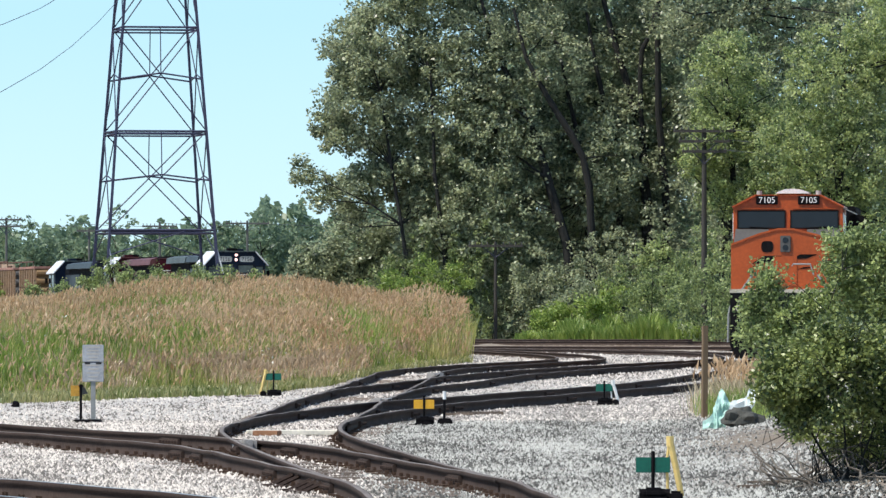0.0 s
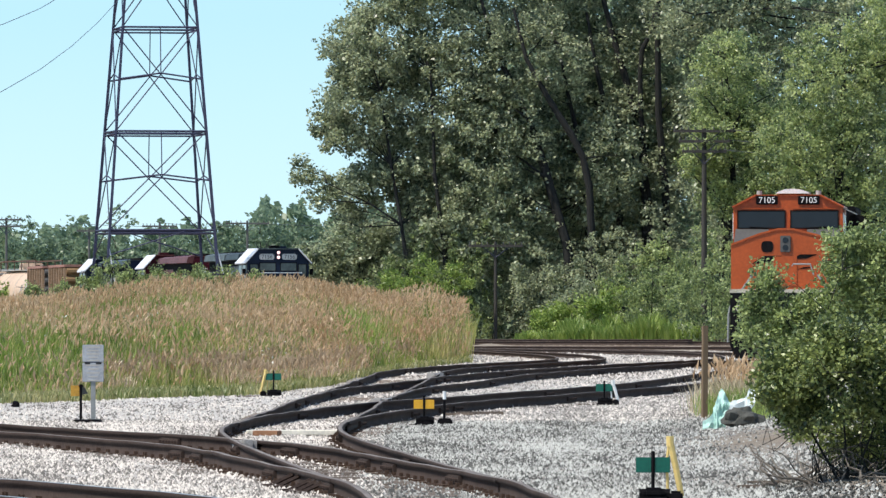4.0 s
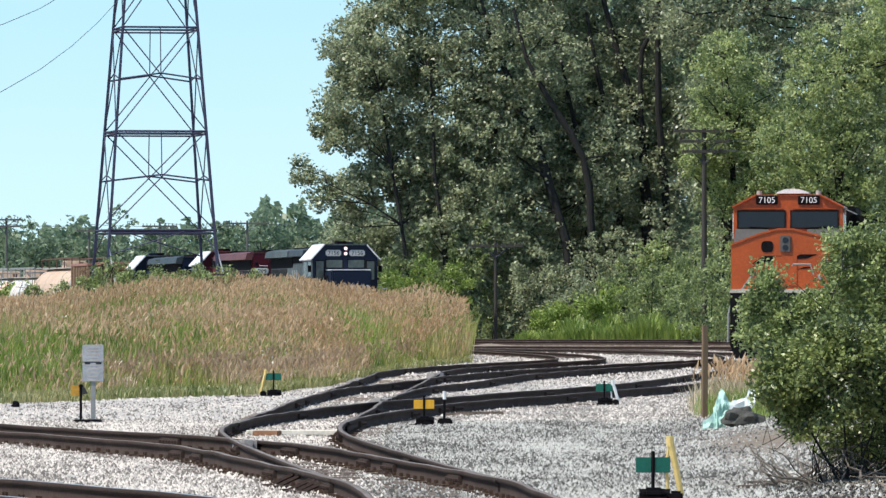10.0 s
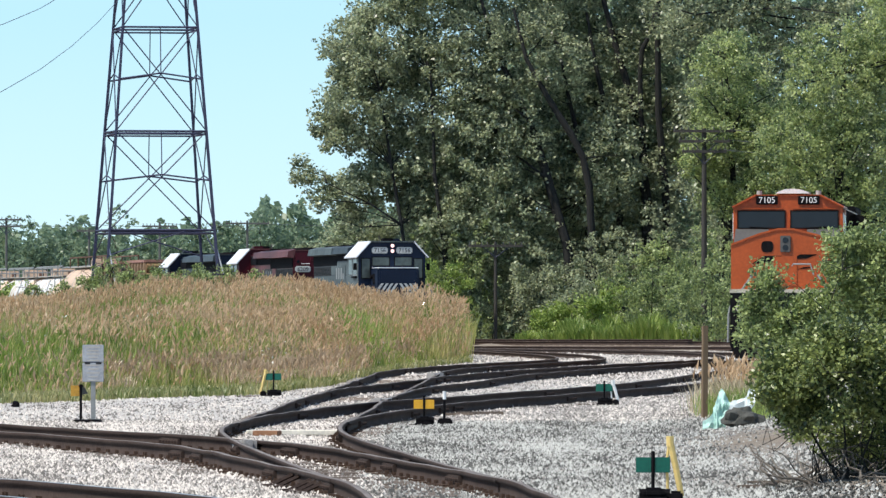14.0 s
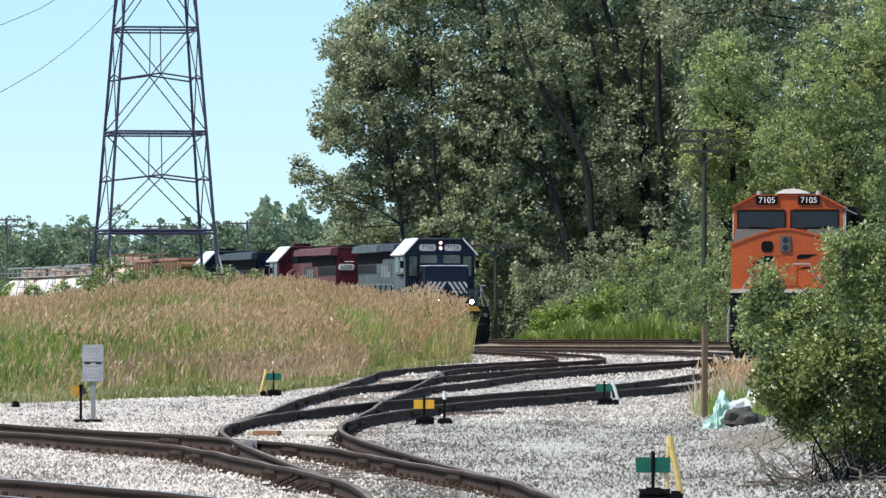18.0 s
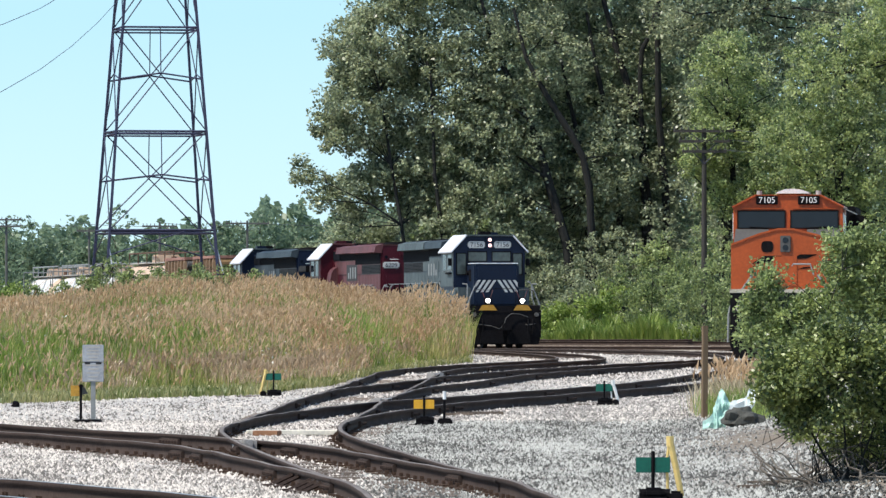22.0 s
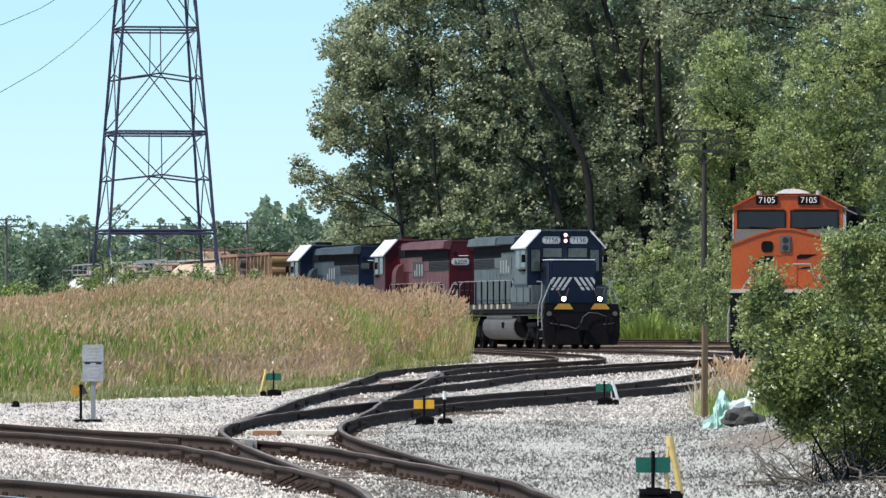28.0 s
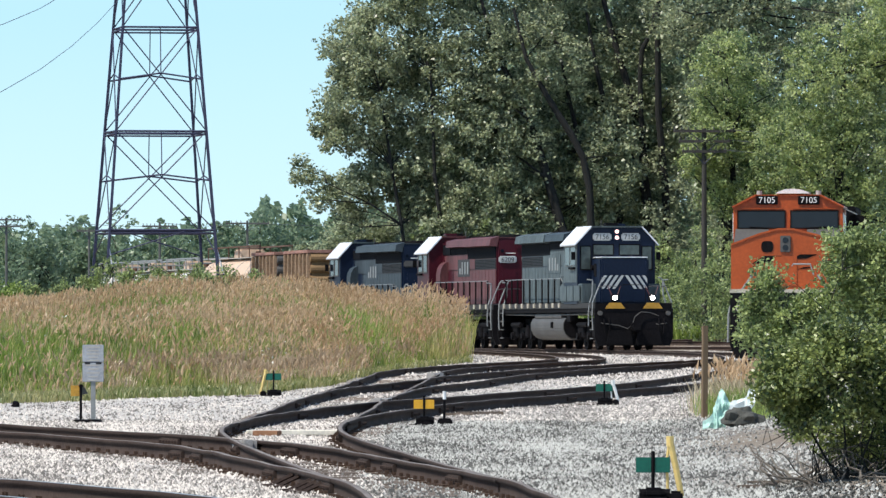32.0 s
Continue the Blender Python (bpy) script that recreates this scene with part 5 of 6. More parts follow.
    both(lambda s: part("antenna", rod(B(), (-0.7, s * 0.85, 4.78), (-0.7, s * 0.85, 4.95), 0.08, n=10), "tankgrey", cab))
    part("handrail", pipe(B(), [(2.25, -0.45, 2.1), (2.25, -0.45, 2.5), (2.25, -1.0, 2.5)], 0.02), "tank", lo)
    part("handrail", pipe(B(), [(2.25, 0.2, 2.76), (2.25, 0.23, 2.82), (2.25, 0.72, 2.82), (2.25, 0.82, 2.5)], 0.025), "railing", lo)
    for s in (-1, 1):
        part("grab_rail", pipe(B(), [(2.1, s * 0.92, 2.52), (2.1, s * 1.55, 1.62), (2.1, s * 1.6, 1.4), (2.1, s * 1.62, 0.6)], 0.035), "railing", lo, "pale grab rail")
        bm = B()
        for k in range(4):
            box(bm, (1.4, s * 1.35 - 0.22, 0.35 + 0.33 * k), (2.1, s * 1.35 + 0.22, 0.39 + 0.33 * k))
        part("step", bm, "black", lo)
        dl = part("ditch_light", box(B(), (2.2, s * 1.3 - 0.14, 1.42), (2.38, s * 1.3 + 0.14, 1.72), 0.05), "black", lo)
        part("lens", rod(B(), (2.37, s * 1.3, 1.57), (2.395, s * 1.3, 1.57), 0.09, n=12), "tankgrey", dl)
        part("lens_glass", rod(B(), (2.395, s * 1.3, 1.57), (2.4, s * 1.3, 1.57), 0.065, n=12), "glass", dl)
    part("long_hood", box(B(), (-19.9, -0.95, 1.72), (-2.9, 0.95, 4.55), 0.08), "orange", lo)
    part("radiator_housing", box(B(), (-19.5, -1.5, 3.7), (-14.5, 1.5, 4.7), 0.06), "black", lo)
    part("exhaust_housing", box(B(), (-6.0, -1.5, 3.9), (-3.2, 1.5, 4.62), 0.06), "black", lo)
    part("fuel_tank", prism(B(), [(-1.45, 1.2), (-1.45, 0.6), (-1.1, 0.35), (1.1, 0.35), (1.45, 0.6), (1.45, 1.2)], "x", -13.0, -6.0), "black", lo)
    for x in (-1.9, -16.6):
        bogie(lo, x)
        for k in (-2.05, 0, 2.05):
            wheelset(lo, x + k)
    return lo


orange_engine()


# ---- lattice tower carrying the power line ----
def tower(x0, d0, turn_deg):
    tw = thing("transmission_tower", "tall steel lattice transmission tower standing among reeds", "power tower", pose(x0, d0, -0.2, 0, 0, turn_deg))

    def corner(k, z):
        h = (5.78 - 0.147 * z) / 2
        return Vector(((-h, h, h, -h)[k % 4], (-h, -h, h, h)[k % 4], z))

    def mid(a, b):
        return (a + b) / 2

    top = 27.0
    for k in range(4):
        bm = B()
        a, b = corner(k, 0), corner(k, top)
        sx, sy = (-1 if a.x > 0 else 1), (-1 if a.y > 0 else 1)
        rod(bm, a, b, 0.075, 0.06, n=4)
        rod(bm, a + Vector((sx * 0.05, sy * 0.05, 0)), b + Vector((sx * 0.04, sy * 0.04, 0)), 0.05, 0.04, n=4)
        part("leg", bm, "steel", tw)
        part("footing", box(B(), (a.x - 0.35, a.y - 0.35, -0.3), (a.x + 0.35, a.y + 0.35, 0.3), 0.05), "tankgrey", tw, "concrete footing")
    levels = [0.0, 5.45, 10.1, 15.0, 19.6, 23.6, 27.0]
    for i, (z0, z1) in enumerate(zip(levels, levels[1:])):
        for k in range(4):
            a0, b0, a1, b1 = corner(k, z0), corner(k + 1, z0), corner(k, z1), corner(k + 1, z1)
            bm = rod(B(), a1, b1, 0.048, n=4)
            rod(bm, a1 - Vector((0, 0, 0.14)), b1 - Vector((0, 0, 0.14)), 0.04, n=4)
            part("girt", bm, "steel", tw)
            if i == 0:
                part("knee_brace", rod(B(), a0.lerp(a1, 0.78), b1.lerp(a1, 0.25), 0.03, n=4), "steel", tw)
                continue
            part("brace", rod(B(), a0, b1, 0.029, n=4), "steel", tw)
            part("brace", rod(B(), b0, a1, 0.029, n=4), "steel", tw)
            zc = z0 + (z1 - z0) * 0.5
            ca, cb = corner(k, zc), corner(k + 1, zc)
            c = mid(ca, cb) + Vector((0, 0, 0.28))
            part("strut", rod(B(), ca, c, 0.04, n=4), "steel", tw)
            part("strut", rod(B(), c, cb, 0.04, n=4), "steel", tw)
            if k % 2 == 0:
                part("hanger", rod(B(), mid(a1, b1), c, 0.025, n=4), "steel", tw)
    for k, u in ((0, 0.0), (1, 1.0)):
        a = corner(k, 4.7)
        b = corner(k, 1.6) + Vector((0.75 if k == 0 else 0.55, 0, 0))
        part("pale_brace", rod(B(), a, b, 0.035, n=5), "pale", tw, "pale new diagonal brace")
    return tw


tower(-13.6, 345.0, 10.0)


def wire(name, a, b, sag, r, label):
    """A sagging cable between two points."""
    a, b = Vector(a), Vector(b)
    pts = [a.lerp(b, i / 14) - Vector((0, 0, sag * 4 * (i / 14) * (1 - i / 14))) for i in range(15)]
    ob = part(name, pipe(B(), pts, r, 5), "copper")
    return tagged(ob, label, "cable", "overhead wires")


wire("power_cable", (-15.2, 345, 16.3), (-15.2, 20, 5.3), 5.0, 0.013, "thin sagging power cable leaving the lattice tower")
wire("power_cable", (-15.2, 345, 18.6), (-15.2, 20, 7.6), 5.0, 0.013, "thin sagging power cable leaving the lattice tower")


# ---- utility poles ----
def utility_pole(x, d, top, arms, r=0.14, label="weathered timber utility pole with crossarms", timber="wood"):
    z = ground_z(x, d)
    up = thing("utility_pole", label, "utility pole", pose(x, d, z - 0.3, 0, 0, 4), "utility poles")
    part("pole", rod(B(), (0, 0, 0), (0, 0, top - z + 0.3), r * 1.15, r * 0.8, n=10), timber, up)
    for zz, half in arms:
        h = zz - z + 0.3
        arm = part("crossarm", box(B(), (-half, -0.22, h - 0.06), (half, -0.1, h + 0.06)), timber, up)
        n = 4
        for k in range(n):
            for s in (-1, 1):
                xx = s * half * (0.3 + 0.65 * k / (n - 1))
                part("insulator", rod(B(), (xx, -0.16, h + 0.06), (xx, -0.16, h + 0.2), 0.03, 0.025, n=6), "tank", arm)
        part("arm_brace", rod(B(), (-half * 0.5, -0.16, h - 0.05), (0, -0.12, h - 0.55), 0.02, n=4), "steel", up)
        part("arm_brace", rod(B(), (half * 0.5, -0.16, h - 0.05), (0, -0.12, h - 0.55), 0.02, n=4), "steel", up)
    return up


utility_pole(11.66, 326.0, 9.6, ((9.48, 1.4), (9.02, 1.15), (8.57, 1.0)), 0.13)
utility_pole(2.5, 348.0, 4.75, ((4.55, 1.3),), 0.085, "dark timber pole with one crossarm")
utility_pole(-13.4, 500.0, 7.6, ((7.4, 1.5),), 0.1, "haze-paled timber utility pole far behind the reeds", "farwood")
utility_pole(-19.4, 500.0, 7.5, ((7.2, 1.2),), 0.1, "haze-paled timber utility pole far behind the reeds", "farwood")
utility_pole(-29.9, 500.0, 7.8, ((7.65, 1.05), (7.2, 1.0)), 0.1, "haze-paled timber utility pole far behind the reeds", "farwood")
utility_pole(-25.2, 520.0, 7.3, ((7.1, 0.9),), 0.1, "haze-paled timber utility pole far behind the reeds", "farwood")
utility_pole(-5.3, 390.0, 5.0, ((4.8, 0.8),), 0.11)
for x0, z0, x1, z1 in ((12.8, 9.55, 24, 9.2), (12.6, 9.1, 24, 8.75), (12.5, 8.65, 24, 8.3)):
    wire("telegraph_wire", (x0, 326, z0), (x1, 318, z1), 0.25, 0.012, "thin dark telegraph wire between timber poles")
for x0, x1 in ((-31, -25.2), (-25.2, -19.4), (-19.4, -13.4), (-13.4, -2.0)):
    wire("telegraph_wire", (x0, 505, 7.5), (x1, 505, 7.3), 0.12, 0.016, "thin dark telegraph wire between timber poles")


# ---- trees ----
def limb(bm, pts, r0, r1):
    """A bent tapering limb through plan points."""
    line = np.array(pts, dtype=float)
    k = len(line) - 1
    for i in range(k):
        a, b = r0 + (r1 - r0) * i / k, r0 + (r1 - r0) * (i + 1) / k
        rod(bm, line[i], line[i + 1], a, b, n=8)
    return bm


def tree(label, x, d, trunks, blobs, n_clumps, per, spread, size, leaf, seed, flat=0.15, name="tree", category="tree", group="", twigs=40, crown_label="", twig_r=0.06, trunk_y=0.0):
    """Trunks given as lists of (x, z, r); blobs as (x, depth offset, z, rx, ry, rz), all beside the tree's foot."""
    rng = np.random.default_rng(seed)
    tr = thing(name, label, category, pose(x, d, 0), group)
    cc, places = clumps(rng, blobs, n_clumps, per, spread)
    bm = B()
    ends = []
    for tk in trunks:
        pts = []
        dy = rng.uniform(-1.0, 1.0)
        for i, (tx, tz, r) in enumerate(tk):
            pts.append((tx, trunk_y + dy * i / len(tk), tz))
        for (p, q, t0, t1) in zip(pts, pts[1:], tk, tk[1:]):
            rod(bm, p, q, t0[2], t1[2], n=9)
        ends += pts[1:]
    if ends:
        E = np.array(ends)
        for c in cc[rng.choice(len(cc), min(twigs, len(cc)), replace=False)]:
            j = int(np.argmin(np.linalg.norm(E - c, axis=1) + (E[:, 2] > c[2]) * 3.0))
            a = E[j]
            m = (a + c) / 2 + rng.normal(size=3) * 0.25
            limb(bm, [a, m, c], twig_r, twig_r * 0.3)
    part("trunk", bm, "bark", tr)
    v, q = leaves(rng, places, size, flat)
    fast("crown", v, q, leaf, tr, crown_label)
    return tr


tree("tall cottonwood with dense dark green crown leaning out over the track", 0.0, 354.0,
     [[(6.3, -0.3, 0.26), (6.0, 4.5, 0.24), (5.5, 6.2, 0.23), (5.05, 7.8, 0.22), (4.45, 9.8, 0.2), (4.1, 10.7, 0.18), (3.35, 12.4, 0.15), (2.6, 13.8, 0.12), (2.2, 15.0, 0.1), (1.6, 17.5, 0.07)],
      [(7.4, -0.3, 0.2), (7.05, 7.4, 0.18), (6.75, 8.8, 0.17), (6.2, 9.9, 0.17), (5.55, 10.9, 0.16), (4.7, 12.3, 0.13), (4.0, 13.6, 0.1), (3.4, 16.0, 0.07)],
      [(4.1, 10.7, 0.07), (2.9, 11.6, 0.06), (1.4, 11.7, 0.05), (0.0, 11.3, 0.03)], [(5.05, 7.8, 0.07), (3.6, 8.9, 0.05), (2.6, 10.0, 0.03)],
      [(-1.6, -0.3, 0.12), (-1.7, 3.4, 0.11), (-2.0, 5.6, 0.09), (-2.5, 8.5, 0.07), (-3.0, 12.0, 0.05)], [(-2.0, 5.6, 0.06), (-3.5, 6.6, 0.04), (-5.6, 7.6, 0.02)],
      [(0.3, -0.3, 0.13), (0.1, 4.0, 0.12), (-0.4, 8.0, 0.09), (-0.6, 13.0, 0.05)]],
     # the blob at z 21.5 is unseen, added above the view as shade
     [(-2.6, 0, 14.3, 3.1, 4, 3.4), (-4.2, 0, 11.2, 2.1, 3.5, 2.2), (-4.3, 0, 13.8, 1.6, 2.5, 1.8), (-5.2, 0, 10.2, 1.2, 2.0, 1.0), (-6.35, 0, 7.9, 0.85, 1.0, 0.5), (-6.9, 0, 8.5, 0.4, 0.6, 0.3), (-3.8, 0, 7.5, 1.6, 3, 1.1), (-5.6, 0, 6.9, 1.2, 1.4, 0.6), (-4.4, 0, 6.2, 1.0, 1.4, 0.6), (-1.3, 0.5, 4.6, 1.0, 2, 1.7), (-0.5, 0.5, 21.5, 4.2, 4, 2.4), (0.2, 0.5, 11.2, 4.2, 4, 4.0), (-1.4, 0.5, 8.4, 2.6, 3, 2.2), (-0.3, 0.5, 6.8, 2.6, 3, 2.0), (-0.8, 0, 17.6, 3.8, 4, 2.4), (3.4, 0.5, 9.0, 2.6, 4, 3.2), (2.2, -2.2, 9.4, 2.8, 1.6, 3.4), (3.4, -1.8, 6.0, 2.4, 1.6, 2.4), (4.4, -1.6, 13.4, 3.0, 1.6, 2.8), (0.8, -2.0, 5.4, 2.0, 1.6, 1.6), (1.6, -1.5, 13.2, 2.6, 2.2, 3.2), (7.6, -1.0, 8.4, 2.2, 1.4, 3.0), (4.2, 0.5, 3.4, 1.8, 1.5, 1.6)],
     3250, 52, 0.27, 0.15, "leaf_big", 21, twigs=90, trunk_y=-2.4, twig_r=0.035)
tree("tall cottonwood with several dark bent trunks", 6.0, 358.0,
     [[(4.0, -0.3, 0.28), (3.95, 6.7, 0.26), (3.8, 7.9, 0.24), (3.8, 9.6, 0.23), (3.3, 11.4, 0.2), (2.8, 13.2, 0.17), (2.3, 14.8, 0.15), (1.8, 16.8, 0.11), (1.5, 18.5, 0.08)],
      [(3.8, 9.6, 0.13), (3.65, 11.0, 0.13), (3.6, 12.9, 0.12), (3.7, 14.2, 0.12), (4.25, 15.2, 0.11), (4.4, 16.8, 0.09)], [(4.9, -0.3, 0.2), (4.85, 7.3, 0.19), (4.5, 11.0, 0.17), (4.45, 14.5, 0.14), (4.5, 17.0, 0.1)],
      [(2.7, -0.3, 0.19), (2.6, 7.6, 0.17), (2.4, 9.6, 0.16), (1.9, 11.4, 0.14), (1.4, 13.6, 0.1), (1.0, 16.0, 0.07)], [(1.2, -0.3, 0.2), (1.05, 7.0, 0.19), (0.8, 9.0, 0.15), (0.2, 11.5, 0.1), (-0.4, 14.5, 0.06)], [(3.8, 7.9, 0.06), (2.9, 9.6, 0.05), (2.5, 11.0, 0.03)]],
     # last three blobs stand above the view, added to shade the crown below
     [(-2.0, 2, 16.2, 4.2, 4, 2.6), (1.2, 1.5, 13.6, 3.6, 4, 4.2), (1.8, 2, 7.6, 3.8, 3, 3.6), (-1.5, 2, 9.0, 3.0, 3, 3.6), (-3.0, 2.5, 4.6, 2.8, 2.5, 2.2), (5.0, 2, 16.0, 3.2, 4, 2.8), (5.2, 2, 10.0, 2.6, 3, 3.6), (3.2, -1.5, 8.0, 3.0, 1.5, 3.0), (0.5, -1.2, 11.0, 3.0, 1.5, 3.0), (3.5, -0.6, 13.4, 3.0, 1.5, 2.6), (1.5, -1.2, 5.0, 2.6, 1.5, 2.0), (4.6, 0.5, 5.2, 2.2, 1.5, 2.4), (2.5, -1.6, 10.5, 2.4, 1.2, 2.2), (5.8, -1.2, 10.8, 2.0, 1.2, 2.4), (0.5, 0.5, 20.5, 4.0, 4, 2.8), (5.5, 0.5, 20.8, 4.0, 4, 2.8), (3.0, 0.5, 24.0, 3.5, 3.5, 2.2)],
     3300, 52, 0.28, 0.15, "leaf_big", 22, twigs=80, trunk_y=-2.0, twig_r=0.035)
tree("young dark green tree behind the tall cottonwoods", -4.3, 368.0,
     [[(0.0, -0.3, 0.1), (0.1, 3.0, 0.08), (0.0, 5.5, 0.04)], [(2.2, -0.3, 0.1), (2.1, 3.0, 0.08), (2.3, 6.0, 0.04)]],
     [(0.0, 0, 4.6, 1.9, 1.5, 1.8), (-2.2, 0, 3.6, 1.4, 1.4, 1.4), (2.2, 0, 4.6, 1.8, 1.5, 1.9), (1.0, 0, 2.6, 3.0, 1.5, 1.4)],
     520, 36, 0.26, 0.15, "leaf_big", 26, twigs=30, twig_r=0.03)
tree("light green willow-like tree with a feathery crown", 12.9, 328.0,
     [[(0.4, -0.2, 0.2), (0.3, 5.0, 0.17), (0.0, 9.5, 0.1), (-0.2, 13.0, 0.05)]],
     [(0.0, 0, 11.8, 2.0, 2.2, 2.4), (-0.6, -0.4, 9.2, 1.8, 2, 1.7), (1.6, 0, 9.4, 2.0, 2.2, 2.0), (0.6, 0, 6.6, 2.2, 2, 1.8), (-1.4, -0.5, 8.0, 1.1, 1.2, 0.7), (2.2, -0.5, 7.2, 1.3, 1.4, 1.6)],
     950, 42, 0.2, 0.115, "leaf_light", 23, twigs=40)
tree("light green leafy tree rising above the orange locomotive", 17.2, 322.0,
     [[(0.0, -0.2, 0.22), (0.2, 6.0, 0.18), (0.5, 12.0, 0.09)]],
     [(0.4, 0, 11.6, 2.8, 2.6, 2.8), (-1.4, 0, 8.4, 2.2, 2.4, 2.2), (1.6, 0, 8.2, 2.6, 2.4, 2.4), (0.0, 0, 5.2, 3.2, 2.4, 2.0), (2.6, 0, 13.4, 2.2, 2.2, 2.4)],
     1200, 42, 0.21, 0.12, "leaf_light", 24, twigs=40)
tree("tall dark green tree behind the lighter ones", 13.5, 352.0,
     [[(0.0, -0.2, 0.3), (0.2, 8.0, 0.25), (0.4, 16.0, 0.12)]],
     # the two blobs over z 20 are out of view, added for shade
     [(-1.0, 0, 16.0, 3.4, 3, 2.8), (3.0, 0.8, 15.0, 3.4, 2.4, 2.8), (7.0, 0, 16.0, 3.4, 3, 3.0), (1.0, 0, 10.5, 3.2, 3, 3.2), (6.5, 0, 10.0, 3.2, 3, 3.2), (0.0, 0, 6.0, 3.0, 3, 2.6), (0.0, 0, 20.2, 4.0, 3, 2.6), (6.0, 0, 20.6, 4.5, 3, 2.8)],
     1150, 42, 0.36, 0.16, "leaf_big", 25, twigs=40)


def woods():
    """The dark wood behind the trees, too dense to tell its trees apart."""
    rng = np.random.default_rng(31)
    n = 50000
    x = rng.uniform(-8.0, 34.0, n)
    topz = np.interp(x, [-8.0, -6.6, -5.0, -2.6, 0, 3, 6, 34], [3.6, 5.2, 6.3, 6.6, 8.0, 13.0, 20.0, 21.0]) + 0.5 * np.sin(x * 2.3)
    z = topz * rng.uniform(0, 1, n)
    y = 378.0 + rng.uniform(-5, 5, n) + 1.6 * np.sin(x * 1.9 + z)
    v, q = leaves(rng, np.column_stack([x, y, z]), 0.46, 0.3)
    fast("woods", v, q, "leaf_wood", None, "dense dark green wood behind the tall trees", "stuff")


woods()


def far_woods():
    """The low edge of the distant wood, too far to tell its trees apart."""
    rng = np.random.default_rng(33)
    n = 34000
    x = rng.uniform(-48.0, 40.0, n)
    topz = np.interp(x, [-48, -34, -26, -20, -14, -8], [9.6, 9.2, 8.9, 9.8, 11.4, 11.0]) + 0.8 * np.sin(x * 0.7) + 0.7 * np.sin(x * 1.9 + 1) + 0.4 * np.sin(x * 5.3)
    z = topz * rng.uniform(0, 1, n) - 0.6
    v, q = leaves(rng, np.column_stack([x, 668 + rng.uniform(-5, 5, n), z]), 0.68, 0.3)
    fast("distant_woods", v, q, "leaf_far", None, "green woods far behind the yard, haze in their colour", "stuff")


far_woods()

# undergrowth along the far side of the tracks
SHRUBS = [(-1.4, 346.0, 1.7, 3.5, "leaf_under"), (0.3, 347.0, 1.5, 3.2, "leaf_under"), (-2.9, 346.5, 1.5, 3.0, "leaf_under"), (-3.6, 352.0, 1.8, 2.8, "leaf_shrub"), (-0.4, 352.0, 1.6, 3.4, "leaf_big"), (1.3, 351.0, 1.4, 5.0, "leaf_shrub"), (2.4, 354.0, 1.5, 4.4, "leaf_big"), (3.7, 352.0, 1.5, 2.8, "leaf_big"), (5.2, 341.0, 1.3, 1.5, "leaf_under"), (6.2, 342.0, 1.4, 2.5, "leaf_big"), (7.4, 340.0, 1.5, 2.2, "leaf_under"),
          (8.3, 343.0, 1.5, 3.2, "leaf_shrub"), (9.6, 338.0, 1.7, 2.9, "leaf_shrub"), (10.0, 341.0, 1.3, 4.4, "leaf_light"), (11.7, 319.0, 1.7, 3.1, "leaf_shrub"), (12.9, 323.0, 1.5, 2.7, "leaf_shrub"), (11.4, 332.0, 1.5, 3.8, "leaf_shrub"), (14.2, 322.0, 1.6, 2.6, "leaf_under"), (9.2, 350.0, 1.8, 5.4, "leaf_big"), (7.0, 350.0, 1.8, 4.4, "leaf_big"), (-1.8, 351.0, 1.6, 4.8, "leaf_shrub"), (0.1, 353.0, 1.5, 5.2, "leaf_shrub"), (-5.6, 380.0, 2.2, 2.4, "leaf_shrub"), (15.8, 321.0, 2.0, 3.4, "leaf_shrub"), (4.6, 350.0, 1.7, 3.6, "leaf_big"), (13.0, 340.0, 1.9, 5.4, "leaf_light")]
for i, (x, d, r, h, lf) in enumerate(SHRUBS):
    z = ground_z(x, d)
    lab = {"leaf_under": "bright green leafy shrub beyond the tracks", "leaf_shrub": "mid-green shrub beneath the tall trees", "leaf_big": "dark green shrub in the trees' shade", "leaf_light": "pale green sapling by the timber pole"}[lf]
    tree(lab, x, d, [[(0, z, 0.03), (0.1, z + h, 0.012)]], [(0, 0, z + h * 0.45, r, r, h * 0.55), (0.3 * r, 0, z + h * 0.95, r * 0.55, r * 0.6, h * 0.35), (-0.45 * r, 0, z + h * 0.75, r * 0.5, r * 0.6, h * 0.35)], 130, 34, 0.17, 0.11, lf, 40 + i, name="shrub", category="shrub", group="undergrowth shrubs", twigs=5, twig_r=0.012)

# far tree line
FAR_TREES = [(-37.5, 9.6, 2.3), (-35.0, 9.2, 2.0), (-33.0, 9.9, 2.0), (-31.0, 8.8, 1.8), (-28.4, 10.4, 2.2), (-26.4, 8.6, 1.7), (-23.6, 9.0, 1.9), (-21.2, 8.8, 1.7), (-18.4, 9.8, 1.8), (-16.0, 10.8, 1.9), (-13.6, 9.2, 1.7), (-11.4, 9.8, 1.8), (-9.4, 9.6, 1.7), (-7.0, 9.4, 1.8), (-4.6, 8.6, 1.8), (-30.0, 7.4, 1.9), (-25.0, 7.6, 2.0), (-20.0, 7.6, 2.0), (-14.8, 7.8, 2.0), (-10.2, 8.0, 2.0), (-2.0, 8.0, 2.0), (1.0, 8.0, 2.0)]
for i, (x, top, r) in enumerate(FAR_TREES):
    rr = random.Random(i)
    tree("deciduous tree in the distant line, haze in its colour", x * 1.0, 640.0 + rr.uniform(-12, 12) + (14 if i > 14 else 0), [[(0, -0.6, 0.2), (0.1, top * 0.6, 0.1)]],
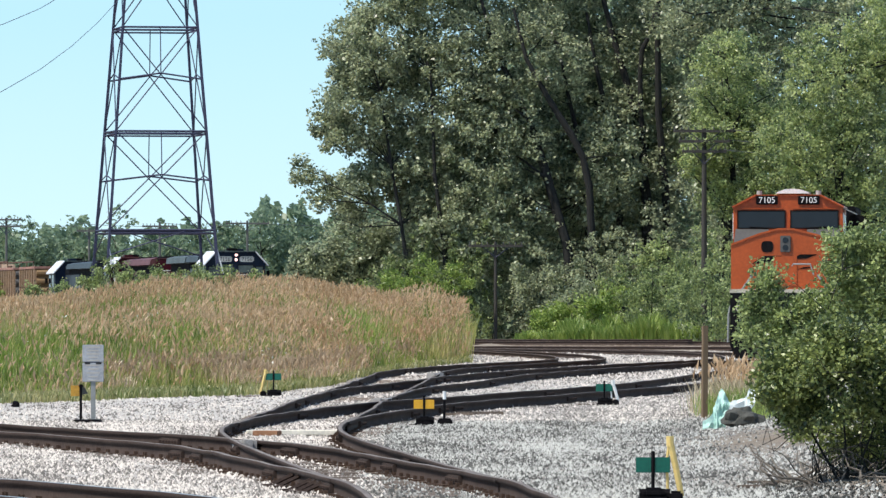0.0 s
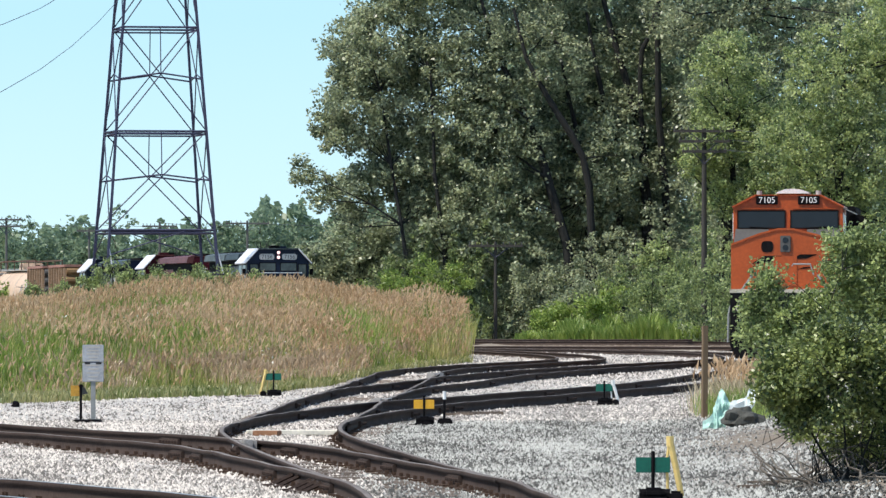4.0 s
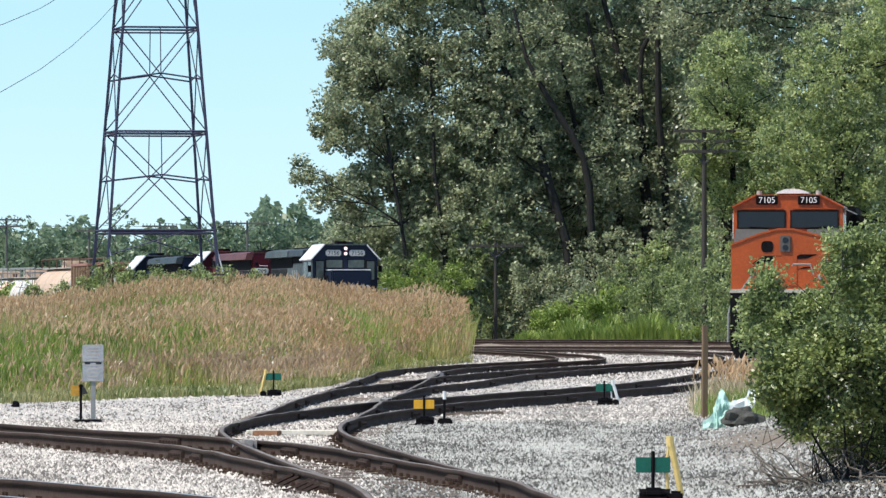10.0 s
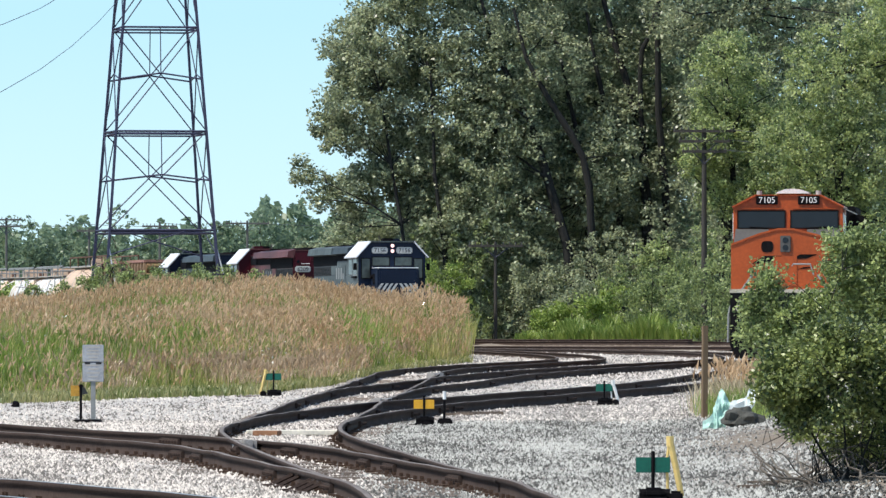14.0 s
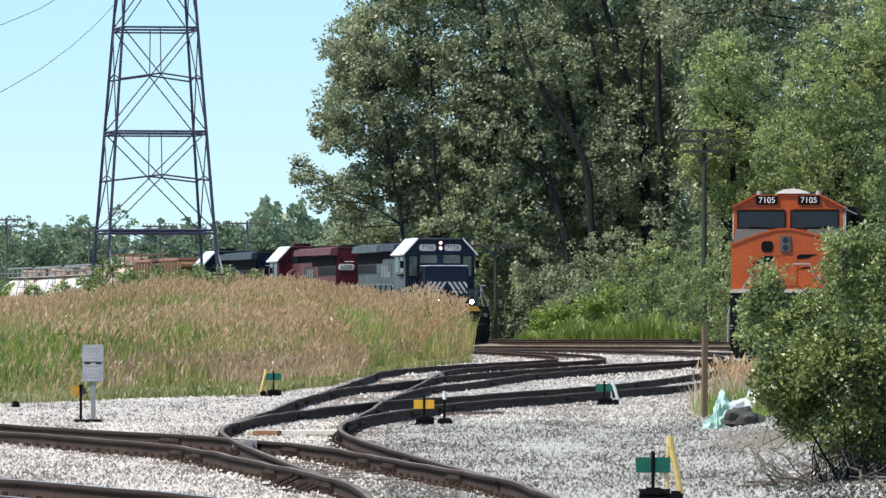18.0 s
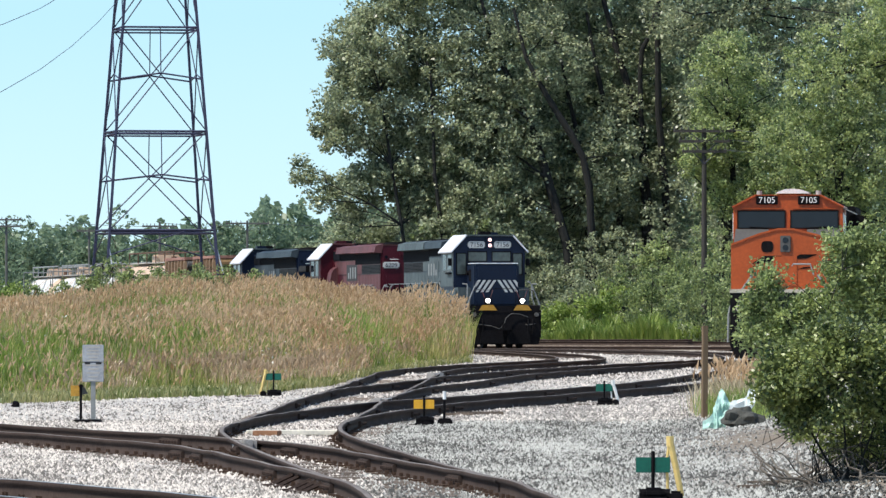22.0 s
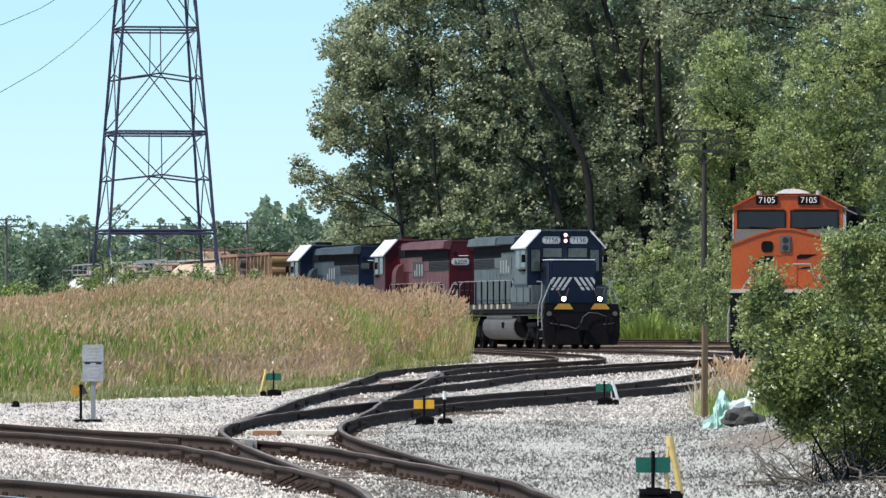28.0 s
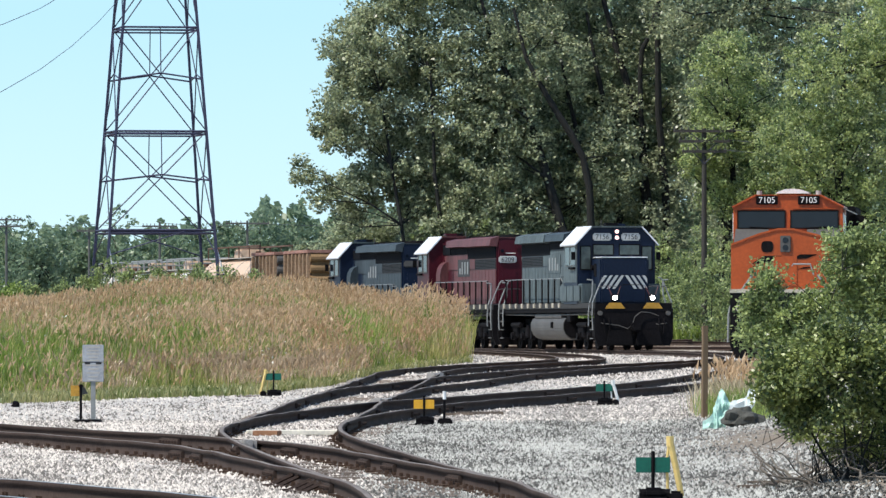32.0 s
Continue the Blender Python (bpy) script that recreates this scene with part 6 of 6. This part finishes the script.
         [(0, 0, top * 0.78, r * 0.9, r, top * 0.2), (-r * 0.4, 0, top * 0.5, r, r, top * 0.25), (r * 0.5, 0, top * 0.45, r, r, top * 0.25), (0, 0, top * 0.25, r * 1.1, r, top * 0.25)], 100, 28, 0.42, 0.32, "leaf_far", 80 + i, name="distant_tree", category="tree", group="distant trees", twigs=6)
tree("round green bush beside the far track", -26.0, 432.0, [[(0, -0.5, 0.08), (0, 2.5, 0.04)]], [(0, 0, 1.5, 1.7, 1.6, 1.6), (-0.9, 0, 2.4, 1.1, 1.1, 0.9), (0.8, 0, 1.9, 0.9, 1.0, 1.0)], 90, 60, 0.3, 0.16, "leaf_under", 120, name="shrub", category="shrub", twigs=10)
# weeds at the tower's foot, above the reeds
for i, (x, d, h) in enumerate(((-11.1, 238.0, 3.0), (-10.3, 240.0, 2.8), (-9.4, 241.0, 2.9), (-8.2, 242.0, 2.75), (-11.6, 240.0, 2.6), (-7.3, 243.0, 2.7), (-6.4, 244.0, 2.55), (-10.0, 236.0, 2.6), (-12.6, 241.0, 2.4), (-13.6, 243.0, 2.2), (-8.8, 239.0, 2.6), (-10.7, 237.0, 2.9), (-7.8, 240.0, 2.5), (-5.4, 245.0, 2.4))):
    z = ground_z(x, d)
    tree("leafy green weed among the reeds", x, d, [[(0, z, 0.03), (0, h, 0.015)]], [(0, 0, (z + h) / 2 + 0.3, 0.5, 0.5, (h - z) / 2)], 46, 30, 0.1, 0.075, "leaf_bush", 130 + i, name="weed", category="weed", group="tall weeds", twigs=8, twig_r=0.008)

# bushes at the yard's edge
z = ground_z(5.0, 100)
tree("tall leafy green bush at the edge of the yard", 5.35, 104.0, [[(0.0, z, 0.02), (-0.1, 0.8, 0.014), (0.1, 1.5, 0.009), (0.3, 2.1, 0.004)], [(0.9, z, 0.02), (1.05, 0.9, 0.014), (0.95, 1.7, 0.009), (0.9, 2.5, 0.004)]],
     [(-0.95, 0, 1.65, 0.17, 0.3, 0.3), (-0.98, 0, 1.25, 0.15, 0.3, 0.22), (-0.72, 0, 2.0, 0.22, 0.35, 0.26), (-0.7, 0, 1.6, 0.28, 0.45, 0.42), (-0.66, 0, 1.15, 0.36, 0.5, 0.35), (-0.35, 0, 1.3, 0.36, 0.5, 0.42), (0.05, 0, 1.5, 0.28, 0.4, 0.36), (-0.2, 0, 1.55, 0.26, 0.4, 0.33), (0.3, 0, 1.75, 0.36, 0.5, 0.5), (0.32, 0, 2.2, 0.27, 0.4, 0.4), (0.5, 0, 2.45, 0.3, 0.4, 0.34), (0.12, 0, 2.58, 0.1, 0.2, 0.2), (0.9, 0, 1.9, 0.5, 0.6, 0.75), (0.95, 0, 2.4, 0.4, 0.5, 0.4), (1.4, 0, 2.35, 0.5, 0.6, 0.5), (1.4, 0, 1.6, 0.6, 0.6, 0.8), (0.3, 0, 0.85, 0.9, 0.7, 0.6), (1.3, 0, 0.9, 0.7, 0.6, 0.7), (-0.45, 0.1, 0.7, 0.35, 0.5, 0.4)],
     1050, 38, 0.1, 0.05, "leaf_bush", 141, name="bush", category="bush", twigs=45, twig_r=0.006)
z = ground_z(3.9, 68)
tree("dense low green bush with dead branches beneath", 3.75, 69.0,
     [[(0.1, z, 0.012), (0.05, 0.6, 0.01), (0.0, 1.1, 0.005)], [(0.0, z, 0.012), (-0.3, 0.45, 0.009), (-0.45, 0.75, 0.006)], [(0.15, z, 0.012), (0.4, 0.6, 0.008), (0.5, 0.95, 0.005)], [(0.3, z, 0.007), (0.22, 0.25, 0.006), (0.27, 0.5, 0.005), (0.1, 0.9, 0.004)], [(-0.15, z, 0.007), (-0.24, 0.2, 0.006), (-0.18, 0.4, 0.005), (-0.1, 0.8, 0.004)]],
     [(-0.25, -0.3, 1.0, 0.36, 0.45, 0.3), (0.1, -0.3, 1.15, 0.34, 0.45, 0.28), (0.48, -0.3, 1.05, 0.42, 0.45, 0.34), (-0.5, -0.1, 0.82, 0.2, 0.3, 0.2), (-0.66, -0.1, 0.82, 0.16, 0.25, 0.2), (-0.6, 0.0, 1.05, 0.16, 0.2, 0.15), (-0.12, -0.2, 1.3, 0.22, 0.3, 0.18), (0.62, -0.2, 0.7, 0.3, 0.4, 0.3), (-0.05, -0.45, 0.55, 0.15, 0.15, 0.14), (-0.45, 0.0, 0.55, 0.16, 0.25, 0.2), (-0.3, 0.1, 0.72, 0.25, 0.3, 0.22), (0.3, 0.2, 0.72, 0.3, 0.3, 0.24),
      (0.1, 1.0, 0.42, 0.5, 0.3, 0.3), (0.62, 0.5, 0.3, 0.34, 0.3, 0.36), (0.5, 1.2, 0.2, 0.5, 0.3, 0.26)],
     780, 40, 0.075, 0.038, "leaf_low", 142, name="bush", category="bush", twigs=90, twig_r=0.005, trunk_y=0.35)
bm = B()
rng = np.random.default_rng(9)
for k in range(46):
    x, y = 3.12 + rng.uniform(-0.1, 1.2), 70.0 + rng.uniform(-2.2, 1.0)
    zz = ground_z(x, y)
    p = Vector((x, y, zz + 0.02))
    pts = [p]
    aim = Vector((rng.uniform(-0.14, 0.14), rng.uniform(-0.08, 0.08), rng.uniform(0.0, 0.09)))
    for j in range(5):
        p = p + aim * 0.8 + Vector((rng.uniform(-0.07, 0.07), rng.uniform(-0.06, 0.06), rng.uniform(-0.05, 0.05)))
        p.z = max(p.z, zz + 0.02)
        pts.append(p.copy())
    limb(bm, pts, 0.004 + 0.006 * (k % 3), 0.003)
tagged(part("dead_branches", bm, "twig"), "bare grey dead branches under the bush", "branches", kind="stuff")


bm = B()
for k in range(110):
    x, y = 3.5 + rng.uniform(0.0, 1.1), 69.9 + rng.uniform(-0.9, 0.9)
    p = Vector((x, y, ground_z(x, y) - 0.01))
    tip = p + Vector((rng.uniform(-0.22, 0.22), rng.uniform(-0.15, 0.15), rng.uniform(0.12, 0.42)))
    bend = (p + tip) / 2 + Vector((rng.uniform(-0.05, 0.05), 0, rng.uniform(-0.03, 0.05)))
    limb(bm, [p, bend, tip], 0.005, 0.002)
tagged(part("dry_brush", bm, "bark"), "tangle of dark bare stems under the bush", "branches", kind="stuff")


# ---- switch stands, sign, post and litter ----
def switch_stand(x, d, colour, lever, label, lean=1, tall=0.42, lever_top=0.5, upright=False):
    """A low ground-throw stand with a two-vane target and a lever."""
    z = ground_z(x, d)
    st = thing("switch_stand", label, "switch stand", pose(x, d, z, 0, 0, 0), "switch stands")
    bm = box(B(), (-0.13, -0.2, -0.03), (0.13, 0.2, 0.05), 0.015)
    box(bm, (-0.09, -0.12, 0.04), (0.1, 0.12, 0.13), 0.03)
    rod(bm, (-0.12, 0, 0.07), (0.15, 0, 0.07), 0.05, n=10)
    part("base_casting", bm, "black", st, "grimy black base casting")
    for yy in (-0.22, 0.22):
        part("headblock_tie", box(B(), (-0.75, yy - 0.1, -0.1), (0.32, yy + 0.1, -0.005), 0.01), "tie", st)
    part("spindle", rod(B(), (0, 0, 0.1), (0, 0, tall + 0.08), 0.016, n=8), "black", st)
    for s in (-1, 1):
        part("target_vane", box(B(), (s * 0.083 - 0.068, -0.006, tall - 0.11), (s * 0.083 + 0.068, 0.006, tall + 0.025), 0.004), colour, st)
    part("target_post", rod(B(), (0, -0.012, tall - 0.13), (0, -0.012, tall + 0.07), 0.012, n=6), "black", st)
    if upright:
        lv = part("lever", rod(B(), (0.3, 0, 0.0), (0.3, 0, lever_top), 0.02, 0.018, n=8), "black", st)
        part("lever_grip", rod(B(), (0.3, 0, lever_top - 0.02), (0.3, 0, lever_top + 0.1), 0.026, n=8), lever, lv, "white lever grip")
        part("foot_latch", box(B(), (0.2, -0.1, -0.02), (0.42, 0.1, 0.1), 0.02), "black", st)
        part("throw_rod", rod(B(), (-0.12, 0, 0.0), (-0.75, 0.15, -0.02), 0.018, n=6), "rail", st)
        return st
    bm = limb(B(), [(lean * 0.25, 0, 0.05), (lean * 0.2, 0, lever_top * 0.55), (lean * 0.145, 0, lever_top)], 0.026, 0.03)
    limb(bm, [(lean * 0.145, 0.03, lever_top - 0.02), (lean * 0.12, 0.03, lever_top * 0.6), (lean * 0.13, 0.03, 0.12)], 0.013, 0.013)
    lv = part("lever", bm, lever, st)
    part("lever_grip", rod(B(), (lean * 0.152, 0, lever_top - 0.07), (lean * 0.148, 0, lever_top + 0.02), 0.034, n=8), lever, lv)
    part("foot_latch", box(B(), (lean * 0.2 - 0.06, -0.1, -0.02), (lean * 0.2 + 0.06, 0.1, 0.1), 0.02), "black", st)
    part("throw_rod", rod(B(), (-0.12, 0, 0.0), (-0.75, 0.15, -0.02), 0.018, n=6), "rail", st)
    return st


switch_stand(1.84, 64.0, "green", "paleyellow", "green-targeted switch stand with a pale yellow lever", 1, 0.37, 0.56)
switch_stand(-0.28, 107.6, "yellow", "white", "yellow-targeted switch stand beside the turnout", 1, 0.35, 0.4, True)
switch_stand(2.87, 129.9, "green", "white", "green-targeted switch stand with a white lever", 1, 0.35, 0.42)
switch_stand(-3.3, 142.2, "green", "paleyellow", "green-targeted switch stand at the edge of the reeds", -1, 0.42, 0.5)


def sign(x, d):
    z = ground_z(x, d)
    sg = thing("trackside_sign", "small white metal notice on a post in ballast", "sign", pose(x, d, z))
    part("post", box(B(), (-0.035, -0.02, -0.1), (0.035, 0.02, 0.62), 0.006), "railing", sg, "pale steel post")
    for lo, hi in ((0.91, 1.17), (0.61, 0.9)):
        bd = part("board", box(B(), (-0.16, -0.04, lo), (0.16, -0.022, hi), 0.006), "signgrey", sg, "grey-white enamel board")
        n = 5
        for k in range(n):
            zz = hi - 0.04 - k * (hi - lo - 0.06) / (n - 1)
            w = (0.11, 0.085, 0.1, 0.07, 0.09)[k]
            part("text_bar", box(B(), (-w, -0.044, zz - 0.009), (w, -0.0405, zz + 0.009)), "tankgrey", bd)
    for s in (-1, 1):
        part("text_bar", box(B(), (s * 0.085 - 0.04, -0.046, 0.875), (s * 0.085 + 0.04, -0.041, 0.905)), "ink", sg)
    part("backing", box(B(), (-0.13, -0.022, 0.65), (0.13, -0.012, 1.1)), "steel", sg)
    return sg


sign(-5.26, 109.8)


def derail(x, d):
    z = ground_z(x, d)
    de = thing("derail_stand", "short black stand with a small yellow target", "switch stand", pose(x, d, z))
    part("base_plate", box(B(), (-0.1, -0.3, -0.02), (0.3, 0.3, 0.05), 0.01), "black", de)
    part("post", rod(B(), (0, 0, 0), (0, 0, 0.55), 0.02, n=8), "black", de)
    part("target", box(B(), (-0.15, -0.02, 0.4), (-0.02, -0.005, 0.56), 0.004), "stepgold", de)
    part("rear_flag", prism(B(), [(0.02, 0.42), (0.11, 0.44), (0.02, 0.58)], "y", -0.01, 0.005), "debris", de)
    part("latch", box(B(), (-0.03, -0.05, 0.53), (0.03, 0.05, 0.58), 0.01), "black", de)


derail(-5.42, 109.3)

bm = box(B(), (-0.04, -0.04, -0.3), (0.042, 0.042, 1.4), 0.006)
ob = part("timber_post", bm, "post")
ob.matrix_basis = pose(3.99, 111.5, ground_z(3.99, 111.5), 0, 0.4, 18)
tagged(ob, "upright square timber post in ballast", "post")


def crumpled(name, label, x, d, size, squash, material, seed, category="plastic bag"):
    """A crumpled sheet or bag: an uneven lump with sharp folds."""
    bm = B()
    bmesh.ops.create_icosphere(bm, subdivisions=3, radius=1.0)
    for v in bm.verts:
        n1 = noise.noise(v.co * 2.1 + Vector((seed, 0, 0))) * 0.55 + noise.noise(v.co * 5.0 + Vector((0, seed, 0))) * 0.3
        v.co *= 1 + n1
        v.co.x, v.co.y, v.co.z = v.co.x * size * squash[0], v.co.y * size * squash[1], max(v.co.z, -0.55) * size * squash[2]
    ob = part(name, bm, material)
    ob.matrix_basis = pose(x, d, ground_z(x, d) + size * squash[2] * 0.5)
    return tagged(ob, label, category)


def draped(name, label, x, d, outline, lean, material, seed, fold=0.06, category="plastic sheet"):
    """A slumped sheet with sharp folds: outline in (x, z) beside its foot, leaning back by lean per metre."""
    bm = B()
    bm.faces.new([bm.verts.new((u, w * lean, w)) for u, w in outline])
    bmesh.ops.triangulate(bm, faces=bm.faces[:])
    bmesh.ops.subdivide_edges(bm, edges=bm.edges[:], cuts=4, use_grid_fill=True)
    for v in bm.verts:
        p = Vector((v.co.x * 9 + seed, v.co.z * 6, seed))
        q = Vector((v.co.x * 22, v.co.z * 16 + seed, 0.0))
        v.co.y += fold * (abs(noise.noise(p)) * 2.4 - 0.6) + fold * 0.5 * noise.noise(q)
        v.co.x += 0.02 * noise.noise(q + Vector((5, 0, 0)))
        v.co.z = max(v.co.z + 0.025 * noise.noise(q + Vector((0, 9, 0))), 0.0)
    bmesh.ops.recalc_face_normals(bm, faces=bm.faces[:])
    bmesh.ops.solidify(bm, geom=bm.faces[:], thickness=0.006)
    ob = part(name, bm, material)
    ob.matrix_basis = pose(x, d, ground_z(x, d) - 0.01)
    return tagged(ob, label, category)


draped("plastic_sheet", "crumpled white plastic sheet beside the post", 4.0, 101.6, [(-0.14, 0.1), (0.05, 0.1), (0.22, 0.16), (0.34, 0.3), (0.37, 0.46), (0.3, 0.57), (0.22, 0.42), (0.06, 0.36), (-0.12, 0.33)], 0.35, "bag", 2.0)
draped("plastic_sheet", "pale mint plastic sheet slumped on ballast", 3.76, 100.2, [(-0.22, 0.0), (0.0, 0.0), (0.12, 0.02), (0.13, 0.22), (0.19, 0.34), (0.13, 0.48), (0.07, 0.56), (0.0, 0.42), (-0.06, 0.2), (-0.18, 0.1)], 0.35, "baggreen", 5.0)
crumpled("rubbish_bag", "dull grey-brown rubbish bag against plastic", 4.1, 99.9, 0.2, (1.25, 0.9, 0.85), "debris", 8.0)
crumpled("debris_lump", "small dark lump lying on pale ballast", -7.38, 126.0, 0.07, (0.9, 0.7, 1.0), "black", 3.0, "debris")


def plank(name, label, x, d, long, wide, rz, material, thick=0.08):
    bm = box(B(), (-long / 2, -wide / 2, 0), (long / 2, wide / 2, thick), 0.008)
    ob = part(name, bm, material)
    ob.matrix_basis = pose(x, d, ground_z(x, d) + 0.005, 0, 0, rz)
    return tagged(ob, label, "plank", "loose planks")


plank("plank", "pale splintered plank lying between the rails", -2.05, 98.6, 1.2, 0.6, 3, "chest", 0.06)
plank("plank", "brown weathered board between the rails", -2.35, 97.6, 0.34, 0.3, -10, "rust", 0.07)
plank("plank", "dark old tie piece lying on ballast", 0.6, 117.6, 0.75, 0.12, 12, "tie", 0.05)
plank("plank", "dark old tie piece lying on ballast", 0.25, 116.5, 0.5, 0.12, -8, "tie", 0.04)
plank("plank", "dark weathered board near the bush", 2.9, 69.0, 0.24, 0.1, 5, "tie", 0.03)
plank("plank", "thin dark stick on ballast", 3.3, 69.8, 0.8, 0.025, 2, "tie", 0.02)


# ---- motion of the train ----
def motions():
    steps = [32.0 * i / 32 for i in range(33)]
    for ob, back, half, turned in CONSIST:
        rows = []
        for t in steps:
            s = gone(t) + back
            (x0, y0), (x1, y1) = on_line(s - half), on_line(s + half)
            x, y = (x0 + x1) / 2, (y0 + y1) / 2
            head = math.degrees(math.atan2(y0 - y1, x0 - x1))
            dip = math.degrees(math.atan2(rail_z(y0) - rail_z(y1), 2 * half))
            rows.append((t, pose(x, y, rail_z(y), 0, dip if turned else -dip, head + (180 if turned else 0))))
        walk(ob, rows)
    fine = [0.2 * i for i in range(161)]
    for i, (ob, x) in enumerate(WHEELS):
        way = 1.0 if i < 6 else -1.0
        walk(ob, [(t, pose(x, 0, 0.51, 0, way * math.degrees((gone(0.0) - gone(t)) / 0.505), 0)) for t in fine])


motions()
